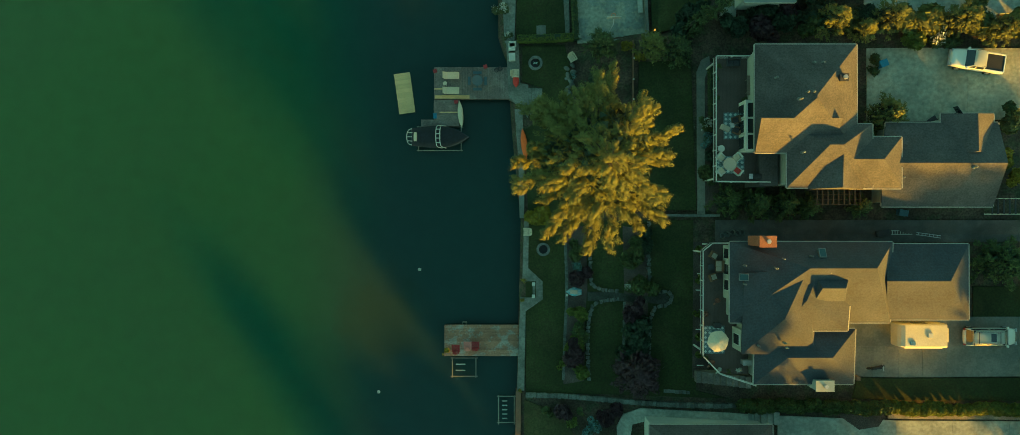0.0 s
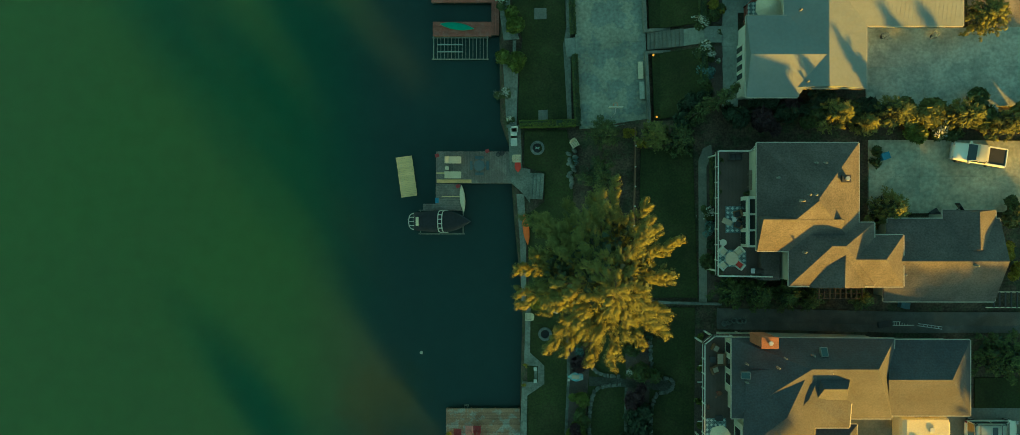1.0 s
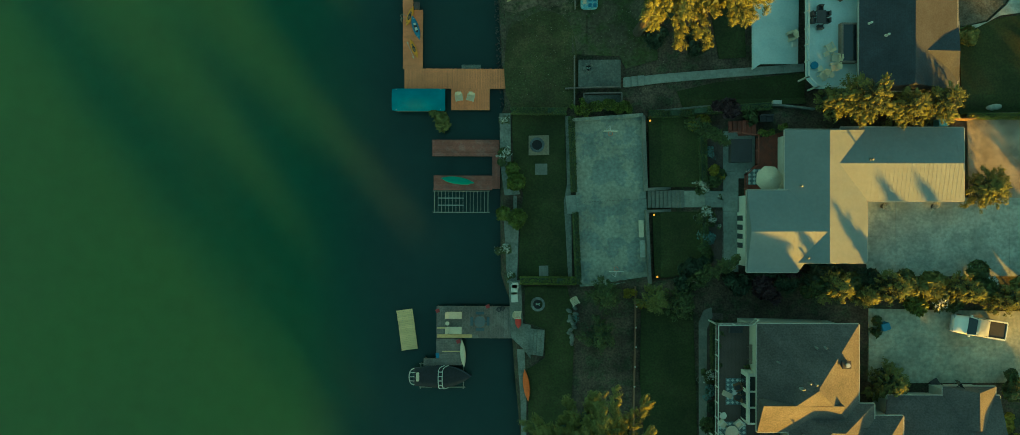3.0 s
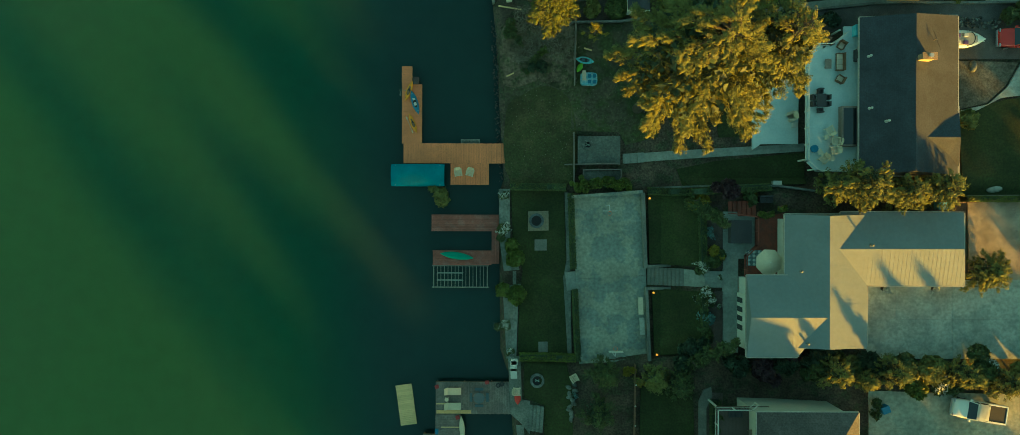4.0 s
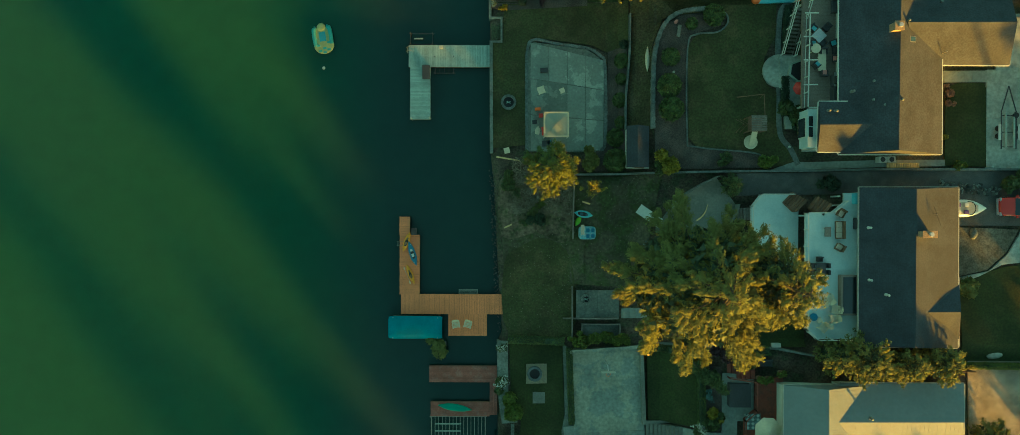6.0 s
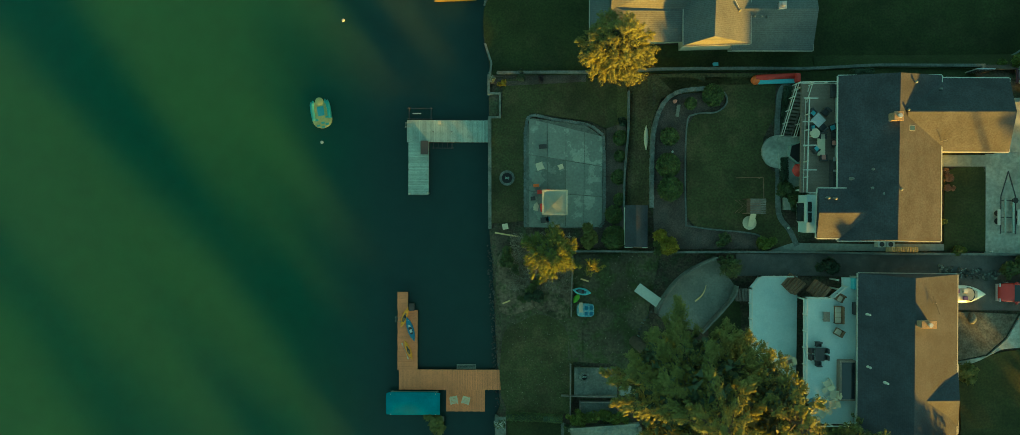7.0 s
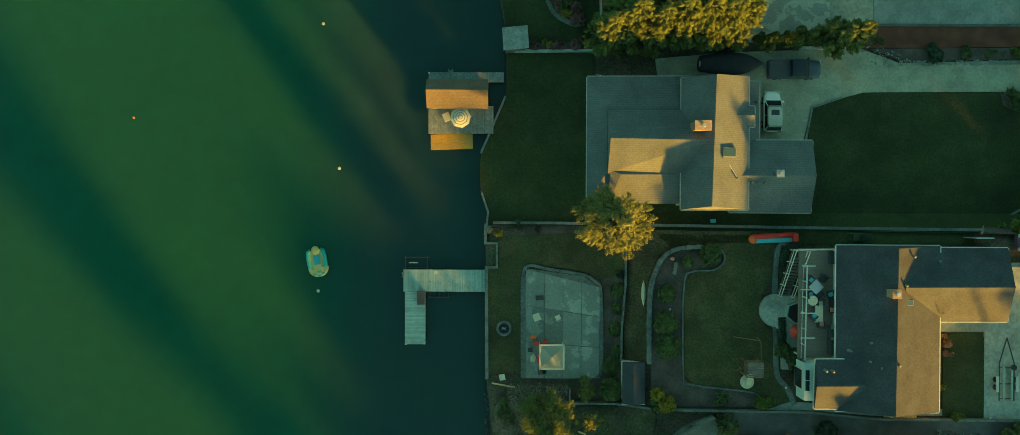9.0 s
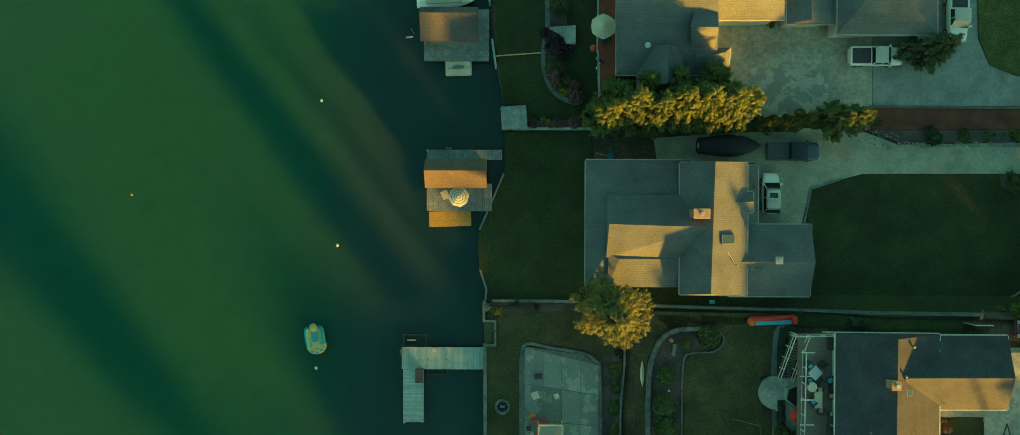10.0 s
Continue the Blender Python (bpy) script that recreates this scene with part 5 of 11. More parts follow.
flat_slab("seawall_e", [(-2.41, 60.64), (-2.04, 60.64), (-2.12, 73.12), (-1.02, 73.13), (-1.03, 76.06), (-2.28, 76.06), (-2.29, 78.11), (-2.59, 78.11), (-2.57, 75.83), (-1.25, 75.84), (-1.24, 73.35), (-2.48, 73.34)], 1.1, SEAWALL, "thin concrete seawall with a boat notch", "seawall", 4)

# lot F
draped_patch("lawn_f", [(-2.13, 77.64), (-3.04, 82.74), (-3.15, 85.29), (-2.39, 87.00), (-0.13, 92.29), (-0.08, 97.28), (9.59, 97.22), (9.60, 93.73), (9.24, 79.96), (15.81, 78.58), (32.67, 78.32), (32.48, 77.69)], GRASS_DEEP, "wide dark green lawn down to the lake", "lawn")
draped_patch("lawn_f_south", [(-2.1, 78.35), (48.2, 78.05), (48.2, 80.6), (8.0, 81.0), (-2.8, 81.2)], GRASS_DEEP, "strip of dark lawn along the boundary wall", "lawn", 0.022)
draped_patch("lawn_f_street", [(32.46, 86.95), (31.99, 88.33), (32.55, 90.77), (35.54, 91.88), (37.91, 92.30), (58.86, 92.30), (57.05, 77.36), (32.48, 77.69)], GRASS_DEEP, "broad dark green front lawn", "lawn")
draped_patch("driveway_f", [(16.21, 96.36), (24.04, 96.81), (37.56, 97.01), (41.60, 95.47), (58.85, 95.71), (58.86, 92.37), (37.91, 92.36), (32.55, 90.90), (31.58, 86.94), (26.70, 86.92), (26.75, 93.56), (16.57, 93.64)], CONCRETE_YARD, "wide concrete driveway and turning yard", "driveway", 0.06)
kerb("driveway_kerb", [(31.78, 86.94), (32.55, 90.77), (35.68, 91.81)], "pale painted driveway kerb", 0.2, 0.2, KERB)
kerb("lawn_edge_f", [(-2.35, 77.64), (-2.15, 79.44), (-3.22, 82.70), (-3.30, 85.51), (-2.54, 87.15), (-0.28, 92.44), (-0.23, 97.50)], "thin concrete lake edge", 0.22, 0.18, KERB)
kerb("wall_fg", [(-0.23, 97.58), (5.25, 97.54), (9.59, 97.51)], "low timber boundary wall", 0.25, 0.5, WOOD_SILVER)
draped_patch("bed_f", [(38.57, 97.00), (58.84, 96.94), (58.85, 95.85), (41.94, 95.61)], MULCH, "narrow bed along the driveway", "planting bed", 0.1)
draped_patch("bed_f_corner", [(51.94, 92.30), (58.86, 92.30), (58.83, 90.11), (53.57, 90.24), (52.26, 90.93)], MULCH, "corner bed at the driveway", "planting bed", 0.09)
draped_patch("bed_f_south", [(48.29, 77.42), (50.60, 78.79), (53.59, 79.29), (58.84, 79.55), (57.05, 77.36)], MULCH, "corner bed at the lawn", "planting bed", 0.09)
kerb("wall_f_drive", [(30.9, 97.05), (37.4, 97.1)], "low pale concrete wall behind the turning yard", 0.3, 0.5, CONCRETE)
kerb("bed_kerb_f", [(48.36, 77.43), (50.46, 78.73), (52.60, 79.15), (54.11, 79.98)], "curved pale bed kerb", 0.2, 0.15, KERB, 4)

# lot G
draped_patch("lawn_g", [(-1.38, 115.00), (-0.98, 105.48), (-0.23, 100.36), (2.18, 100.34), (2.48, 98.43), (9.22, 98.38), (10.64, 100.96), (10.77, 114.62)], GRASS_DEEP, "dark lawn by the lake", "lawn")
draped_patch("bed_g", [(4.32, 114.86), (4.62, 109.77), (4.13, 104.68), (5.24, 101.76), (7.42, 100.51), (8.85, 101.00), (6.68, 103.93), (6.80, 109.00), (6.49, 114.81)], MULCH, "curved planting bed", "planting bed", 0.08)
kerb("bed_kerb_g", [(4.32, 114.86), (4.62, 109.77), (4.20, 106.86), (4.21, 104.32), (5.24, 101.76), (7.42, 100.51), (8.50, 100.64)], "curved grey bed kerb", 0.5, 0.15, KERB, 4)
flight("bed_steps", (4.34, 107.88), (7.67, 107.82), 2.0, 7, 1.2, 2.3, CONCRETE, "pale concrete garden steps")
draped_patch("bed_g_south", [(2.48, 98.43), (9.22, 98.53), (9.23, 97.58), (2.48, 97.63)], MULCH, "narrow planting bed by the wall", "planting bed", 0.08)
quad_slabs("driveway_g", (22.71, 97.83), (38.90, 98.04), (38.79, 114.95), (22.61, 115.39), 5, 4, CONCRETE_STAINED, "large concrete yard with pale patches", "driveway")
quad_slabs("driveway_g_street", (38.93, 99.56), (58.88, 99.47), (58.74, 114.66), (38.82, 114.94), 4, 3, CONCRETE_DARK, "wide concrete driveway", "driveway")
draped_patch("worn_slab_g", [(26.26, 98.49), (34.30, 98.68), (34.33, 103.39), (26.21, 103.81)], WORN_SLAB, "older slab with scaled pale patches", "driveway", 0.13)
draped_patch("bed_g_long", [(38.22, 99.36), (58.89, 99.27), (58.84, 97.01), (37.56, 97.07)], REDMULCH, "long bed of red-brown bark mulch", "planting bed", 0.1)
kerb("bed_edge_g", [(38.56, 99.49), (46.31, 99.40), (58.89, 99.27)], "rough stone bed edge", 0.25, 0.2, STONE)
draped_patch("lawn_g_street", [(49.54, 113.44), (49.78, 106.58), (50.94, 103.83), (53.60, 102.72), (58.85, 102.54), (58.75, 113.29)], GRASS_LUSH, "rounded front lawn", "lawn", 0.22)
kerb("seawall_g", [(-0.31, 99.99), (-1.20, 104.76), (-1.74, 108.58), (-2.06, 115.23)], "timber-capped seawall", 0.25, 0.3, WOOD_SILVER)


# ---- trees and shrubs ----
def leaf_mesh(name, centres, size, mat, rng, stretch=1.6, along_dir=None, flat=0.4):
    """Many small bent leaves or sprays as one mesh; along_dir gives each its heading."""
    n = len(centres)
    c = np.asarray(centres, float)
    d = rng.normal(size=(n, 3)) if along_dir is None else np.asarray(along_dir, float) + rng.normal(size=(n, 3)) * 0.35
    d /= np.linalg.norm(d, axis=1, keepdims=True) + 1e-9
    up = rng.normal(size=(n, 3)) * flat + (0, 0, 0.5)
    s = np.cross(d, up)
    s /= np.linalg.norm(s, axis=1, keepdims=True) + 1e-9
    k = (size * rng.uniform(0.6, 1.3, n))[:, None]
    v = np.empty((n, 3, 3))
    v[:, 0], v[:, 1] = c - d * k * stretch * 0.45 + s * k * 0.5, c + d * k * stretch * 0.6
    v[:, 2] = c - d * k * stretch * 0.45 - s * k * 0.5
    me = bpy.data.meshes.new(name)
    me.from_pydata(v.reshape(-1, 3).tolist(), [], np.arange(n * 3).reshape(-1, 3).tolist())
    me.materials.append(mat)
    return me


def leaf_skin(name, centres, facing, size, mat, rng, stretch=1.3, ragged=0.4, heading=None):
    """Many small leaves as one mesh, each turned outward from its clump."""
    n = len(centres)
    c = np.asarray(centres, float)
    f = np.asarray(facing, float) + rng.normal(size=(n, 3)) * ragged
    f /= np.linalg.norm(f, axis=1, keepdims=True) + 1e-9
    g = rng.normal(size=(n, 3)) if heading is None else np.asarray(heading, float) + rng.normal(size=(n, 3)) * 0.35
    d = g - f * np.sum(g * f, axis=1, keepdims=True)
    d /= np.linalg.norm(d, axis=1, keepdims=True) + 1e-9
    s = np.cross(f, d)
    k = (size * rng.uniform(0.6, 1.4, n))[:, None]
    v = np.empty((n, 3, 3))
    v[:, 0], v[:, 1], v[:, 2] = c - d * k * stretch * 0.45 + s * k * 0.55, c - d * k * stretch * 0.45 - s * k * 0.55, c + d * k * stretch * 0.65
    me = bpy.data.meshes.new(name)
    me.from_pydata(v.reshape(-1, 3).tolist(), [], np.arange(n * 3).reshape(-1, 3).tolist())
    me.materials.append(mat)
    return me


def trunk_part(tree, h, r, limbs, mat=None):
    bm = bmesh.new()
    tube(bm, [(0, 0, -0.5), (0.1, 0.05, h * 0.35), (-0.08, 0.1, h * 0.7), (0, 0, h * 0.93)], r, 9, r * 0.15)
    for a, b in limbs:
        tube(bm, [a, tuple((Vector(a) + Vector(b)) / 2 + Vector((0, 0, 0.2))), b], r * 0.16, 5, r * 0.04)
    part("trunk", bm, mat or BARK, tree)


def big_tree(x, y, h, radius, label, mat, seed, boughs=74, size=0.15, base=0.14, droop=0.1, power=0.7, lean=(0, 0), squash=(1, 1), category="tree", dense=1.0, ragged=0.3, dome=False, spread=1.0, stretch=1.4, profile=None, clump=None, leaves=30, core=0.62):
    """A tree of many boughs, each carrying round clumps of foliage that thin out into ragged fingers.
    profile: (share of the height, share of the radius) steps, in place of a cone or dome."""
    rng = np.random.default_rng(seed)
    tree = thing("tree", x, y, None, 0, label, category)
    golden = 2.39996
    clump = clump or 2.7 * size
    cen, rad, way, limbs = [], [], [], []

    def reach(hz):
        if profile:
            return lerp_table(hz, profile)
        if dome:
            return math.sqrt(max(0.0, 1 - (((hz - base) / (1 - base) - 0.4) / 0.62) ** 2))
        return 1.15 * (1 - hz) ** power * (0.6 + 0.4 * min(1, (hz - base) / 0.15 + 0.2))
    for i in range(boughs):
        f = (i + 0.5) / boughs
        hz = base + (0.995 - base) * f
        az = i * golden + rng.normal() * 0.3
        L = radius * max(0.06, reach(hz)) * rng.uniform(1 - ragged * 0.75, 1 + ragged * 0.25)
        d = np.array([math.cos(az) * squash[0], math.sin(az) * squash[1], 0])
        side = np.array([-math.sin(az), math.cos(az), 0])
        shift = np.array([lean[0], lean[1], 0]) * hz ** 2
        tip = shift + d * L + np.array([0, 0, h * hz - droop * L * 0.5])
        root = shift + np.array([0, 0, h * hz + droop * L * 0.5 - 0.12 * L])
        limbs.append((tuple(root), tuple(root + (tip - root) * 0.85)))
        m = max(3, int(dense * (L * L * 0.45 + L * 1.5) * (0.32 / clump) ** 1.6))
        q = np.sqrt(rng.uniform(0.06, 1, m))
        lat = rng.normal(size=m) * (0.26 * L * (1.04 - q) * spread + 0.12)
        p = root + (tip - root) * q[:, None] + side * lat[:, None]
        p[:, 2] += 0.10 * L * np.sin(np.pi * q) - 0.25 * np.abs(lat) + rng.normal(size=m) * (0.12 + 0.05 * L * (1 - q))
        cen.append(p)
        rad.append(clump * rng.uniform(0.7, 1.35, m) * (1.12 - 0.4 * q))
        way.append(np.tile(d + (0, 0, 0.1), (m, 1)) + side * (np.sign(lat) * 0.5)[:, None])
    c, r, w = np.concatenate(cen), np.concatenate(rad), np.concatenate(way)
    k = np.repeat(np.arange(len(c)), leaves)
    o = rng.normal(size=(len(k), 3))
    o /= np.linalg.norm(o, axis=1, keepdims=True)
    o[:, 2] = np.where(o[:, 2] < -0.35, -o[:, 2], o[:, 2])
    pts = c[k] + o * (r[k] * rng.uniform(0.6, 0.95, len(k)))[:, None] * (1, 1, 0.85) + w[k] * (rng.uniform(-0.7, 1.0, len(k)) * r[k])[:, None]
    part("crown", leaf_skin("crown", pts, o + (0, 0, 0.3), size, mat, rng, stretch, 0.14, w[k]), None, tree, "ragged crown of many small leaves")
    if core:  # big dark leaves block sun; their colour stands for crown shade
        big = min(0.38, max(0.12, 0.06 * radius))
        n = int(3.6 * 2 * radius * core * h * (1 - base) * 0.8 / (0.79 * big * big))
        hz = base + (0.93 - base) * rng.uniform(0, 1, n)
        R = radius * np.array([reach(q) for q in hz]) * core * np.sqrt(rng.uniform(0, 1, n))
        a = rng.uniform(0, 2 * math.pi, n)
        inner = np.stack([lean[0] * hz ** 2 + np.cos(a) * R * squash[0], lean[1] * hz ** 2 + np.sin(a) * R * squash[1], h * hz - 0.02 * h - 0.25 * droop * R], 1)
        part("inner_foliage", leaf_skin("inner_foliage", inner, rng.normal(size=(n, 3)), big, LEAF_DARK, rng), None, tree, "inner leaves darkened to stand for crown shade")
    trunk_part(tree, h, max(0.12, h * 0.018), limbs)
    return tree


def bush_mesh(seed, mat, n=260, size=0.16, lumps=9):
    """A uneven mound of leaves about one metre across and high."""
    rng = np.random.default_rng(seed)
    cen = rng.normal(size=(lumps, 3)) * (0.2, 0.2, 0.12) + (0, 0, 0.48)
    rad = rng.uniform(0.17, 0.31, lumps)
    if seed >= 10:  # clipped to one even ball
        cen, rad = np.array([(0, 0, 0.4)] + [(0.05, 0.03, 0.42)] * (lumps - 1)), np.full(lumps, 0.41)
    idx = rng.integers(0, lumps, n)
    d = rng.normal(size=(n, 3)); d /= np.linalg.norm(d, axis=1, keepdims=True)
    d[:, 2] = np.abs(d[:, 2]) * 1.1 - 0.25
    p = cen[idx] + d * rad[idx][:, None] * rng.uniform(0.85, 1.1, n)[:, None]
    p[:, 2] = np.maximum(p[:, 2], 0.03)
    return leaf_skin("foliage", p, d, size, mat, rng, 1.5, 0.55)


BUSHES = {}
CORE = "dark inner filler"


def bush(x, y, w, hgt=None, mat=None, label="", n=260, size=0.17, seed=None, dz=0.0, name="bush", category="bush", z=None, stem=True, wy=None):
    """A shrub w metres across."""
    mat = mat or LEAF_GREEN
    w, wy, n = w * 1.2, wy and wy * 1.2, n * 1.5
    seed = int(abs(x * 31 + y * 17)) % 3 if seed is None else seed
    n = int(n * max(0.6, min(6, w * w * 0.8)))
    n = 150 * max(1, round(n / 150))
    size = min(size, 0.34 / w)
    key = (mat.name, seed, n, round(size, 2))
    if key not in BUSHES:
        BUSHES[key] = bush_mesh(seed, mat, n, size)
    hgt = hgt or w * 0.8
    t = thing(name, x, y, z, 0, label or "rounded green garden shrub", category, dz=dz)
    ob = part("foliage", BUSHES[key], None, t)
    ob.matrix_basis = Matrix.LocRotScale((0, 0, -0.05), Euler((0, 0, (x * 7.3 + y * 3.1) % 6.28)), (w, wy or w, hgt))
    # dark filler ball: blocks leaking sun, its colour standing for inner shade
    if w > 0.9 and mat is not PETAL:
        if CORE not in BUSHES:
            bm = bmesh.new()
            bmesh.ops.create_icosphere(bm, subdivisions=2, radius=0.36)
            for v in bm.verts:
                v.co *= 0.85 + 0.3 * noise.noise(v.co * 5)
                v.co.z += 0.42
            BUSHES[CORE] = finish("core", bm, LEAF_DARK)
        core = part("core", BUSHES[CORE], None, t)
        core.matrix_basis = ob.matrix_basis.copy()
    if stem:
        bm = bmesh.new()
        tube(bm, [(0, 0, -0.1), (0.02, 0, hgt * 0.5)], 0.03 * w + 0.015, 5, 0.01)
        part("stem", bm, BARK, t)
    return t


def hedge(line, w, h, mat, label, seed=1, density=170, size=0.09, name="hedge", category="hedge", round_top=0.25):
    """A clipped hedge along a line: a leafy skin over a core coloured dark for inner shade."""
    rng = np.random.default_rng(seed)
    x0, y0 = line[0]
    t = thing(name, x0, y0, None, 0, label, category)
    cs, ds = [], []
    bm = bmesh.new()
    for (ax, ay), (bx, by) in zip(line, line[1:]):
        L = math.hypot(bx - ax, by - ay)
        ex, ey = (bx - ax) / L, (by - ay) / L
        n = int(L * (w + 2 * h) * density)
        s = rng.uniform(-0.05, L + 0.05, n)
        q = rng.uniform(-1, 1, n) * (w / 2 + h)
        lat = np.clip(q, -w / 2, w / 2)
        z = h - np.maximum(0, np.abs(q) - w / 2)
        z = z - round_top * (np.abs(lat) / (w / 2)) ** 3 * 0.4 + rng.normal(size=n) * 0.03
        lat = lat + rng.normal(size=n) * 0.03
        px, py = ax + ex * s - ey * lat, ay + ey * s + ex * lat
        gz = np.array([ground_z(a, b) for a, b in zip(px, py)])
        cs.append(np.stack([px, py, gz + np.maximum(z, 0.03)], 1))
        ds.append(np.stack([-ey * lat / w, ex * lat / w, np.full(n, 0.8)], 1))
        ang = math.degrees(math.atan2(ey, ex))
        k = max(1, int(L / 2))
        for i in range(k):
            mx, my = ax + ex * L * (i + 0.5) / k, ay + ey * L * (i + 0.5) / k
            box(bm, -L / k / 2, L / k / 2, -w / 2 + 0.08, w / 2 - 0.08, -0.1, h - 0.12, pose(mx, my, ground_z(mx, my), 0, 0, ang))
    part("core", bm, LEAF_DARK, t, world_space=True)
    part("foliage", leaf_skin("foliage", np.concatenate(cs), np.concatenate(ds), size, mat, rng, 1.4, 0.5), None, t, world_space=True)
    return t


# the trees, lot by lot
BROAD = ((0.0, 0.3), (0.36, 0.48), (0.46, 0.72), (0.56, 0.93), (0.66, 1.0), (0.75, 0.95), (0.83, 0.74), (0.91, 0.45), (1.0, 0.05))
TOWER = ((0.0, 0.3), (0.42, 0.5), (0.5, 0.72), (0.6, 0.95), (0.7, 1.0), (0.78, 0.97), (0.86, 0.72), (0.93, 0.42), (1.0, 0.04))
SPIRE = ((0.0, 0.3), (0.3, 0.8), (0.55, 1.0), (0.75, 0.95), (0.85, 0.8), (0.93, 0.55), (1.0, 0.1))
EGG = ((0.0, 0.3), (0.25, 0.9), (0.45, 1.0), (0.65, 0.85), (0.8, 0.6), (0.92, 0.3), (1.0, 0.05))
big_tree(7.3, 5.9, 27.5, 6.8, "tall spreading tree with golden-green foliage by the lake garden", LEAF_BIG, 3, boughs=190, size=0.07, clump=0.33, lean=(0.2, -1.6), squash=(0.98, 1.04), ragged=0.8, base=0.38, droop=0.05, dense=1.5, spread=0.38, leaves=84, profile=BROAD, core=0.7)
big_tree(13.9, 48.3, 34.0, 6.3, "huge conifer with golden-green foliage beside the decks", LEAF_BIG, 5, boughs=170, size=0.068, clump=0.28, squash=(0.95, 1.02), ragged=0.75, base=0.42, droop=0.15, dense=1.35, spread=0.36, leaves=62, profile=TOWER, core=0.72)
big_tree(18.9, 48.6, 31.5, 4.0, "second tall conifer close beside the huge one", LEAF_BIG, 6, boughs=110, size=0.068, clump=0.28, ragged=0.55, base=0.45, droop=0.12, dense=1.25, spread=0.6, leaves=62, profile=SPIRE, core=0.7)
big_tree(4.05, 58.3, 14.2, 2.9, "young conifer with golden tips beside the patio", LEAF_FIR, 7, boughs=90, size=0.07, clump=0.23, leaves=40, dense=1.2, ragged=0.5, base=0.24, profile=EGG)
big_tree(10.4, 78.5, 17.0, 3.9, "round conifer with golden tips on the lot line", LEAF_BIG, 8, boughs=120, size=0.07, clump=0.25, leaves=46, dense=1.2, base=0.32, ragged=0.6, droop=0.1, profile=EGG)
for k, (x, y, h, r) in enumerate(((10.64, 98.38, 10, 2.5), (12.71, 99.02, 13, 2.9), (15.27, 98.66, 11.5, 2.8), (17.39, 99.20, 12, 2.8), (19.24, 99.17, 13, 2.9), (21.59, 99.05, 13, 3.0), (23.36, 98.88, 11.5, 2.5), (14.47, 101.22, 9, 2.6), (17.19, 101.57, 9, 2.7), (20.94, 101.58, 9, 2.6), (11.74, 100.74, 8, 2.4))):
    big_tree(x, y, h, r, "tall dense golden-tipped cypress in a row beside the driveway", LEAF_FIR, 20 + k, boughs=70, size=0.075, stretch=3.0, leaves=36, clump=0.26, dense=1.35, base=0.06, power=0.6, droop=-0.22, ragged=0.45, spread=0.6)
big_tree(34.45, 97.80, 5.5, 3.0, "spreading conifer at the end of the row", LEAF_FIR, 31, boughs=60, size=0.075, stretch=3.0, leaves=36, clump=0.24, squash=(1.35, 0.75), lean=(1.6, 0.3), dense=1.6, ragged=0.5, droop=-0.15, spread=0.5)
big_tree(38.56, 10.62, 4.2, 2.8, "courtyard tree with golden leaves against the roofs", LEAF_BIG, 41, ragged=0.5, spread=0.7, droop=0.05, boughs=44, size=0.1, dense=1.1)
for k, (x, y, h, r) in enumerate(((33.11, 20.42, 5.0, 2.4), (38.48, 20.55, 5.0, 2.3), (45.67, 20.29, 5.0, 2.3), (49.99, 19.50, 5.0, 2.2), (36.25, 19.53, 3.8, 1.7))):
    big_tree(x, y, h, r, "small garden tree with yellow-green leaves by the driveway", LEAF_BIG, 50 + k, ragged=0.5, spread=0.7, droop=0.05, boughs=36, size=0.1, dense=1.1)
for k, (x, y, h, r) in enumerate(((23.12, 2.22, 3.6, 2.3), (26.00, 1.78, 4.0, 2.2), (28.94, 1.78, 3.6, 2.0), (31.26, 1.37, 3.2, 1.7), (36.20, 1.49, 3.0, 1.5))):
    big_tree(x, y, h, r, "leafy shrub tree in the side garden", LEAF_CLIPPED, 60 + k, ragged=0.5, spread=0.7, droop=0.05, boughs=36, size=0.1, dense=1.1)
for k, (x, y, h, r) in enumerate(((35.09, 39.37, 7.2, 2.9), (39.47, 38.73, 5.8, 2.1), (42.60, 39.13, 6.2, 2.3), (32.77, 39.32, 5.4, 1.9))):
    big_tree(x, y, h, r, "garden tree with golden leaves between two houses", LEAF_BIG, 70 + k, ragged=0.5, spread=0.7, droop=0.05, dome=True, boughs=44, size=0.1, dense=1.1)
big_tree(48.64, 30.54, 3.6, 2.9, "rounded tree beside the garage", LEAF_BIG, 80, ragged=0.5, spread=0.7, droop=0.05, boughs=44, size=0.1, dense=1.1)
big_tree(50.32, -4.37, 5.0, 3.6, "broad green tree behind the garage", LEAF_CLIPPED, 81, ragged=0.5, spread=0.7, droop=0.05, boughs=54, size=0.1, dense=1.1)
big_tree(13.88, -16.68, 4.0, 2.9, "dark purple-leaved tree in the lawn", LEAF_PURPLE, 82, boughs=54, size=0.22, dense=1.4, ragged=0.2)
big_tree(19.4, 37.9, 3.4, 0.75, "leaning blue-green weeping conifer", LEAF_GREEN, 83, boughs=70, size=0.1, lean=(2.9, -2.6), base=0.05, power=0.3, ragged=0.3, core=0)
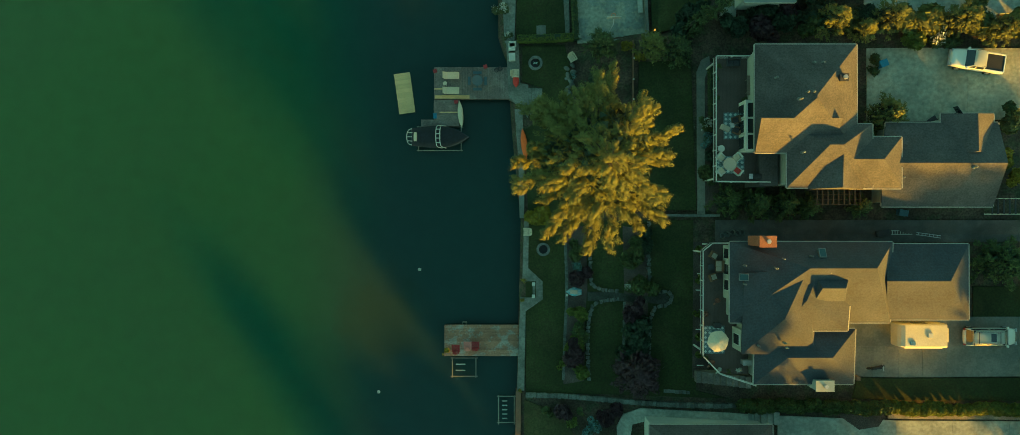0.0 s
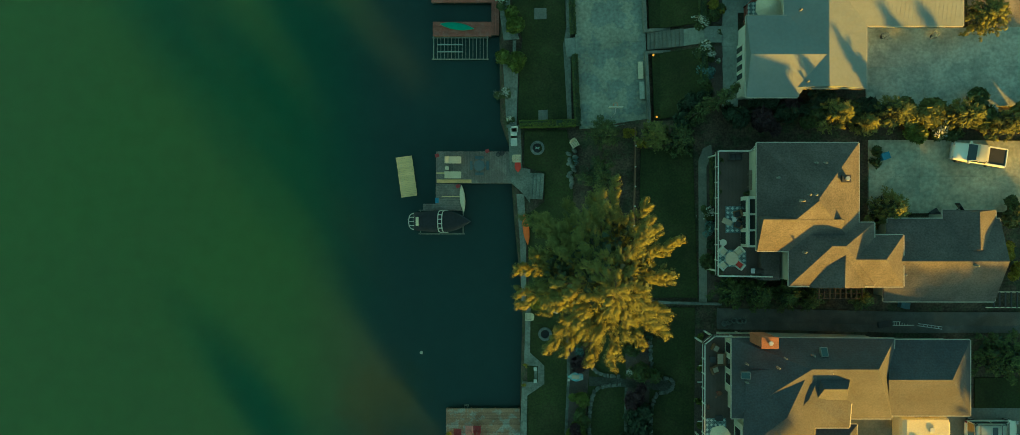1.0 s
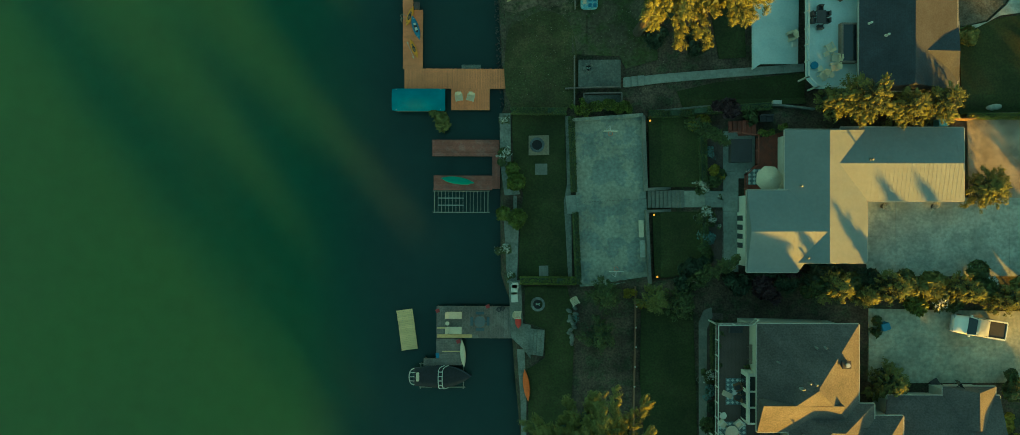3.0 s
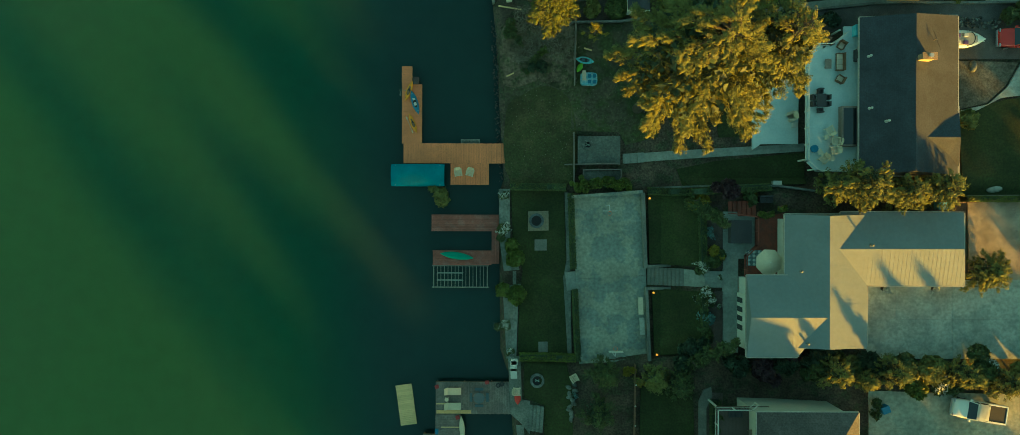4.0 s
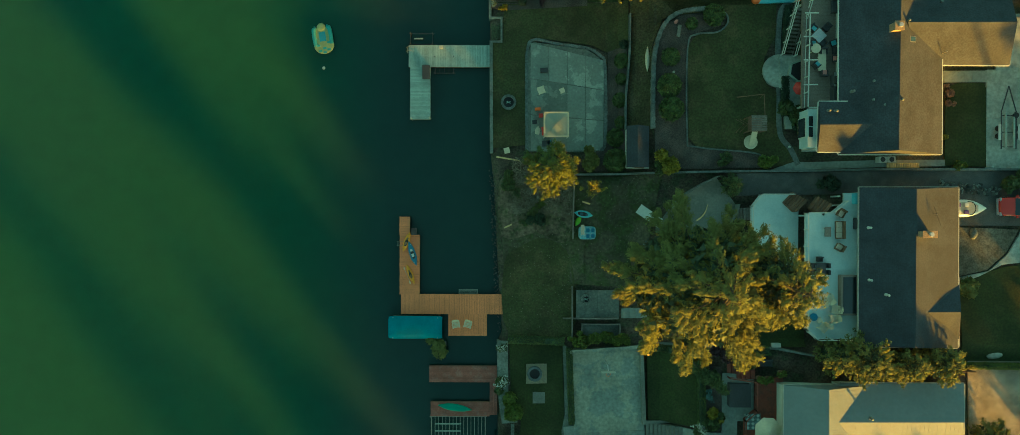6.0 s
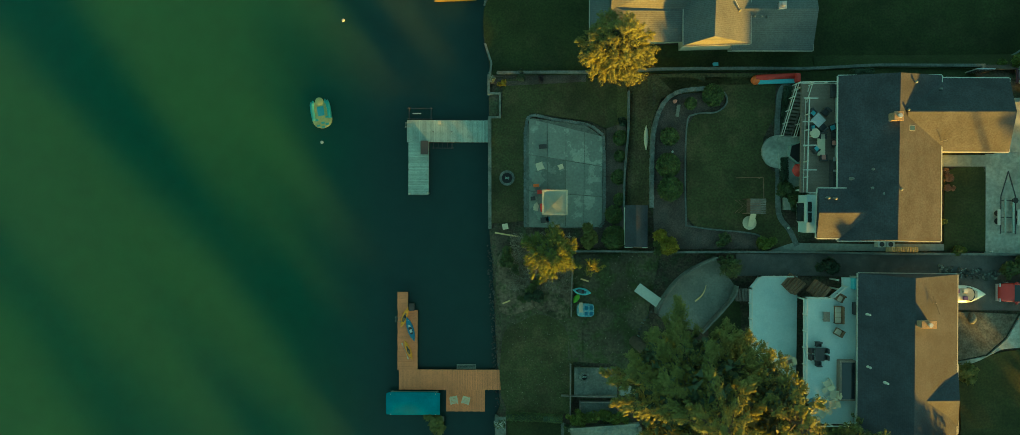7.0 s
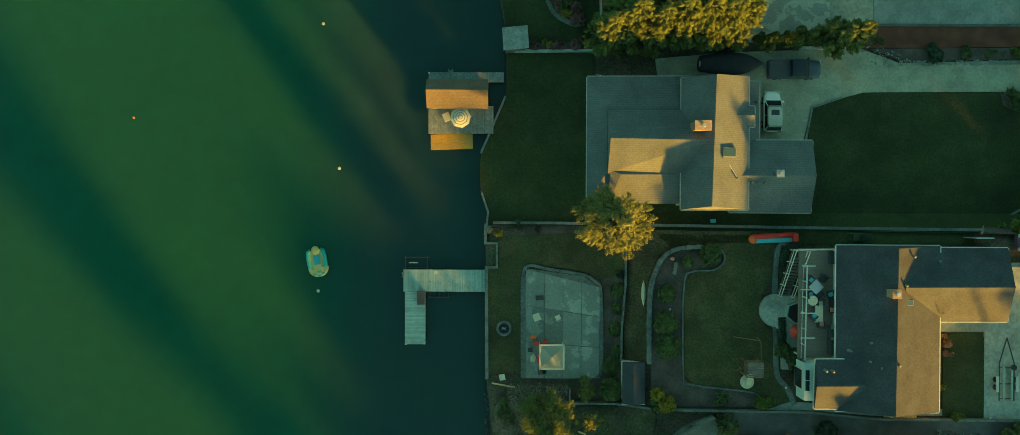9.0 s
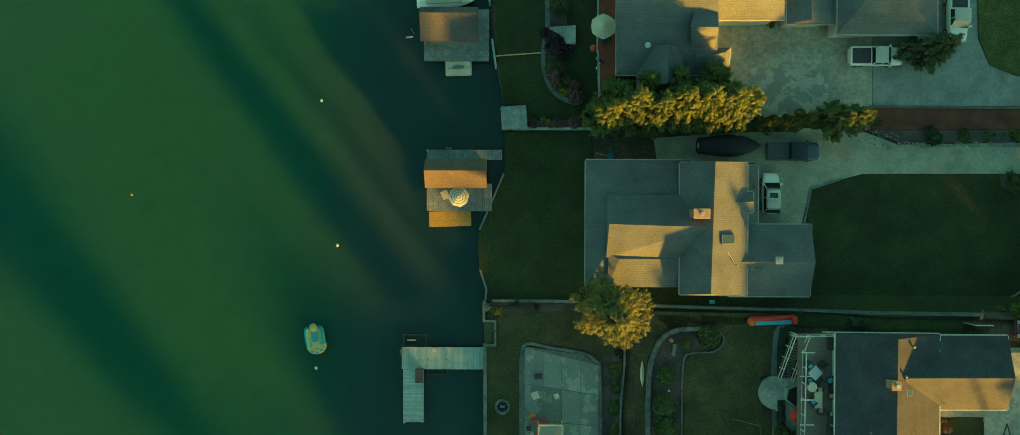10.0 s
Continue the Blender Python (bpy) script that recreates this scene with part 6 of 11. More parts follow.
big_tree(19.2, 20.7, 4.2, 1.0, "leaning blue-green weeping conifer", LEAF_GREEN, 84, boughs=80, size=0.1, lean=(4.2, 2.6), base=0.05, power=0.3, ragged=0.5, spread=0.7, core=0)
big_tree(10.10, 19.10, 4.2, 2.0, "slim garden tree with a few yellow leaves", LEAF_GREEN, 85, boughs=34, size=0.12, dense=1.3)
big_tree(9.55, 14.54, 3.6, 2.7, "loose dark green garden tree", LEAF_GREEN, 86, boughs=26, size=0.13, dense=0.6, ragged=0.6, spread=0.8)
big_tree(15.35, 18.86, 4.0, 1.9, "small garden tree with a golden top", LEAF_BIG, 87, boughs=32, size=0.12, dense=1.3)
big_tree(18.06, 18.27, 3.6, 2.3, "green garden tree below the hedge", LEAF_GREEN, 88, boughs=36, size=0.1, dense=1.1)
big_tree(9.11, 56.71, 3.2, 1.9, "sparse slim young tree with golden leaves", LEAF_YELLOW, 89, boughs=13, size=0.08, dense=0.5, spread=0.3, ragged=0.8, core=0)
big_tree(23.41, 56.85, 3.0, 1.5, "round green tree beside the terrace", LEAF_GREEN, 90, boughs=30, size=0.1, dense=1.1)
big_tree(43.16, 104.68, 4.5, 2.5, "spiky conifer beside the white garage", LEAF_GREEN, 91, boughs=60, size=0.075, stretch=3.0, leaves=36, clump=0.24, squash=(1.3, 0.9), lean=(2.0, 1.0), dense=1.6, ragged=0.5, droop=-0.15, spread=0.5)

# unseen trees, added inland and south to cast evening shade on gardens and lake
for k, (x, y, h, r) in enumerate(((62, -15, 8.5, 4.5), (60, -21, 9.4, 6.0), (66, -26, 9.0, 5.0), (60, -2, 4.4, 4.5), (63, -9, 5.0, 4.5), (61, 28, 5.5, 4.5), (62, 40, 6, 4.5), (62, 51.5, 4.4, 4.6), (62, 67, 8, 5), (62, 72, 8.5, 4), (62, 77, 10, 5), (63, 86, 10, 5), (60, 81, 7.5, 4.5), (63, 94, 8, 5), (64, 103, 8, 5), (33.5, -26.5, 13.5, 3.2), (28.6, -32, 9.8, 3.4), (28.6, -37, 12.5, 2.6), (11, -64, 10.2, 3.8), (21, -46, 20, 5.0), (27, -46, 12.3, 4.2), (61, -29, 4.0, 4.5), (52, -42, 9, 4.5))):
    big_tree(x, y, h, r, "unseen leafy tree added for its shade on lots and lake", LEAF_BIG, 100 + k, boughs=44, size=0.34, dense=0.5 if y > -25 else 0.36, leaves=16, dome=True, base=0.2, core=0.62 if y > -25 else 0.2)

# unseen; the high crown shades the northern yard and lets lower sun pass
big_tree(62, 60, 8.0, 4.0, "unseen high-crowned tree added to shade the northern yard", LEAF_BIG, 137, boughs=44, size=0.34, dense=0.6, leaves=16, dome=True, base=0.5)
# unseen; blocks low sun from the northern driveway
big_tree(60.8, 86, 5.0, 3.5, "unseen low tree added to shade the northern driveway", LEAF_BIG, 138, boughs=44, size=0.34, dense=0.6, leaves=16, dome=True, base=0.03)
# unseen; high crown set to darken a strip of lake, clear of roofs
big_tree(38, -27.5, 12.4, 2.5, "unseen high-crowned tree added to shade the lake", LEAF_BIG, 139, boughs=44, size=0.3, dense=0.6, leaves=16, dome=True, base=0.74)
# unseen shore trees, added to shade the water by the southern dock
for k, (x, y, h, r) in enumerate(((12, -36, 6, 3.6), (8, -50, 5.2, 3.0), (8, -42, 3.8, 3.0))):
    big_tree(x, y, h, r, "unseen shore tree added to shade the southern shore", LEAF_BIG, 140 + k, boughs=60, size=0.3, dense=0.5, leaves=16, dome=True, base=0.06, core=0.45)

def row_of(pts, step, w, h, mat, label, group, jitter=0.12, name="bush", seed=0, category="shrub", clip=None):
    rnd = random.Random(seed)
    for x, y, a in along(pts, step):
        b = bush(x + rnd.uniform(-1, 1) * jitter, y + rnd.uniform(-1, 1) * jitter, w * rnd.uniform(0.88, 1.12), h * rnd.uniform(0.85, 1.1), mat, label, n=560, size=0.09, seed=clip and clip + int(x) % 2, name=name, category=category)
        tagged(b, group=group)


row_of([(24.67, -20.05), (39.65, -19.68)], 0.95, 1.35, 2.0, LEAF_CLIPPED, "clipped green shrub in a long row", "clipped row by the driveway", clip=10)
# same shrubs; the sunlit half gets brighter leaves to carry the light
row_of([(39.77, -19.67), (53.58, -19.81)], 0.95, 1.3, 2.0, LEAF_BRIGHT, "clipped shrub in a long row, sunlight put into its brighter leaves", "clipped row by the driveway", seed=1, clip=10)
row_of([(26.22, 97.64), (32.83, 97.72)], 0.8, 1.3, 3.6, LEAF_FIR, "low clipped golden conifer in a row", "golden conifer row", seed=2)
hedge([(-0.23, 39.62), (5.96, 39.50)], 0.7, 1.0, LEAF_GREEN, "clipped green hedge along the lot line")
row_of([(7.0, 39.62), (10.31, 39.93), (13.0, 39.95)], 0.75, 1.15, 1.5, LEAF_BRIGHT, "rounded leafy shrub in a broad row", "broad row by the court", seed=4)
hedge([(15.09, 39.09), (19.24, 38.90), (23.10, 39.21), (27.16, 39.42)], 0.7, 1.1, LEAF_GREEN, "clipped green hedge along the lot line", seed=3)
hedge([(6.53, 38.80), (6.84, 30.43)], 0.55, 0.9, LEAF_GREEN, "low clipped hedge beside the court", seed=4)
hedge([(7.00, 28.08), (7.37, 20.16)], 0.55, 0.9, LEAF_GREEN, "low clipped hedge beside the court", seed=5)
hedge([(20.31, 36.35), (20.45, 30.72)], 0.6, 0.9, LEAF_GREEN, "low clipped hedge beside the lawn", seed=6)
hedge([(20.46, 28.19), (20.66, 23.20)], 0.6, 0.9, LEAF_GREEN, "low clipped hedge beside the lawn", seed=7)
hedge([(0.87, 20.41), (7.02, 20.45)], 0.75, 1.0, LEAF_BRIGHT, "clipped bright green hedge along the lot line", seed=8)
hedge([(46.85, 38.21), (57.52, 38.16)], 0.5, 1.0, LEAF_BRIGHT, "low sunlit hedge along the gravel", seed=9)
hedge([(29.13, 68.44), (29.23, 64.27)], 0.7, 0.7, LEAF_DARK, "low dark hedge beside the patio", seed=10)
hedge([(29.48, 76.00), (29.25, 71.21)], 0.7, 0.7, LEAF_DARK, "low dark hedge beside the stairs", seed=11)
hedge([(35.37, 77.04), (37.03, 76.95)], 0.8, 1.0, LEAF_DARK, "dark clipped hedge by the house wall", seed=12)
hedge([(21.96, 16.46), (22.04, 11.17)], 1.0, 1.0, LEAF_GREEN, "loose hedge with red flowers below the deck", seed=13)

LEAF_DUSKY = material("dusky_pink_leaves", (0.115, 0.068, 0.062), 0.7, 0.3, 5, 0.8, 0.0, island=0.3, through_light=0.1)
KINDS = {
    "g": (LEAF_GREEN, "rounded green garden shrub"), "b": (LEAF_BRIGHT, "bright yellow-green garden shrub"), "d": (LEAF_DARK, "dense dark green garden shrub"), "p": (LEAF_PURPLE, "dark purple-leaved garden shrub"), "p2": (LEAF_DUSKY, "dusky pink-purple low shrub"),
    "l": (LEAF_BLUE, "pale blue-grey leaved plant"), "w": (PETAL, "white flowering garden plant"), "y": (LEAF_YELLOW, "golden yellow garden shrub"), "y2": (LEAF_BIG, "loose olive-green garden shrub"), "o": (LEAF_CLIPPED, "clipped round green garden shrub"), "r": (PETAL_RED, "red-leaved shrub by the wall"),
}

def plant(*spots):
    """Sets a shrub at each spot: x, y, width, kind."""
    for x, y, w, kind in spots:
        if w:
            if kind == "o":
                bush(x, y, w, w * 0.75, *KINDS["o"], n=420, size=0.11, seed=10 + int(x) % 2)
                continue
            bush(x, y, w, None, KINDS[kind][0], KINDS[kind][1], n=36 if kind == "w" else 140 if kind == "l" else 260, size=0.09 if kind in "wl" else 0.17)
            if kind == "w":
                bush(x + 0.05, y - 0.05, w * 0.95, w * 0.7, LEAF_GREEN, "leafy green mound under white flowers", stem=False)


plant((7.50, -3.67, 1.6, "g"), (7.93, -10.42, 1.5, "b"), (7.78, -12.77, 1.6, "g"), (7.34, -13.95, 1.9, "b"), (7.20, -15.20, 2.2, "p"), (7.92, -17.16, 1.4, "b"), (6.03, -16.18, 0.8, "b"))
plant((7.42, -6.39, 1.6, "p"), (7.64, -5.28, 1.1, "l"), (14.42, -6.95, 1.9, "g"), (13.16, -7.41, 0.9, "w"), (13.66, -4.13, 2.4, "g"), (14.57, -2.68, 1.7, "d"), (13.65, -10.30, 2.0, "p"), (13.85, -13.19, 2.4, "d"), (13.99, -15.00, 2.0, "d"), (13.22, -12.13, 1.6, "d"), (14.56, -12.30, 1.5, "d"))
plant((20.59, -3.14, 0.7, "b"), (20.72, -6.57, 0.8, "b"), (20.65, -10.28, 0.8, "b"), (20.57, -12.85, 0.8, "b"), (20.57, -14.78, 0.7, "b"))
plant((4.12, -21.35, 0.9, "g"), (6.83, -22.54, 1.1, "b"), (6.03, -21.61, 1.5, "p"), (7.78, -21.42, 0.8, "g"), (9.58, -22.82, 1.4, "l"), (10.51, -21.75, 1.8, "p"), (8.86, -23.58, 1.4, "l"))
plant((3.24, 0.45, 1.9, "y"), (14.24, 17.98, 0.9, "y"), (21.38, 10.34, 1.3, "w"), (21.38, 8.71, 1.3, "l"), (21.40, 4.97, 1.5, "g"), (21.52, 6.94, 1.1, "d"), (44.36, 18.76, 1.7, "w"), (41.54, 18.77, 2.0, "b"), (45.91, 18.48, 1.2, "g"), (49.64, 20.92, 1.6, "w"), (51.23, 6.31, 1.4, "y"), (51.57, 10.03, 2.2, "g"), (52.42, 4.61, 1.6, "y"), (37.99, 16.82, 1.0, "g"), (38.00, 15.59, 0.9, "g"))
plant((34.9, 20.9, 2.2, "g"), (40.6, 20.6, 2.6, "g"), (42.9, 20.3, 2.9, "y2"), (47.9, 20.2, 2.6, "g"), (52.0, 20.2, 2.8, "y2"), (54.3, 20.4, 2.7, "g"), (56.4, 20.2, 2.8, "y2"), (58.4, 20.4, 2.8, "g"), (36.9, 21.0, 2.0, "d"))
plant((31.98, 22.17, 2.4, "d"), (29.37, 21.93, 2.0, "p"), (26.75, 22.18, 2.0, "d"))
plant((0.10, 31.52, 1.9, "b"), (0.33, 27.22, 2.0, "b"), (-0.96, 38.64, 0.9, "w"), (-0.95, 34.78, 1.3, "w"), (-0.77, 23.88, 1.2, "w"), (-0.17, 21.07, 0.8, "w"), (12.91, 19.21, 1.0, "y"), (7.10, 16.21, 0.7, "l"))
plant((20.13, 37.78, 1.5, "y"), (21.42, 36.51, 1.2, "g"), (20.95, 34.63, 1.1, "l"), (21.63, 32.66, 1.2, "y"), (21.43, 31.61, 1.3, "g"), (20.45, 31.00, 1.4, "w"), (20.76, 28.04, 1.4, "w"), (21.24, 27.41, 1.0, "w"), (20.97, 25.23, 1.3, "l"), (20.84, 23.90, 1.2, "g"), (22.97, 39.28, 2.0, "p"), (25.25, 38.32, 1.3, "g"), (19.60, 22.14, 2.2, "d"), (18.70, 20.55, 2.0, "d"), (23.82, 20.63, 2.0, "d"), (26.25, 20.22, 2.4, "p"), (28.80, 20.67, 2.0, "d"), (31.74, 20.69, 2.2, "g"), (22.11, 29.85, 0.5, "w"), (22.12, 26.63, 0.5, "w"))
plant((12.38, 70.82, 1.5, "o"), (12.33, 68.78, 1.2, "o"), (12.08, 66.53, 1.5, "o"), (12.23, 64.05, 1.3, "o"), (11.78, 62.36, 1.75, "o"), (11.58, 59.72, 2.3, "o"), (9.03, 59.55, 1.8, "y2"), (12.49, 72.77, 1.0, "d"), (17.12, 70.78, 1.7, "o"), (16.94, 67.54, 2.2, "o"), (17.16, 65.01, 2.25, "o"), (19.40, 74.20, 1.2, "o"), (21.65, 74.97, 2.0, "o"), (16.93, 58.88, 1.7, "y"), (16.25, 59.22, 1.2, "g"), (22.92, 59.69, 1.1, "g"), (27.02, 59.25, 1.4, "b"), (30.25, 64.07, 2.0, "g"), (30.94, 62.41, 1.2, "d"), (-2.00, 77.54, 0.9, "l"), (-0.89, 77.03, 0.7, "y"), (1.09, 77.70, 0.9, "d"))
plant((3.43, 77.70, 0.6, "p"), (45.97, 58.79, 1.0, "b"), (44.50, 61.79, 0.6, "y"), (44.75, 66.2, 0.9, "r"), (44.85, 65.3, 0.7, "r"))
plant((2.6, 53.9, 1.1, "g"), (3.4, 54.9, 0.9, "b"), (1.6, 52.6, 0.7, "g"), (0.6, 56.2, 0.9, "g"))
plant((-2.20, 57.90, 1.5, "g"), (-2.56, 54.91, 1.8, "b"), (-0.47, 57.07, 1.4, "g"), (3.22, 53.00, 1.3, "d"), (46.46, 46.42, 1.8, "y2"), (52.22, 57.18, 2.0, "g"), (33.49, 57.13, 1.6, "d"), (19.73, 46.18, 2.4, "d"), (15.66, 47.36, 1.8, "d"))
plant((5.59, 104.66, 1.4, "g"), (5.37, 103.36, 1.5, "p2"), (6.40, 101.61, 1.0, "y"), (6.10, 102.48, 1.2, "g"), (7.26, 101.89, 1.0, "l"), (7.56, 101.02, 1.5, "p2"), (5.36, 106.85, 2.2, "p"), (6.30, 106.25, 1.6, "p"), (5.56, 111.20, 1.4, "g"), (3.07, 98.14, 1.0, "p2"), (4.60, 98.13, 0.8, "y"), (5.76, 98.19, 1.1, "p2"), (7.79, 98.25, 1.2, "p2"), (8.87, 98.09, 1.0, "y"), (39.44, 97.83, 0.8, "g"), (44.95, 96.29, 1.4, "d"), (48.28, 96.42, 1.0, "g"), (50.61, 96.42, 0.8, "g"), (53.59, 96.41, 1.0, "b"), (53.25, 91.34, 1.6, "g"), (52.47, 78.11, 1.6, "b"), (51.18, 78.26, 0.9, "b"))
# unseen shrubs, placed to block low sun from the front lawn
plant((60.0, 75.8, 3.6, "g"), (60.4, 79.2, 3.2, "g"))
plant((23.32, 108.84, 0.7, "b"), (28.18, 108.50, 0.8, "b"))


# ---- docks, lifts, boats and floats ----
def planks(parent, x0, x1, y0, y1, z, mat, axis=0, width=0.19, name="plank", m=None, seed=0, thick=0.05):
    """Boards laid side by side over a rectangle; axis is the one along which they run."""
    rnd = random.Random(seed)
    L = (x1 - x0) if axis == 0 else (y1 - y0)
    W = (y1 - y0) if axis == 0 else (x1 - x0)
    n = max(1, round(W / width))
    w = W / n
    meshes = []
    for k in range(3):
        j = rnd.uniform(0, 0.008)
        bm = boxed(-L / 2, L / 2, -w / 2 + 0.006, w / 2 - 0.006, -thick, j) if axis == 0 else boxed(-w / 2 + 0.006, w / 2 - 0.006, -L / 2, L / 2, -thick, j)
        meshes.append(finish(name, bm, mat))
    inv = parent.matrix_basis.inverted() if m is None else Matrix()
    for i in range(n):
        o = w * (i + 0.5)
        ob = part(name, meshes[i % 3], None, parent)
        p = ((x0 + x1) / 2 + rnd.uniform(-0.02, 0.02), y0 + o) if axis == 0 else (x0 + o, (y0 + y1) / 2 + rnd.uniform(-0.02, 0.02))
        ob.matrix_basis = inv @ (m or Matrix()) @ pose(p[0], p[1], z)


def dock(rects, z, mat, label, group="lake docks", frame_mat=None):
    """A pile dock: boards over joists and round piles. Rects are x0, x1, y0, y1, axis."""
    x0, x1, y0, y1 = rects[0][:4]
    d = thing("dock", (x0 + x1) / 2, (y0 + y1) / 2, z - 0.3, 0, label, "dock", group)
    inv = d.matrix_basis.inverted()
    for k, (a, b, c, e, axis) in enumerate(rects):
        planks(d, a, b, c, e, z, mat, axis, seed=k)
        bm = bmesh.new()
        t = 0.08
        for q in ((a, b, c, c + t), (a, b, e - t, e), (a, a + t, c, e), (b - t, b, c, e)):
            box(bm, *q, z - 0.28, z - 0.055)
        part("frame", bm, frame_mat or WOOD_BROWN, d, world_space=True)
        nx = max(1, round((b - a) / 3))
        for i in range(nx + 1):
            for yy in (c + 0.15, e - 0.15):
                bm = bmesh.new()
                tube(bm, [(a + 0.12 + (b - a - 0.24) * i / nx, yy, -3), (a + 0.12 + (b - a - 0.24) * i / nx, yy, z - 0.06)], 0.1, 8)
                part("pile", bm, WOOD_BROWN, d, world_space=True)
    return d


def rect(p, q, axis=0):
    return (min(p[0], q[0]), max(p[0], q[0]), min(p[1], q[1]), max(p[1], q[1]), axis)


dock([rect((-7.50, -15.51), (0.97, -11.95), 0)], 0.7, WOOD_WORN, "weathered brown plank dock with peeling grey boards")
dock([rect((-8.65, 13.76), (0.89, 17.39), 1), rect((-8.66, 10.67), (-5.78, 13.71), 0), rect((-10.10, 10.62), (-8.69, 11.44), 0)], 1.1, WOOD_GREY, "dark weathered L-shaped plank dock")
for p in (((-8.55, 13.82), (-4.6, 14.2), WOOD_YELLOW), ((-8.6, 14.85), (-6.9, 15.0), WOOD_CREAM), ((-8.0, 12.2), (-5.8, 12.32), WOOD_CREAM)):
    nb = thing("loose_board", p[0][0], p[0][1], 1.115, 0, "pale new board lying on the dark dock", "board", "dock boards")
    part("board", boxed(0, p[1][0] - p[0][0], 0, p[1][1] - p[0][1], 0, 0.03), p[2], nb)
dock([rect((-9.24, 34.53), (-1.56, 36.43), 0), rect((-2.36, 30.82), (-1.48, 34.56), 1), rect((-9.08, 30.65), (-2.37, 32.32), 0)], 0.6, WOOD_RED, "U-shaped dock with faded red planks")
dock([rect((-12.48, 42.29), (-0.69, 44.57), 1), rect((-7.09, 39.84), (-2.70, 42.29), 1), rect((-12.66, 44.54), (-10.38, 51.32), 0), rect((-12.69, 51.31), (-11.50, 53.39), 0)], 0.6, WOOD_ORANGE, "fresh orange-brown L-shaped plank dock")
dock([rect((-11.71, 70.44), (-2.35, 72.93), 1), rect((-11.52, 64.46), (-9.20, 70.42), 0)], 0.6, WOOD_SILVER, "pale silvered L-shaped plank dock")
dock([rect((-8.91, 88.30), (-2.63, 95.20), 1), rect((-2.63, 94.10), (-0.44, 95.21), 1), rect((-2.61, 88.32), (-1.59, 91.40), 1)], 0.8, WOOD_TEAL, "weathered grey dock round a small boathouse")
dock([rect((-9.25, 105.20), (-1.95, 111.00), 0)], 0.8, WOOD_TEAL, "weathered grey dock round a boathouse")


def boathouse(sw, ne, ridge_y, zr, ze, mat, label):
    h = thing("boathouse", (sw[0] + ne[0]) / 2, (sw[1] + ne[1]) / 2, 0.5, 0, label, "boathouse")
    roof(h, sw, ne, (sw[0], ridge_y), (ne[0], ridge_y), zr, ze, mat, trim=False)
    for y in (sw[1] + 0.3, ne[1] - 0.3):
        part("wall", boxed(sw[0] + 0.3, ne[0] - 0.3, y - 0.06, y + 0.06, 0.3, ze - 0.15), WOOD_GREY, h, world_space=True)
    bm = bmesh.new()
    prism(bm, [(sw[0] + 0.3, sw[1] + 0.4), (sw[0] + 0.42, sw[1] + 0.4), (sw[0] + 0.42, ne[1] - 0.4), (sw[0] + 0.3, ne[1] - 0.4)], 0.3, ze - 0.1)
    part("end_wall", bm, WOOD_GREY, h, world_space=True)


boathouse((-8.83, 90.83), (-2.10, 93.97), 92.65, 4.1, 3.1, SHINGLE_RUST, "small gabled boathouse with a shingle roof")
boathouse((-9.37, 106.85), (-3.08, 110.55), 109.64, 4.1, 3.1, SHINGLE_GREY, "gabled boathouse with a worn grey shingle roof")


def raft(cx, cy, w, l, rz, mat, label):
    r = thing("raft", cx, cy, 0.0, rz, label, "raft")
    planks(r, -w / 2, w / 2, -l / 2, l / 2, 0.32, mat, 0, 0.2, m=Matrix())
    for sx in (-1, 1):
        bm = bmesh.new()
        tube(bm, [(sx * w * 0.3, -l / 2 + 0.1, 0.1), (sx * w * 0.3, l / 2 - 0.1, 0.1)], 0.17, 10)
        part("float", bm, BLUE, r)


raft(-12.11, 14.58, 1.85, 4.65, 8, WOOD_CREAM, "pale timber swim raft on the water")
raft(-6.31, 87.43, 4.75, 1.75, 2, FLOAT_YELLOW, "yellow timber float beside the dock")


def lift(x0, x1, y0, y1, label, bars=0, bunks=2, mat=None):
    """A boat lift: four posts, a frame and bunks."""
    t = thing("boat_lift", (x0 + x1) / 2, (y0 + y1) / 2, -0.2, 0, label, "boat lift")
    mat = mat or LIFT_METAL
    for x in (x0, x1):
        bm = bmesh.new()
        tube(bm, [(x, y0, 0.35), (x, y1, 0.35)], 0.06, 6)
        part("beam", bm, mat, t, world_space=True)
        for y in (y0, y1):
            bm = bmesh.new()
            tube(bm, [(x, y, -3), (x, y, 0.9)], 0.06, 6)
            part("post", bm, mat, t, world_space=True)
    for y in (y0, y1):
        bm = bmesh.new()
        tube(bm, [(x0 - 0.2, y, 0.3), (x1 + 0.2, y, 0.3)], 0.06, 6)
        part("beam", bm, mat, t, world_space=True)
    for k in range(bars):
        x = x0 + (x1 - x0) * (k + 1) / (bars + 1)
        bm = bmesh.new()
        tube(bm, [(x, y0, 0.33), (x, y1, 0.33)], 0.035, 5)
        part("slat", bm, mat, t, world_space=True)
    for k in range(bunks):
        y = y0 + (y1 - y0) * (k + 1) / (bunks + 1)
        part("bunk", boxed(x0 + 0.4, x0 + (x1 - x0) * 0.55, y - 0.06, y + 0.06, 0.38, 0.48), WOOD_SILVER, t, world_space=True)
    return t


lift(-6.6, -3.9, -17.9, -15.8, "dull boat lift frame beside the dock", 0, 2, DULL_STEEL)
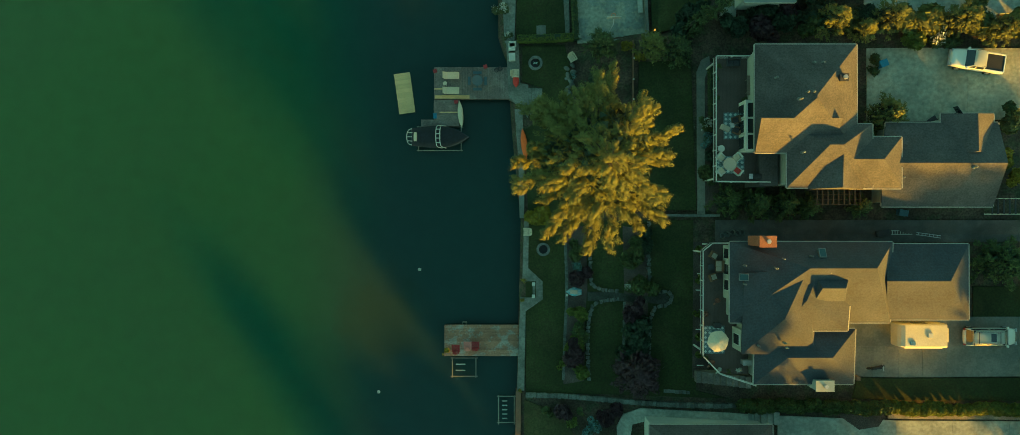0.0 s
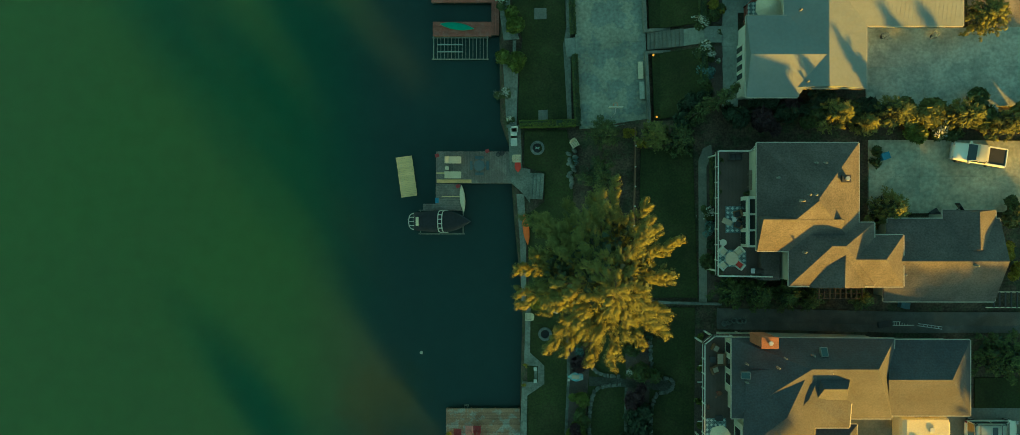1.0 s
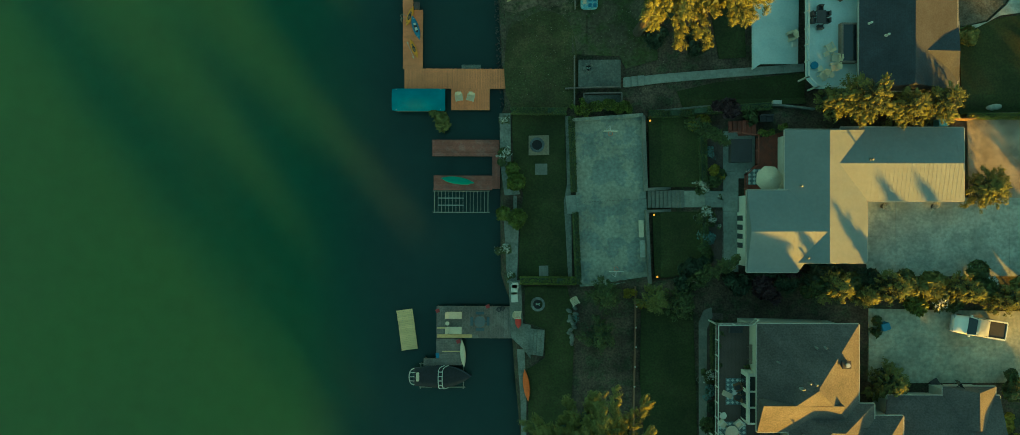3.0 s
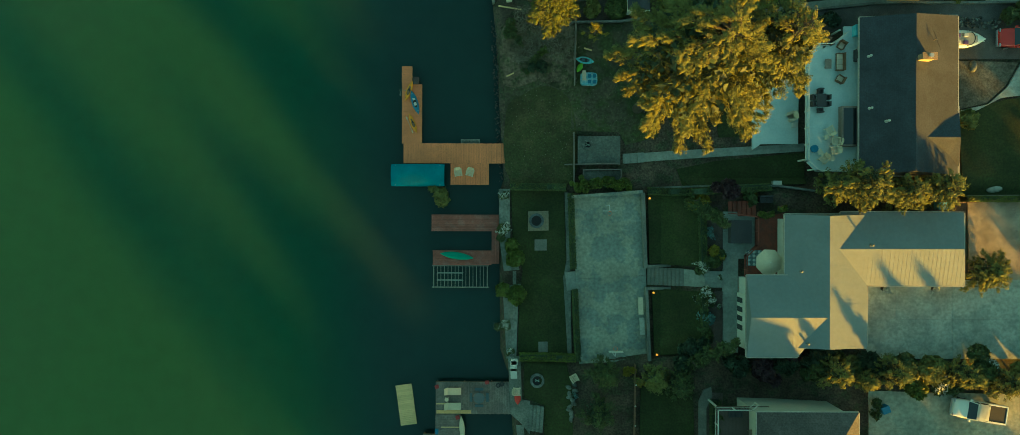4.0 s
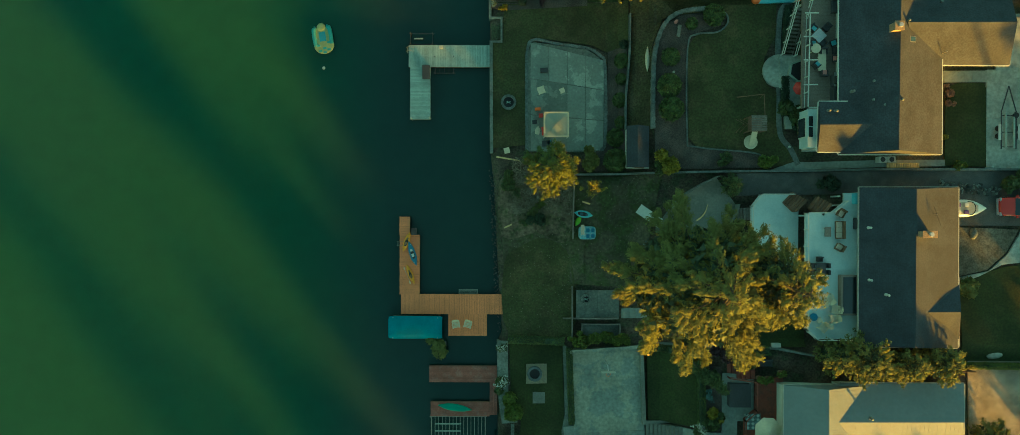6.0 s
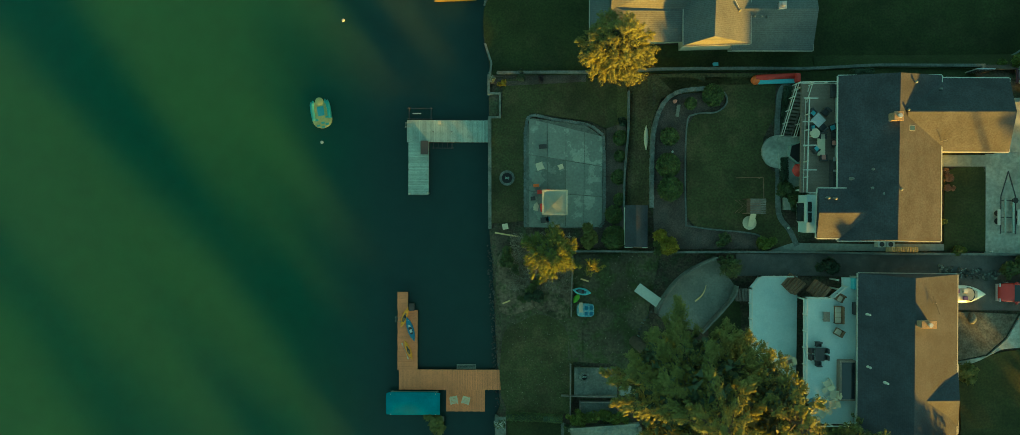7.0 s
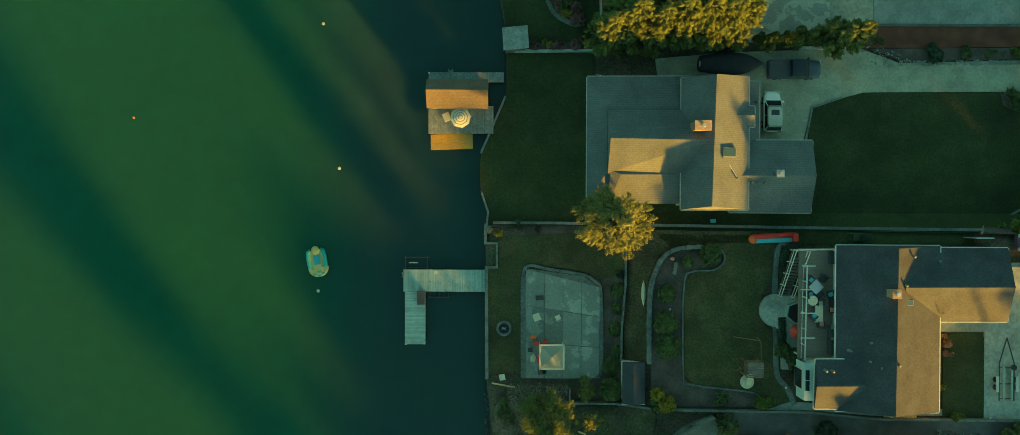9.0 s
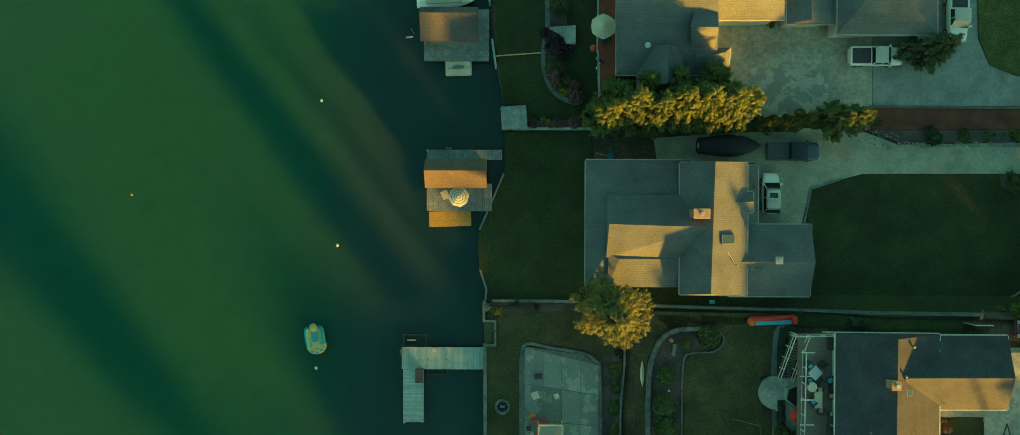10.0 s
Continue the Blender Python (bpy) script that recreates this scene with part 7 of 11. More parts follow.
lift(-1.3, 0.5, -23.2, -20.2, "old boat lift with many cross bars", 0, 5)
lift(-9.0, -2.85, 28.1, 30.55, "aluminium boat lift with a slatted cradle", 14, 2)
lift(-11.5, -9.0, 73.1, 74.3, "small submerged watercraft lift", 0, 1, CHARCOAL)
lift(-8.7, -6.6, 69.8, 71.6, "small dark watercraft lift beside the dock", 3, 1, CHARCOAL)


def canopy_lift(x0, x1, y0, y1, label):
    """A boat lift under an arched canvas cover."""
    t = lift(x0 + 0.5, x1 - 0.5, y0 + 0.15, y1 - 0.15, label, 0, 2)
    bm = bmesh.new()
    rows = []
    for i in range(13):
        u = i / 12
        x = x0 + (x1 - x0) * u
        end = min(1, min(u, 1 - u) * 9 + 0.25)
        row = []
        for k in range(9):
            v = k / 8 * 2 - 1
            sag = 0.03 * math.sin(i * 1.7)
            row.append(bm.verts.new((x, (y0 + y1) / 2 + v * (y1 - y0) / 2 * (0.93 + 0.07 * end), 1.5 + (0.5 + sag) * end * (1 - abs(v) ** 2.2) - (0.25 if abs(v) == 1 else 0))))
        rows.append(row)
    for a, b in zip(rows, rows[1:]):
        for k in range(8):
            bm.faces.new((a[k], a[k + 1], b[k + 1], b[k]))
    bmesh.ops.solidify(bm, geom=bm.faces[:], thickness=0.03)
    part("canopy", bm, TEAL_CANVAS, t, "teal canvas canopy", True, world_space=True)
    for x in (x0 + 0.5, x1 - 0.5):
        for y in (y0 + 0.15, y1 - 0.15):
            bm = bmesh.new()
            tube(bm, [(x, y, -1), (x, y, 1.6)], 0.05, 6)
            part("post", bm, ALU, t, world_space=True)
    return t


canopy_lift(-13.75, -7.7, 39.6, 42.15, "boat lift under an arched teal canvas canopy")


def hull(bm, L, W, H, nose=2.2, stern=0.75, sections=14, z=0.0, rim=1.0):
    """A boat's closed hull along x, bow towards +x."""
    rows = []
    for i in range(sections + 1):
        u = i / sections
        x = -L / 2 + L * u
        w = W / 2 * min(1, stern + (1 - stern) * min(1, u * 2.5)) * (1 - max(0, (u - 0.45) / 0.55) ** nose)
        w = max(w, 0.02)
        rows.append([bm.verts.new((x, w * a, z + H * b)) for a, b in ((0, 0), (0.7, 0.12), (1, 0.6), (1, rim), (0.45, rim + 0.06), (0, rim + 0.1), (-0.45, rim + 0.06), (-1, rim), (-1, 0.6), (-0.7, 0.12))])
    for a, b in zip(rows, rows[1:]):
        for k in range(10):
            bm.faces.new((a[k], a[(k + 1) % 10], b[(k + 1) % 10], b[k]))
    bm.faces.new(rows[0]); bm.faces.new(rows[-1][::-1])


# covered wakeboard boat on its lift
wb = thing("motorboat", -7.94, 9.43, 0.25, 0, "motorboat under a black canvas cover with a white tower", "boat")
bm = bmesh.new(); hull(bm, 6.6, 2.45, 1.0, 2.4, 0.8)
part("hull", bm, CAR_DARK, wb, "", True)
bm = bmesh.new(); hull(bm, 6.3, 2.5, 0.25, 2.2, 0.8, z=0.95)
part("cover", bm, COVER, wb, "black canvas cover", True)
for k, x in enumerate((-0.25, 0.2)):
    bm = bmesh.new()
    tube(bm, smooth_line([(x + 0.5, -1.25, 1.0), (x, -1.1, 2.0), (x - 0.1, 0, 2.25), (x, 1.1, 2.0), (x + 0.5, 1.25, 1.0)], 4), 0.05, 6)
    part("tower", bm, WHITE, wb, "white tower bar")
for y in (-0.75, -0.25, 0.25, 0.75):
    bm = bmesh.new(); tube(bm, [(-0.32, y, 2.1), (0.15, y, 2.12)], 0.05, 6)
    part("tower_rung", bm, WHITE, wb)
bm = bmesh.new(); tube(bm, smooth_line([(-2.7, -0.95, 1.1), (-3.5, -0.8, 1.2), (-3.75, 0, 1.25), (-3.5, 0.8, 1.2), (-2.7, 0.95, 1.1)], 4), 0.05, 6)
part("stern_rail", bm, WHITE, wb)
for y in (-0.5, 0, 0.5):
    bm = bmesh.new(); tube(bm, [(-2.75, y, 1.15), (-3.68, y * 0.9, 1.24)], 0.04, 5)
    part("stern_rail", bm, WHITE, wb)
part("engine_cover", boxed(-2.95, -2.6, -0.5, 0.5, 1.1, 1.4, None, 0.1), CREAM, wb, "cream stern pad")
lift(-10.5, -5.6, 8.0, 10.7, "boat lift cradle under a covered boat", 0, 0)

# open runabout parked beside house D
rb = thing("motorboat", 46.57, 54.44, None, 0, "white open runabout with purple seats on a trailer", "boat")
bm = bmesh.new(); hull(bm, 5.6, 2.2, 1.0, 2.3, 0.9, z=0.6); part("hull", bm, CAR_WHITE, rb, "", True)
bm = bmesh.new(); prism(bm, [(-2.3, -0.75), (0.9, -0.75), (1.7, -0.4), (1.7, 0.4), (0.9, 0.75), (-2.3, 0.75)], 1.5, 1.72)
part("cockpit_floor", bm, CUSHION, rb, "beige cockpit floor")
for x, y, m in ((-1.9, -0.45, PURPLE), (-1.9, 0.45, PURPLE), (-0.9, -0.45, WHITE), (-0.9, 0.4, PURPLE), (0.1, -0.5, PURPLE), (0.1, 0.45, WHITE)):
    part("seat", boxed(x - 0.28, x + 0.28, y - 0.26, y + 0.26, 1.7, 1.95, None, 0.08), m, rb)
bm = bmesh.new(); tube(bm, smooth_line([(0.3, -0.85, 1.75), (0.9, -0.7, 1.95), (1.15, 0, 2.05), (0.9, 0.7, 1.95), (0.3, 0.85, 1.75)], 4), 0.05, 6)
part("windscreen", bm, GLASS_DARK, rb, "dark windscreen")
bm = bmesh.new(); tube(bm, [(-2.4, 0, 0.5), (3.4, 0, 0.5)], 0.06, 6); part("trailer_beam", bm, STEEL, rb)
for y in (-0.9, 0.9):
    bm = bmesh.new(); lathe(bm, [(0.3, -0.1), (0.33, 0), (0.3, 0.1)], 14); bmesh.ops.transform(bm, matrix=pose(-0.8, y, 0.33, 90), verts=bm.verts)
    part("wheel", bm, BLACK, rb)

rb.matrix_basis = pose(45.9, 54.44, ground_z(45.9, 54.44)) @ Matrix.Scale(0.8, 4)

# black-covered boat in the yard of house F
cb = thing("motorboat", 23.67, 95.27, None, 0, "boat under a black cover parked by the conifers", "boat")
bm = bmesh.new(); hull(bm, 6.6, 2.3, 1.3, 2.6, 0.7, z=0.5); part("cover", bm, COVER, cb, "black canvas cover", True)
bm = bmesh.new(); lathe(bm, [(0.45, 1.4), (0.42, 1.75), (0.2, 1.85)], 12, -3.0, 0, 0.8, 1.4); part("windscreen", bm, WHITE, cb, "white rolled windscreen cover")
bm = bmesh.new(); tube(bm, [(-2.8, 0, 0.45), (4.0, 0, 0.45)], 0.06, 6); part("trailer_beam", bm, STEEL, cb)
for y in (-0.9, 0.9):
    bm = bmesh.new(); lathe(bm, [(0.3, -0.1), (0.33, 0), (0.3, 0.1)], 14); bmesh.ops.transform(bm, matrix=pose(-0.8, y, 0.33, 90), verts=bm.verts)
    part("wheel", bm, BLACK, cb)

# white boat by the northern boathouse, only its stern in view
nb = thing("motorboat", -6.47, 112.38, 0.1, 3, "white motorboat moored behind the boathouse", "boat")
bm = bmesh.new(); hull(bm, 7.2, 2.6, 1.1, 2.4, 0.85); part("hull", bm, CAR_WHITE, nb, "", True)
part("deck_pad", boxed(-2.6, 1.5, -0.85, 0.85, 1.05, 1.28, None, 0.08), CUSHION, nb, "beige deck pad")


def jet_boat(x, y, rz, label):
    t = thing("watercraft", x, y, 0.0, rz, label, "watercraft")
    part("float", boxed(-1.5, 1.5, -0.95, 0.95, 0.0, 0.4, None, 0.19), CREAM, t, "white moulded float")
    for yy in (-0.5, 0.5):
        part("rib", boxed(-1.3, 1.4, yy - 0.35, yy + 0.35, 0.35, 0.5, None, 0.1), CREAM, t)
    bm = bmesh.new(); hull(bm, 1.3, 0.32, 0.2, 2.0, 0.7, z=0.45); part("seat", bm, STRIPE, t, "grey seat")


jet_boat(-5.40, 104.57, 2, "white moulded watercraft float by the dock")

# inflatable lounge on the water
inf = thing("inflatable_raft", -21.58, 73.74, 0.0, 10, "pale yellow and turquoise inflatable raft anchored on the lake", "inflatable raft")
bm = bmesh.new()
lathe(bm, [(0.9, 0.0), (1.0, 0.08), (0.98, 0.2), (0.8, 0.26), (0.1, 0.27)], 28, 0, -0.75, 1.15, 1.0); part("base", bm, RAFT_YELLOW, inf, "pale yellow rounded end", True)
part("floor", boxed(-1.02, 1.02, -1.0, 1.3, 0.02, 0.22, None, 0.1), RAFT_YELLOW, inf, "pale yellow floor")
for x in (-0.86, 0.86):
    bm = bmesh.new(); tube(bm, smooth_line([(x * 1.04, -0.75, 0.2), (x * 1.1, 0.3, 0.2), (x, 1.15, 0.2), (x * 0.72, 1.3, 0.2)], 4), 0.24, 8); part("side_tube", bm, RAFT_TEAL, inf, "turquoise inflated side", True)
part("mat", boxed(-0.38, 0.38, -0.35, 0.75, 0.2, 0.27, None, 0.04), RAFT_BLUE, inf, "blue centre mat")
bm = bmesh.new(); lathe(bm, [(0.42, 0.05), (0.5, 0.18), (0.4, 0.3), (0.1, 0.32)], 16, 0, 1.3); part("headrest", bm, RAFT_YELLOW, inf, "pale headrest", True)
for x, y in ((-0.62, -0.75), (0.62, -0.55), (0.05, -1.15), (-0.5, -1.4), (0.5, -1.35), (0.0, -1.62)):
    part("cup_pad", boxed(x - 0.2, x + 0.2, y - 0.12, y + 0.12, 0.2, 0.31, None, 0.04), RAFT_TEAL, inf)


def buoy(x, y, label="white mooring buoy floating on the lake"):
    t = thing("buoy", x, y, 0.0, 0, label, "buoy", "mooring buoys")
    bm = bmesh.new(); lathe(bm, [(0.05, -0.2), (0.15, -0.08), (0.19, 0.06), (0.15, 0.16), (0.05, 0.22)], 12); part("float", bm, BUOY_WHITE, t, "", True)
    bm = bmesh.new(); tube(bm, [(0, 0, 0.2), (0, 0, 0.3)], 0.03, 6); part("eye", bm, STEEL, t)


for p in ((-10.40, -5.68), (-15.11, -19.74), (-19.14, 84.38), (-21.51, 70.41), (-20.99, 100.82)):
    buoy(*p)
ob = thing("buoy", -42.53, 90.05, 0.0, 0, "small orange marker buoy far out on the lake", "buoy", "mooring buoys")
bm = bmesh.new(); lathe(bm, [(0.05, -0.2), (0.13, -0.05), (0.15, 0.08), (0.06, 0.16)], 12); part("float", bm, BUOY_RED, ob, "", True)


def kayak(x, y, z, rz, L, W, mat, label, seat=True, trim=None, paddle=False):
    k = thing("kayak", x, y, z, rz, label, "kayak")
    bm = bmesh.new()
    rows = []
    for i in range(15):
        u = i / 14 * 2 - 1
        w = max(0.015, W / 2 * (1 - abs(u) ** 2.4))
        rows.append([bm.verts.new((u * L / 2, w * a, 0.3 * b + 0.06 * u * u)) for a, b in ((0, 0), (0.8, 0.25), (1, 0.7), (0.6, 0.95), (0, 1.05), (-0.6, 0.95), (-1, 0.7), (-0.8, 0.25))])
    for a, b in zip(rows, rows[1:]):
        for j in range(8):
            bm.faces.new((a[j], a[(j + 1) % 8], b[(j + 1) % 8], b[j]))
    bm.faces.new(rows[0]); bm.faces.new(rows[-1][::-1])
    part("hull", bm, mat, k, "", True)
    if seat:
        bm = bmesh.new(); lathe(bm, [(W * 0.27, 0.3), (W * 0.29, 0.345), (W * 0.24, 0.35)], 18, -0.1, 0, 2.4, 1.0); part("cockpit", bm, BLACK, k, "dark cockpit rim")
        part("seat", boxed(-0.38, -0.02, -W * 0.2, W * 0.2, 0.34, 0.39, None, 0.03), trim or WOOD_BROWN, k, "moulded seat")
        part("foot_rest", boxed(0.25, 0.5, -W * 0.17, W * 0.17, 0.34, 0.375, None, 0.02), trim or WOOD_BROWN, k)
        for x in (-0.36 * L, 0.36 * L):
            bm = bmesh.new(); tube(bm, [(x, -W * 0.2, 0.32), (x, W * 0.2, 0.32)], 0.018, 5); part("deck_line", bm, trim or CHARCOAL, k)
    if paddle:
        bm = bmesh.new(); tube(bm, [(-0.8, W * 0.75, 0.05), (0.8, W * 0.8, 0.05)], 0.02, 5); part("paddle", bm, WHITE, k, "white paddle shaft")
        for x in (-0.85, 0.85):
            part("paddle_blade", boxed(x - 0.15, x + 0.15, W * 0.78 - 0.07, W * 0.78 + 0.07, 0.03, 0.07, None, 0.02), CREAM, k)
    return k


kayak(-11.84, 50.54, 0.62, 70, 2.4, 0.62, YELLOW, "yellow kayak lying on the dock")
kayak(-11.16, 49.21, 0.62, 108, 2.9, 0.75, BLUE, "blue kayak with pale fittings lying on the dock", True, WHITE)
kayak(-11.38, 46.84, 0.62, 112, 2.4, 0.55, YELLOW, "yellow kayak and a paddle lying on the dock", True, None, True)
kayak(-6.30, 31.72, 0.62, -8, 3.9, 0.85, GREEN, "green canoe upturned on the red dock", False)
kayak(1.60, 8.57, 1.42, 97, 3.6, 0.72, ORANGE, "orange kayak on the seawall", False)
kayak(8.07, 53.74, None, -10, 2.1, 0.8, SKYBLUE, "light blue kayak on the dry grass", True, DULL_BLUE)
kayak(7.49, 52.95, None, 60, 1.2, 0.6, LIME, "small lime green toy boat on the grass", False)
kayak(-5.61, 12.03, 1.02, 95, 3.1, 0.62, CREAM, "cream surfboard leaning on the dock edge", False)
kayak(14.86, 70.71, None, 90, 2.7, 0.5, CREAM, "cream paddle board beside the wall", False)
pb = thing("pedal_boat", 8.51, 51.65, None, 0, "light blue pedal boat with four seats on the grass", "pedal boat")
bm = bmesh.new()
prism(bm, [(math.copysign(0.98 * abs(math.cos(a)) ** 0.45, math.cos(a)), math.copysign(0.74 * abs(math.sin(a)) ** 0.45, math.sin(a))) for a in [2 * math.pi * (k + 0.5) / 28 for k in range(28)]], 0.0, 0.4, 0.93)
part("hull", bm, PALE_BLUE, pb)
for x in (0.05, 0.6):
    for y in (-0.35, 0.3):
        part("seat", boxed(x - 0.19, x + 0.19, y - 0.21, y + 0.21, 0.38, 0.43, None, 0.08), BLUE, pb, "darker seat well")
part("canopy_pad", boxed(-0.75, -0.35, -0.2, 0.9, 0.38, 0.55, None, 0.06), CUSHION, pb, "tan folded canopy")


# ---- vehicles ----
def wheel_set(car, xs, half, r=0.36):
    for x in xs:
        for s in (-1, 1):
            bm = bmesh.new()
            lathe(bm, [(r * 0.7, -0.12), (r, -0.1), (r, 0.1), (r * 0.7, 0.12)], 16)
            bmesh.ops.transform(bm, matrix=pose(x, s * half, r, 90), verts=bm.verts)
            w = part("wheel", bm, BLACK, car, "black tyre")
            bm = bmesh.new()
            lathe(bm, [(r * 0.6, -0.13), (r * 0.62, 0.13)], 12)
            bmesh.ops.transform(bm, matrix=pose(x, s * half, r, 90), verts=bm.verts)
            part("rim", bm, STEEL, w, "alloy rim")


def body_shell(bm, stations, half, tuck=0.12):
    """A car body from stations along x: (x, low z, belt z, width share)."""
    rows = []
    for x, lo, hi, w in stations:
        h = half * w
        rows.append([bm.verts.new(p) for p in ((x, -h + tuck, lo), (x, -h, lo + 0.15), (x, -h, hi - 0.12), (x, -h + 0.12, hi), (x, h - 0.12, hi), (x, h, hi - 0.12), (x, h, lo + 0.15), (x, h - tuck, lo))])
    for a, b in zip(rows, rows[1:]):
        for k in range(8):
            bm.faces.new((a[k], a[(k + 1) % 8], b[(k + 1) % 8], b[k]))
    bm.faces.new(rows[0]); bm.faces.new(rows[-1][::-1])


def rounded(ob, levels=2):
    """Softens a coarse shell into a pressed-metal form."""
    m = ob.modifiers.new("round", "SUBSURF")
    m.levels = m.render_levels = levels
    return ob


def cabin(car, x0, x1, z0, z1, half, mat, slope=(0.65, 0.45), sunroof=False):
    """Glasshouse and roof: x1 is the windscreen's foot, x0 the rear window's."""
    bm = bmesh.new()
    lo = [bm.verts.new(p) for p in ((x0, -half, z0), (x1, -half, z0), (x1, half, z0), (x0, half, z0))]
    hh = half * 0.87
    hi = [bm.verts.new(p) for p in ((x0 + slope[1], -hh, z1), (x1 - slope[0], -hh, z1), (x1 - slope[0], hh, z1), (x0 + slope[1], hh, z1))]
    bm.faces.new(hi); bm.faces.new(lo[::-1])
    for k in range(4):
        bm.faces.new((lo[k], lo[(k + 1) % 4], hi[(k + 1) % 4], hi[k]))
    part("glasshouse", bm, GLASS_DARK, car, "dark tinted windows")
    bm = bmesh.new()
    a, b, w = x0 + slope[1] - 0.12, x1 - slope[0] + 0.14, hh + 0.07
    rows = [[bm.verts.new((x, y, z1 + 0.09 * (1 - (2 * (x - a) / (b - a) - 1) ** 4) * (1 - (y / w) ** 4) - 0.02)) for y in [w * t / 4 * (1 - 0.06 * abs(2 * (x - a) / (b - a) - 1) ** 6) for t in range(-4, 5)]] for x in [a + (b - a) * t / 8 for t in range(9)]]
    for p, q in zip(rows, rows[1:]):
        for t in range(8):
            bm.faces.new((p[t], q[t], q[t + 1], p[t + 1]))
    bmesh.ops.solidify(bm, geom=bm.faces[:], thickness=0.04)
    r = part("car_roof", bm, mat, car, "", True)
    for s in (-1, 1):
        bm = bmesh.new(); tube(bm, [(x1, s * half, z0), (x1 - slope[0], s * hh, z1)], 0.05, 5); part("pillar", bm, mat, car)
        bm = bmesh.new(); tube(bm, [(x0, s * half, z0), (x0 + slope[1], s * hh, z1)], 0.05, 5); part("pillar", bm, mat, car)
        bm = bmesh.new(); tube(bm, [((x0 + x1) / 2, s * half, z0), ((x0 + x1) / 2, s * hh, z1)], 0.04, 5); part("pillar", bm, mat, car)
        part("mirror", boxed(x1 - 0.25, x1 - 0.05, s * (half + 0.12) - 0.1, s * (half + 0.12) + 0.1, z0 + 0.02, z0 + 0.2, None, 0.03), mat, car)
    if sunroof:
        part("sunroof", boxed((x0 + x1) / 2 - 0.05, (x0 + x1) / 2 + 0.5, -0.42, 0.42, z1 + 0.03, z1 + 0.085, None, 0.01), GLASS_DARK, r, "dark sunroof")
    return r


def lamps(car, xf, xr, half, z):
    for s in (-1, 1):
        part("headlight", boxed(xf - 0.16, xf - 0.02, s * half * 0.78 - 0.18, s * half * 0.78 + 0.18, z, z + 0.18, None, 0.04), STEEL, car, "clear headlight")
        part("tail_light", boxed(xr - 0.01, xr + 0.06, s * half * 0.9 - 0.08, s * half * 0.9 + 0.08, z, z + 0.3), MAROON, car, "red tail light")


def pickup(x, y, rz, mat, label, L=5.7, bed=None, z=None):
    c = thing("pickup_truck", x, y, z, rz, label, "pickup truck", dz=0.1)
    f, r = L / 2, -L / 2
    bm = bmesh.new()
    body_shell(bm, [(r, 0.55, 1.28, 0.97), (r + 0.04, 0.5, 1.3, 0.99), (r + 0.15, 0.45, 1.3, 1), (-0.4, 0.4, 1.3, 1), (f - 1.65, 0.4, 1.3, 1), (f - 0.5, 0.42, 1.22, 0.97), (f - 0.1, 0.5, 1.1, 0.86), (f, 0.55, 0.95, 0.76)], 0.98)
    rounded(part("body", bm, mat, c, "", True))
    cabin(c, -0.55, f - 1.35, 1.26, 1.85, 0.92, mat, (0.7, 0.2))
    part("bed_well", boxed(r + 0.18, -0.68, -0.8, 0.8, 1.28, 1.315), bed or BLACK, c, "dark truck bed")
    for s in (-1, 1):
        part("bed_rail", boxed(r + 0.1, -0.6, s * 0.89 - 0.07, s * 0.89 + 0.07, 1.28, 1.37, None, 0.02), mat, c)
    part("tailgate", boxed(r + 0.04, r + 0.16, -0.85, 0.85, 0.9, 1.36, None, 0.02), mat, c)
    part("bumper", boxed(f - 0.15, f + 0.06, -0.85, 0.85, 0.5, 0.75, None, 0.05), STEEL, c, "steel bumper")
    wheel_set(c, (f - 1.05, r + 1.2), 0.88, 0.39)
    lamps(c, f, r, 0.95, 0.85)
    return c


def suv(x, y, rz, mat, label, L=4.6, rack=False, z=None, roof_mat=None):
    c = thing("car", x, y, z, rz, label, "car", dz=0.1)
    f, r = L / 2, -L / 2
    bm = bmesh.new()
    body_shell(bm, [(r, 0.5, 1.0, 0.9), (r + 0.25, 0.4, 1.1, 0.98), (0, 0.35, 1.1, 1), (f - 1.2, 0.35, 1.08, 1), (f - 0.4, 0.4, 0.98, 0.95), (f, 0.5, 0.8, 0.74)], 0.92)
    rounded(part("body", bm, mat, c, "", True))
    cabin(c, r + 0.12, f - 1.0, 1.06, 1.66, 0.86, mat, (0.75, 0.4), True)
    if rack:
        for s in (-1, 1):
            bm = bmesh.new(); tube(bm, [(r + 0.6, s * 0.62, 1.76), (f - 1.9, s * 0.62, 1.76)], 0.03, 5); part("roof_rail", bm, CHARCOAL, c)
        for xx in (r + 1.0, f - 2.3):
            bm = bmesh.new(); tube(bm, [(xx, -0.64, 1.78), (xx, 0.64, 1.78)], 0.03, 5); part("rack_bar", bm, CHARCOAL, c)
    part("bumper", boxed(f - 0.12, f + 0.04, -0.78, 0.78, 0.42, 0.62, None, 0.05), mat, c)
    wheel_set(c, (f - 0.9, r + 0.85), 0.83, 0.35)
    lamps(c, f, r, 0.88, 0.78)
    return c


pickup(48.00, 16.38, 171, CAR_WHITE, "white crew-cab pickup truck with an open dark bed", 5.4)
suv(49.89, -12.10, 0, CAR_WHITE, "white sport utility wagon with a roof rack", 5.5, True)
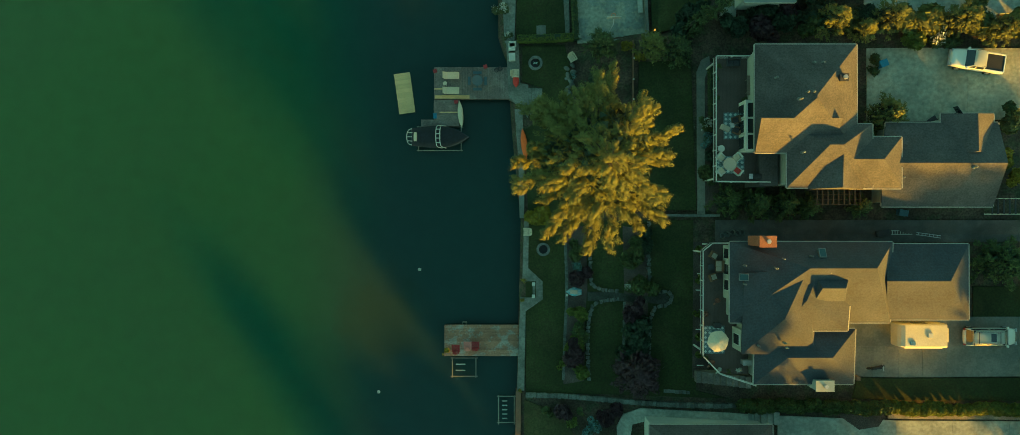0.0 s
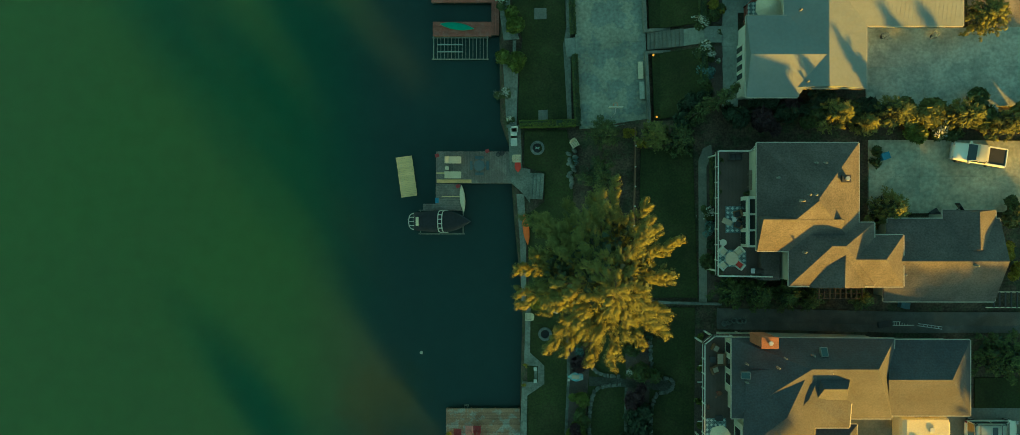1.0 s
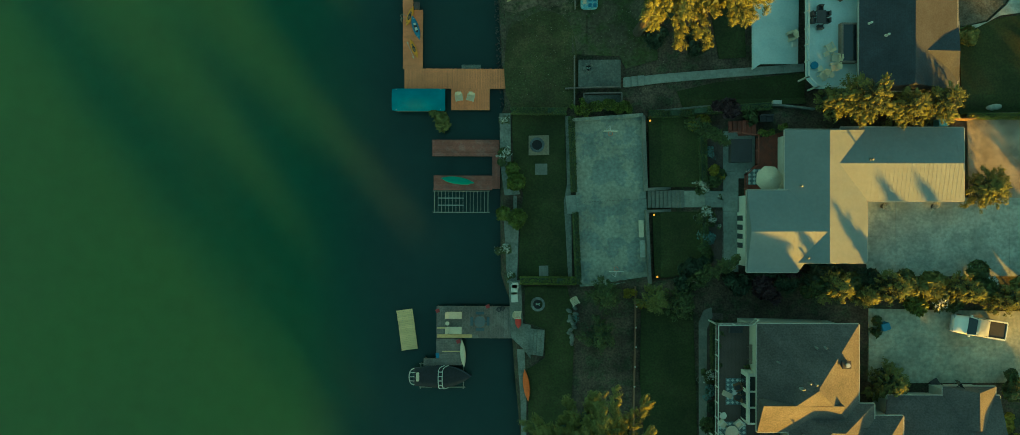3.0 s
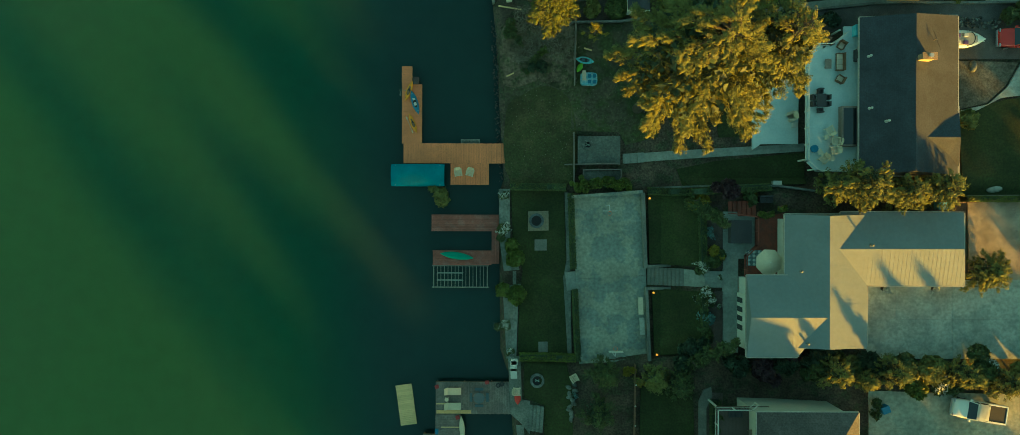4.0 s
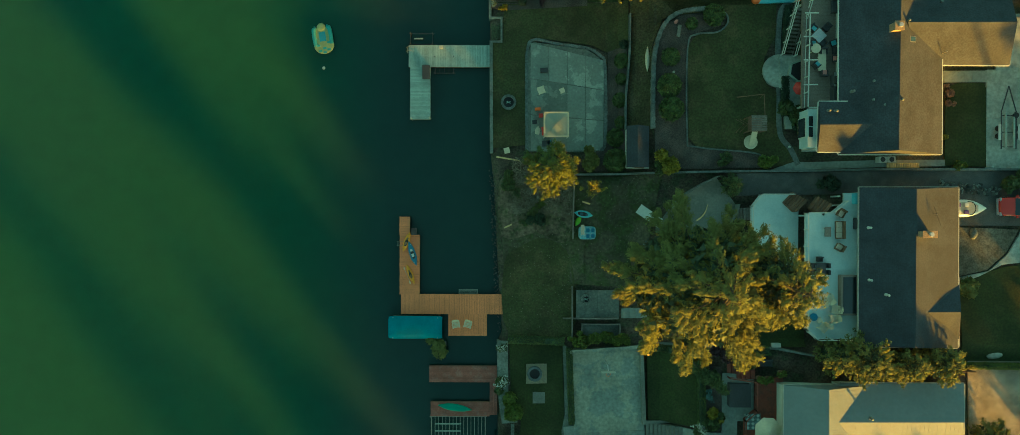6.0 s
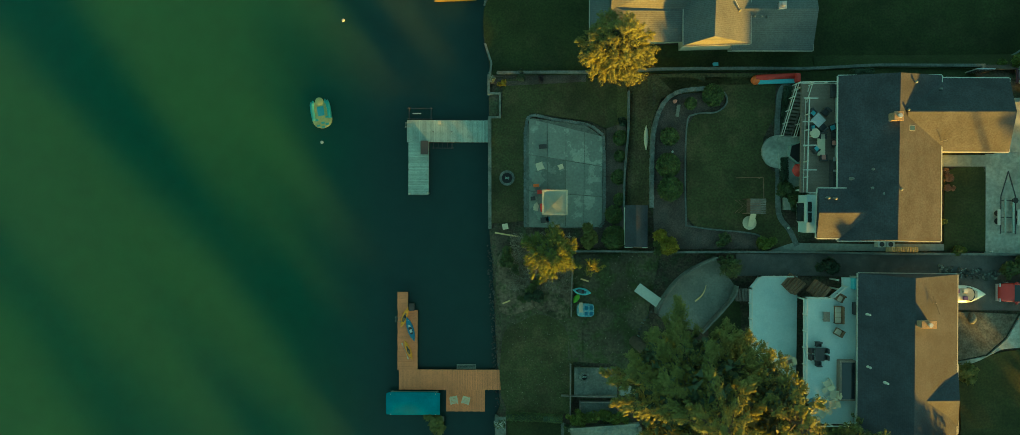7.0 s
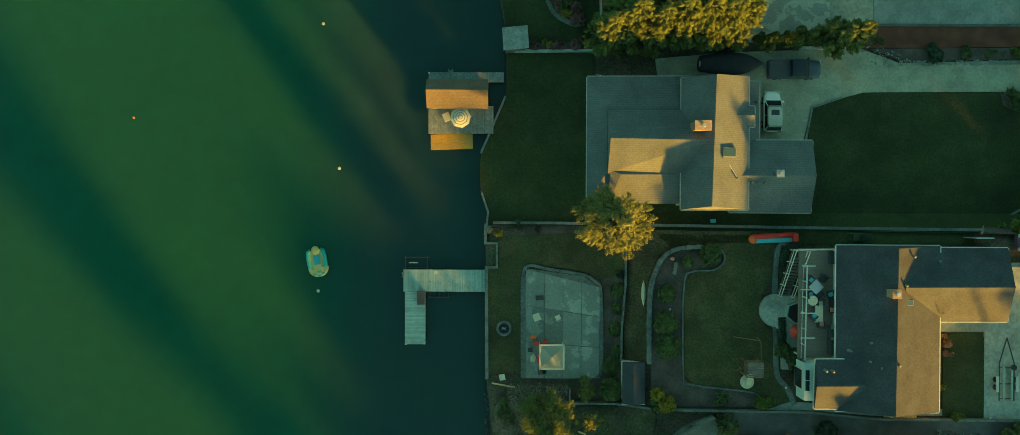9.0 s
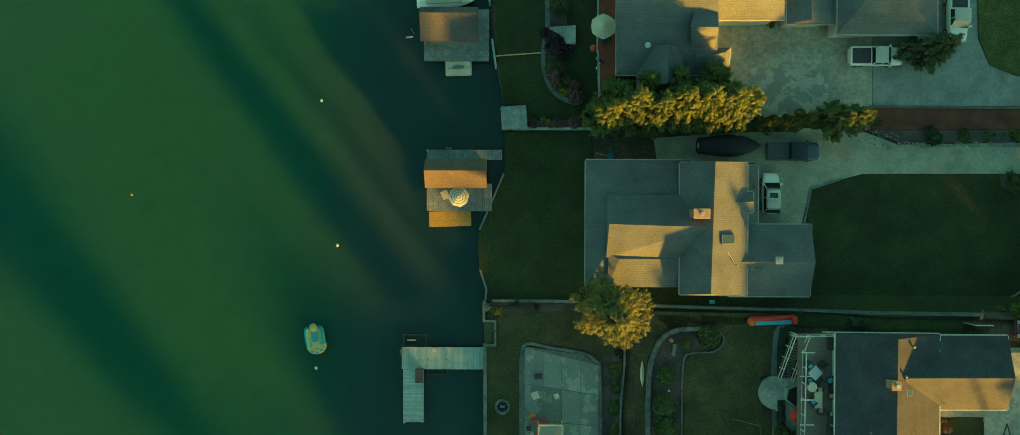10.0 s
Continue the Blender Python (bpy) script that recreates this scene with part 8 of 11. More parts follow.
pickup(38.72, 104.60, 0, CAR_WHITE, "white crew-cab pickup truck with a dark bed cover", 5.6, CHARCOAL)
pickup(47.04, 108.87, -90, CAR_WHITE, "white pickup truck parked beside the lawn", 5.6, CHARCOAL)
pickup(30.31, 94.68, 0, CAR_DARK, "dark blue pickup truck with a black bed cover", 5.6, CHARCOAL)
suv(28.08, 90.22, 90, CAR_WHITE, "white compact sport utility car with a sunroof", 4.3)
pickup(51.95, 54.61, 180, CAR_RED, "red pickup truck parked on the drive", 4.9, CHARCOAL)
suv(53.6, 76.6, 180, CAR_PLUM, "dark plum car at the end of the house", 4.4)

# camper trailer
cv = thing("camper_trailer", 42.22, -11.79, None, 180, "cream camper trailer parked on the driveway", "camper trailer")
bm = bmesh.new()
body_shell(bm, [(-2.45, 0.6, 2.3, 0.95), (-2.3, 0.5, 2.55, 1.0), (2.0, 0.5, 2.6, 1.0), (2.35, 0.6, 2.4, 0.97), (2.5, 0.8, 2.0, 0.92)], 1.2, 0.05)
part("body", bm, CREAM, cv)
part("front_cap", boxed(-2.75, -2.35, -0.75, 0.75, 0.9, 2.1, None, 0.12), CREAM, cv, "rounded front cap")
part("roof_hatch", boxed(1.0, 1.5, 0.55, 0.95, 2.58, 2.68, None, 0.03), BLUE, cv, "blue-tinted roof hatch")
part("awning", boxed(-1.9, 2.0, 1.2, 1.32, 2.25, 2.42, None, 0.04), WHITE, cv, "rolled awning")
part("vent_lid", boxed(-0.8, -0.3, -0.3, 0.2, 2.59, 2.68, None, 0.03), WHITE, cv)
for s in (-1, 1):
    part("window", boxed(-0.6, 0.9, s * 1.2 - 0.02, s * 1.2 + 0.02, 1.5, 2.1), GLASS_DARK, cv, "dark side window")
wheel_set(cv, (0.2,), 1.05, 0.34)
bm = bmesh.new(); tube(bm, [(-2.5, 0, 0.5), (-3.4, 0, 0.5)], 0.06, 6); part("drawbar", bm, STEEL, cv)

# empty boat trailer
tr = thing("boat_trailer", 50.75, 62.73, None, 90, "empty dark steel boat trailer on the driveway", "boat trailer")
for s in (-1, 1):
    bm = bmesh.new(); tube(bm, [(-2.2, s * 0.75, 0.55), (1.6, s * 0.75, 0.55), (4.2, 0, 0.55)], 0.06, 6); part("frame_rail", bm, CHARCOAL, tr)
    part("bunk", boxed(-2.1, 1.4, s * 0.42 - 0.08, s * 0.42 + 0.08, 0.65, 0.78), WOOD_SILVER, tr, "carpeted bunk")
    part("fender", boxed(-1.3, 0.3, s * 1.0 - 0.14, s * 1.0 + 0.14, 0.6, 0.72, None, 0.05), WHITE, tr, "white fender")
    for x in (-0.9, -0.1):
        bm = bmesh.new(); lathe(bm, [(0.22, -0.1), (0.3, 0), (0.22, 0.1)], 12); bmesh.ops.transform(bm, matrix=pose(x, s * 1.0, 0.32, 90), verts=bm.verts); part("wheel", bm, BLACK, tr)
for x in (-2.0, -0.5, 1.2):
    bm = bmesh.new(); tube(bm, [(x, -0.75, 0.52), (x, 0.75, 0.52)], 0.05, 5); part("cross_member", bm, CHARCOAL, tr)
bm = bmesh.new(); lathe(bm, [(0.28, 0.6), (0.32, 0.7), (0.28, 0.8)], 14, 1.2, -0.6); part("spare_wheel", bm, BLACK, tr)


# ---- decks and their furniture ----
def adirondack(x, y, z, rz, mat, label, group="garden chairs"):
    """A slatted armchair that faces +x."""
    c = thing("adirondack_chair", x, y, z, rz, label, "chair", group)
    for k in range(5):
        part("seat_slat", boxed(-0.3 + k * 0.14, -0.18 + k * 0.14, -0.3, 0.3, 0.28 + 0.025 * k, 0.31 + 0.025 * k), mat, c)
    for k in range(5):
        yy = -0.28 + k * 0.14
        bm = boxed(-0.02, 0.02, yy - 0.06, yy + 0.06, 0, 0.75 - 0.05 * abs(k - 2), pose(-0.3, 0, 0.25, 0, -22, 0))
        part("back_slat", bm, mat, c)
    for s in (-1, 1):
        part("arm", boxed(-0.42, 0.42, s * 0.37 - 0.07, s * 0.37 + 0.07, 0.52, 0.55), mat, c)
        part("leg", boxed(0.28, 0.38, s * 0.36 - 0.03, s * 0.36 + 0.03, 0, 0.53), mat, c)
        part("leg", boxed(-0.4, -0.3, s * 0.36 - 0.03, s * 0.36 + 0.03, 0, 0.53), mat, c)
    return c


def arm_chair(x, y, z, rz, frame_mat, cushion, label, w=0.72, group="deck chairs", l=0.75):
    """A cushioned chair or sofa of width w that faces +x."""
    c = thing("garden_sofa" if w > 1.1 else "garden_chair", x, y, z, rz, label, "sofa" if w > 1.1 else "chair", group)
    part("seat", boxed(-l / 2, l / 2, -w / 2, w / 2, 0.12, 0.34, None, 0.03), frame_mat, c)
    n = max(1, round(w / 0.7))
    for k in range(n):
        y0 = -w / 2 + 0.08 + (w - 0.16) * k / n
        part("cushion", boxed(-l / 2 + 0.15, l / 2, y0, y0 + (w - 0.16) / n - 0.02, 0.34, 0.47, None, 0.05), cushion, c, "beige seat cushion" if cushion is CUSHION else "")
    part("backrest", boxed(-l / 2 - 0.02, -l / 2 + 0.14, -w / 2, w / 2, 0.3, 0.85, None, 0.04), frame_mat, c)
    for s in (-1, 1):
        part("arm", boxed(-l / 2, l / 2, s * (w / 2 - 0.04) - 0.05, s * (w / 2 - 0.04) + 0.05, 0.3, 0.6, None, 0.03), frame_mat, c)
        for xx in (-l / 2 + 0.06, l / 2 - 0.06):
            part("leg", boxed(xx - 0.03, xx + 0.03, s * (w / 2 - 0.06) - 0.03, s * (w / 2 - 0.06) + 0.03, 0, 0.14), frame_mat, c)
    return c


def table(x, y, z, rz, w, d, mat, label, h=0.73, round_top=False):
    t = thing("garden_table", x, y, z, rz, label, "table")
    bm = bmesh.new()
    if round_top:
        lathe(bm, [(w / 2 - 0.02, h - 0.05), (w / 2, h - 0.03), (w / 2, h)], 28)
    else:
        box(bm, -w / 2, w / 2, -d / 2, d / 2, h - 0.05, h, None, 0.015)
    part("tabletop", bm, mat, t)
    for sx in (-1, 1):
        for sy in (-1, 1):
            part("leg", boxed(sx * w * 0.33 - 0.03, sx * w * 0.33 + 0.03, sy * d * 0.33 - 0.03, sy * d * 0.33 + 0.03, 0, h - 0.05), mat, t)
    return t


def umbrella(x, y, z, r, mat, label, sides=6, rz=0, h=2.4, second=None):
    """A parasol: pole, base, ribs and a canopy of gores."""
    u = thing("parasol", x, y, z, rz, label, "parasol")
    bm = bmesh.new(); tube(bm, [(0, 0, 0), (0, 0, h + 0.1)], 0.03, 8); part("pole", bm, ALU, u)
    bm = bmesh.new(); lathe(bm, [(0.3, 0), (0.3, 0.06), (0.06, 0.12)], 16); part("base", bm, CHARCOAL, u)
    for k in range(sides):
        a0, a1 = 2 * math.pi * k / sides, 2 * math.pi * (k + 1) / sides
        steps = (0, 0.17, 0.24, 0.42, 0.49, 0.67, 0.74, 1) if second else (0, 1)
        for j, (f0, f1) in enumerate(zip(steps, steps[1:])):
            bm = bmesh.new()
            pts = []
            for f, a in ((f0, a0), (f1, a0), (f1, (a0 + a1) / 2), (f1, a1), (f0, a1)):
                rr = r * f * (0.93 if a not in (a0, a1) else 1)
                pts.append((rr * math.cos(a), rr * math.sin(a), h - 0.5 * f ** 1.4 + (0.03 if a not in (a0, a1) else 0)))
            if f0 == 0:
                pts = [(0, 0, h)] + pts[1:4]
            vs = [bm.verts.new(p) for p in pts]
            bm.faces.new(vs)
            ex = bmesh.ops.extrude_face_region(bm, geom=bm.faces[:])
            bmesh.ops.translate(bm, vec=(0, 0, -0.02), verts=[g for g in ex["geom"] if isinstance(g, bmesh.types.BMVert)])
            part("canopy_panel", bm, second if second and j % 2 else mat, u)
        bm = bmesh.new(); tube(bm, [(0, 0, h - 0.02), (r * math.cos(a0) * 0.98, r * math.sin(a0) * 0.98, h - 0.53)], 0.012, 4); part("rib", bm, ALU, u)
    return u


def pot(x, y, z, r, mat, leaf, label):
    p = thing("potted_plant", x, y, z, 0, label, "potted plant")
    bm = bmesh.new(); lathe(bm, [(r * 0.6, 0), (r * 0.8, r * 1.3), (r * 0.86, r * 1.35), (r * 0.7, r * 1.36)], 14); part("pot", bm, mat, p)
    ob = part("foliage", bush_mesh(int(x * 7 + y) % 5, leaf, 120, 0.2), None, p)
    ob.matrix_basis = Matrix.LocRotScale((0, 0, r * 1.2), None, (r * 2.2, r * 2.2, r * 2))
    return p


def grill(x, y, z, rz, label="black barbecue grill with a closed lid"):
    g = thing("barbecue_grill", x, y, z, rz, label, "grill")
    part("cabinet", boxed(-0.6, 0.6, -0.28, 0.28, 0.1, 0.85, None, 0.02), CHARCOAL, g)
    bm = bmesh.new(); tube(bm, [(-0.38, 0, 0.92), (0.38, 0, 0.92)], 0.26, 12); part("lid", bm, BLACK, g)
    for s in (-1, 1):
        part("side_shelf", boxed(s * 0.62 - 0.2, s * 0.62 + 0.2, -0.25, 0.25, 0.84, 0.88, None, 0.01), STEEL, g)
        part("leg", boxed(s * 0.5 - 0.04, s * 0.5 + 0.04, -0.2, 0.2, 0, 0.12), BLACK, g)
    return g


def rug(x, y, z, rz, w, d, label="grey patterned outdoor rug"):
    r = thing("rug", x, y, z, rz, label, "rug")
    part("rug_body", boxed(-w / 2, w / 2, -d / 2, d / 2, 0.0, 0.015), RUG, r)
    bm = bmesh.new()
    n = max(2, int(w / 0.42))
    m = max(2, int(d / 0.42))
    for i in range(n):
        for j in range(m):
            cx, cy = -w / 2 + w * (i + 0.5) / n, -d / 2 + d * (j + 0.5) / m
            q = w / n * 0.36
            vs = [bm.verts.new((cx + a * q, cy + b * q, 0.0185)) for a, b in ((1, 0), (0, 1), (-1, 0), (0, -1))]
            bm.faces.new(vs)
    part("pattern", bm, DECK_PALE, r, "pale diamond pattern")
    return r


def crate(x, y, z, rz, w, d, h, mat, label, category="box", name="storage_box"):
    c = thing(name, x, y, z, rz, label, category)
    part("body", boxed(-w / 2, w / 2, -d / 2, d / 2, 0, h - 0.06, None, 0.02), mat, c)
    part("lid", boxed(-w / 2 - 0.02, w / 2 + 0.02, -d / 2 - 0.02, d / 2 + 0.02, h - 0.06, h, None, 0.02), mat, c)
    return c


# deck of house A
ZA = 7.6
dA = deck(hA, [(19.88, -13.99), (19.89, -3.04), (20.84, -2.29), (24.76, -2.29), (24.74, -16.02), (21.70, -15.88)], ZA, DECK_DARK)
railing(hA, [(25.18, -16.96), (21.61, -15.81)], ZA, 1.0)
railing(hA, [(21.61, -15.81), (19.79, -13.93), (19.81, -3.16), (20.82, -2.35), (22.64, -2.35)], ZA, 1.0)
st = flight("deck_stairs", (20.12, -16.93), (25.15, -16.94), 1.2, 9, 4.6, 7.4, WOOD_GREY, "grey wooden stairs beside the deck")
for p in ((20.06, -5.59), (19.92, -7.29), (19.91, -11.38), (20.05, -15.13)):
    part("bracket", boxed(p[0] - 0.55, p[0] + 0.1, p[1] - 0.04, p[1] + 0.04, 7.35, 7.45), TRIM, dA, "white timber bracket", world_space=False)
rug(21.20, -12.42, ZA + 0.004, 0, 2.2, 2.9)
umbrella(21.03, -12.24, ZA + 0.02, 1.12, CREAM, "open cream hexagonal parasol on the deck", 6, 12)
arm_chair(21.05, -3.63, ZA, -30, WICKER, CUSHION, "wicker deck chair with pale cushions")
arm_chair(20.98, -5.91, ZA, 20, WICKER, CUSHION, "wicker deck chair with pale cushions")
arm_chair(21.66, -4.77, ZA, 180, WICKER, CUSHION, "wicker deck sofa with pale cushions", 1.25)
table(20.78, -4.84, ZA, 0, 0.7, 0.7, CHARCOAL, "low dark round deck table", 0.4, True)
crate(21.45, -10.89, ZA + 0.02, 0, 0.7, 0.5, 0.5, CHARCOAL, "dark grey box under the parasol")
pot(21.65, -15.46, ZA, 0.25, CHARCOAL, PETAL, "dark pot with white flowers")
pot(23.66, -15.46, ZA, 0.25, CHARCOAL, PETAL, "dark pot with white flowers")
pot(22.65, -15.59, ZA, 0.22, CHARCOAL, LEAF_GREEN, "dark pot with green leaves")
pot(20.84, -14.72, ZA, 0.3, MAROON, PETAL_RED, "pot with red flowers")
pot(20.30, -14.18, ZA, 0.25, CHARCOAL, LEAF_GREEN, "dark pot with green leaves")
pot(20.31, -9.68, ZA, 0.25, CHARCOAL, PETAL_RED, "pot with dark red flowers")
pot(21.45, -8.33, ZA, 0.28, MAROON, PETAL_RED, "pot with red flowers")
crate(24.40, -14.65, ZA, 0, 0.9, 0.5, 0.9, STEEL, "grey metal cabinet beside the wall", "cabinet", "deck_cabinet")
# bay windows on the lake side
wA = part("bay_wall", boxed(22.15, 22.9, -8.0, -2.6, 7.0, 10.15), PLASTER, hA, "pale bay wall", world_space=True)
for y in (-7.2, -5.6, -4.0):
    wall_window(wA, 22.08, 22.2, y, y + 1.2, 8.2, 9.8)
wA2 = part("bay_wall", boxed(23.1, 24.0, -13.2, -11.0, 7.0, 10.2), PLASTER, hA, "pale bay wall", world_space=True)
wall_window(wA2, 23.03, 23.15, -12.7, -11.5, 8.2, 9.9)
chimney(hA, 24.42, -2.02, 10.6, 13.9, 1.5, 0.95, BRICK, BRICK)
chimney(hA, 31.32, -16.50, 8.5, 10.6, 1.7, 0.95, PLASTER, PLASTER)
skylight(hA, 30.29, -3.20, 12.35, 0.7, 0.95, (-24, 0))
skylight(hA, 22.82, -5.56, 11.95, 0.9, 0.7, (0, -12))
for p, z in (((26.42, -3.74), 12.5), ((22.88, -4.41), 12.0), ((22.95, -6.25), 11.8), ((25.67, -4.62), 12.7), ((29.11, -3.49), 12.6), ((30.65, -5.03), 13.0), ((24.56, -12.40), 11.1), ((27.13, -12.48), 11.6), ((26.81, -11.98), 11.8)):
    vent(hA, *p, z)

# deck of house B
ZB = 8.5
deck(hB, [(21.05, 4.01), (21.06, 16.72), (26.48, 16.72), (26.46, 4.01)], ZB, DECK_DARK)
railing(hB, [(26.34, 3.86), (20.89, 3.93), (20.90, 16.65), (24.37, 16.65), (24.97, 17.18)], ZB, 1.0)
part("side_roof", boxed(25.3, 27.2, 3.5, 6.9, 5, 9.4), SHINGLE_GREY, hB, "low flat shingle roof beside the deck", world_space=True)
wB = part("window_bay", boxed(23.5, 24.8, 6.9, 12.0, 8.0, 10.6), TRIM, hB, "white glazed bay", world_space=True)
for k in range(3):
    wall_window(wB, 23.43, 23.55, 7.1 + k * 1.6, 8.5 + k * 1.6, 8.7, 10.3)
    part("roof_light", boxed(23.7, 24.5, 7.1 + k * 1.6, 8.5 + k * 1.6, 10.58, 10.64), GLASS_DARK, wB, "glass roof light")
rug(22.89, 9.68, ZB + 0.004, 0, 1.9, 2.75)
rug(22.62, 5.68, ZB + 0.004, 0, 2.9, 1.8)
arm_chair(23.09, 10.23, ZB + 0.02, 200, WICKER, CHARCOAL, "brown wicker lounge chair with a dark cushion")
arm_chair(23.16, 9.16, ZB + 0.02, 160, WICKER, CHARCOAL, "brown wicker lounge chair with a dark cushion")
table(22.76, 9.69, ZB + 0.02, 0, 0.5, 0.5, ALU, "small pale side table", 0.45)
crate(22.03, 9.43, ZB + 0.02, -25, 0.95, 0.5, 0.38, CUSHION, "tan upholstered ottoman on the rug", "ottoman", "ottoman")
table(22.36, 5.69, ZB + 0.02, 0, 1.35, 1.35, CUSHION, "round tan dining table on the deck", 0.74, True)
for k, (dx, dy) in enumerate(((-0.85, 0.75), (0.85, 0.75), (-0.85, -0.75))):
    bx, by = 22.36, 5.69
    arm_chair(bx + dx, by + dy, ZB + 0.02, math.degrees(math.atan2(-dy, -dx)), WHITE, CREAM, "white deck chair at the round table")
bx, by = 22.36, 5.69
arm_chair(bx + 0.9, by - 0.7, ZB + 0.02, 142, WHITE, RED, "white deck chair with a red cushion")
table(21.56, 7.30, ZB, 0, 0.7, 0.7, WHITE, "small round white side table", 0.5, True)
grill(25.08, 4.45, ZB, 0, "silver barbecue grill on the deck")
arm_chair(22.84, 16.14, ZB, -90, CHARCOAL, CHARCOAL, "dark two-seat deck sofa", 1.35)
table(24.49, 13.68, ZB, 0, 0.9, 2.0, DECK_GREY, "grey outdoor serving counter by the wall", 0.9)
for p in ((21.17, 14.48), (21.17, 12.48), (21.31, 15.80), (23.96, 12.35), (24.02, 7.44), (21.23, 4.52), (24.96, 16.00)):
    pot(*p, ZB, 0.24, CHARCOAL, LEAF_GREEN, "dark pot with leafy green plant")
chimney(hB, 31.78, 13.57, 12, 13.7, 0.7, 0.6, CHARCOAL, CHARCOAL)
for p, z in (((25.54, 13.68), 13.0), ((27.35, 11.43), 14.3), ((27.86, 12.02), 14.5), ((28.31, 11.98), 14.8), ((27.23, 11.43), 14.3), ((29.10, 15.08), 13.1), ((29.97, 15.08), 13.1), ((28.14, 6.53), 12.9), ((30.20, 3.90), 12.3), ((32.46, 3.96), 12.3), ((38.69, 4.22), 11.2), ((45.35, 5.19), 11.9)):
    vent(hB, *p, z, 0.08)
# pergola south of house B
pg = thing("pergola", 33.36, 2.33, None, 0, "brown timber pergola against the house", "pergola")
px0, py0 = 31.31, 1.60
px1, py1 = 35.69, 3.12
for k in range(9):
    x = px0 + (px1 - px0) * k / 8
    part("rafter", boxed(x - 0.05, x + 0.05, py0, py1, 8.95, 9.1), WOOD_DULL, pg, world_space=True)
for k in range(4):
    y = py0 + (py1 - py0) * k / 3
    part("beam", boxed(px0 - 0.2, px1 + 0.2, y - 0.05, y + 0.05, 8.8, 8.95), WOOD_DULL, pg, world_space=True)
for x in (px0, px1):
    for y in (py0, py1):
        part("post", boxed(x - 0.07, x + 0.07, y - 0.07, y + 0.07, 4.5, 8.9), WOOD_DULL, pg, world_space=True)

# deck of house C
ZC = 6.4
deck(hC, [(24.65, 29.22), (24.65, 32.19), (25.82, 33.23), (25.81, 35.99), (28.71, 36.69), (29.42, 29.23)], ZC, DECK_RED)
railing(hC, [(24.58, 29.20), (24.58, 32.16), (25.75, 33.20), (25.74, 36.23), (22.91, 36.64)], ZC, 0.9, DECK_RED)
flight("deck_steps", (23.11, 37.10), (25.81, 37.17), 1.6, 6, 5.4, 6.4, DECK_RED, "red stained wooden steps")
rug(25.58, 31.90, ZC + 0.004, 0, 1.6, 1.7)
umbrella(26.43, 31.58, ZC, 1.4, CREAM, "open cream parasol on the red deck", 8, 20)
crate(24.16, 34.67, None, 0, 2.2, 2.4, 0.9, CHARCOAL, "dark covered hot tub on the patio", "hot tub", "hot_tub")
arm_chair(26.83, 38.12, None, -90, CHARCOAL, CHARCOAL, "dark bench on the side patio", 1.4)
for p in ((26.07, 36.57), (26.96, 36.51), (28.33, 37.13)):
    pot(*p, ZC, 0.4, WOOD_BROWN, LEAF_BRIGHT, "wooden planter with bright green leaves")
wC = part("bay_wall", boxed(24.0, 25.2, 22.6, 28.2, 5.0, 8.2), SIDING_WHITE, hC, "white glazed bay", world_space=True)
for k in range(4):
    wall_window(wC, 23.93, 24.05, 24.3 + k * 0.95, 25.05 + k * 0.95, 6.0, 7.8)
    part("roof_light", boxed(24.2, 24.8, 24.3 + k * 0.95, 25.05 + k * 0.95, 8.18, 8.24), GLASS_DARK, wC, "dark glass roof light")
for p, z in (((29.00, 30.78), 9.8), ((35.87, 33.47), 10.25), ((29.64, 23.55), 9.9)):
    vent(hC, *p, z, 0.09, 0.5)
for p in ((38.72, 29.31), (43.91, 29.32)):
    pot(p[0], p[1] - 0.5, None, 0.35, CHARCOAL, PETAL, "dark planter with white flowers by the garage")
gt = thing("garden_gate", 46.30, 37.80, None, 0, "brown wooden gate beside the garage", "gate")
for k in range(6):
    part("board", boxed(-1.1 + k * 0.36, -0.8 + k * 0.36, -0.03, 0.03, 0.1, 1.7), WOOD_BROWN, gt)
for z in (0.4, 1.4):
    part("rail", boxed(-1.15, 1.1, 0.03, 0.08, z, z + 0.1), WOOD_BROWN, gt)
crate(44.46, 37.47, None, 0, 0.9, 0.75, 1.0, SKYBLUE, "light blue wheeled bin", "bin", "wheeled_bin")

# decks of house D
ZD, ZL = 8.2, 5.9
deck(hD, [(30.36, 41.97), (30.32, 53.94), (32.86, 53.95), (34.19, 55.02), (34.18, 55.96), (36.32, 55.96), (36.39, 40.99), (31.37, 40.97)], ZD, DECK_PALE)
railing(hD, [(35.89, 41.02), (31.23, 41.01), (30.16, 42.00), (30.12, 53.92), (32.71, 53.93), (34.17, 55.13)], ZD, 1.0)
deck(hD, [(25.58, 43.43), (25.50, 54.65), (26.46, 55.82), (30.51, 55.85), (30.43, 44.06), (26.48, 44.04)], ZL, DECK_PALE, name="lower_deck")
railing(hD, [(25.44, 48.19), (25.39, 54.63), (26.34, 55.87), (29.70, 55.89)], ZL, 0.95)
sd = flight("deck_stairs", (29.30, 55.58), (30.36, 54.59), 1.6, 6, 5.9, 7.2, WOOD_BROWN, "brown wooden deck stairs")
sd = flight("deck_stairs", (31.50, 55.04), (32.58, 54.20), 1.5, 5, 7.2, 8.2, WOOD_BROWN, "brown wooden deck stairs")
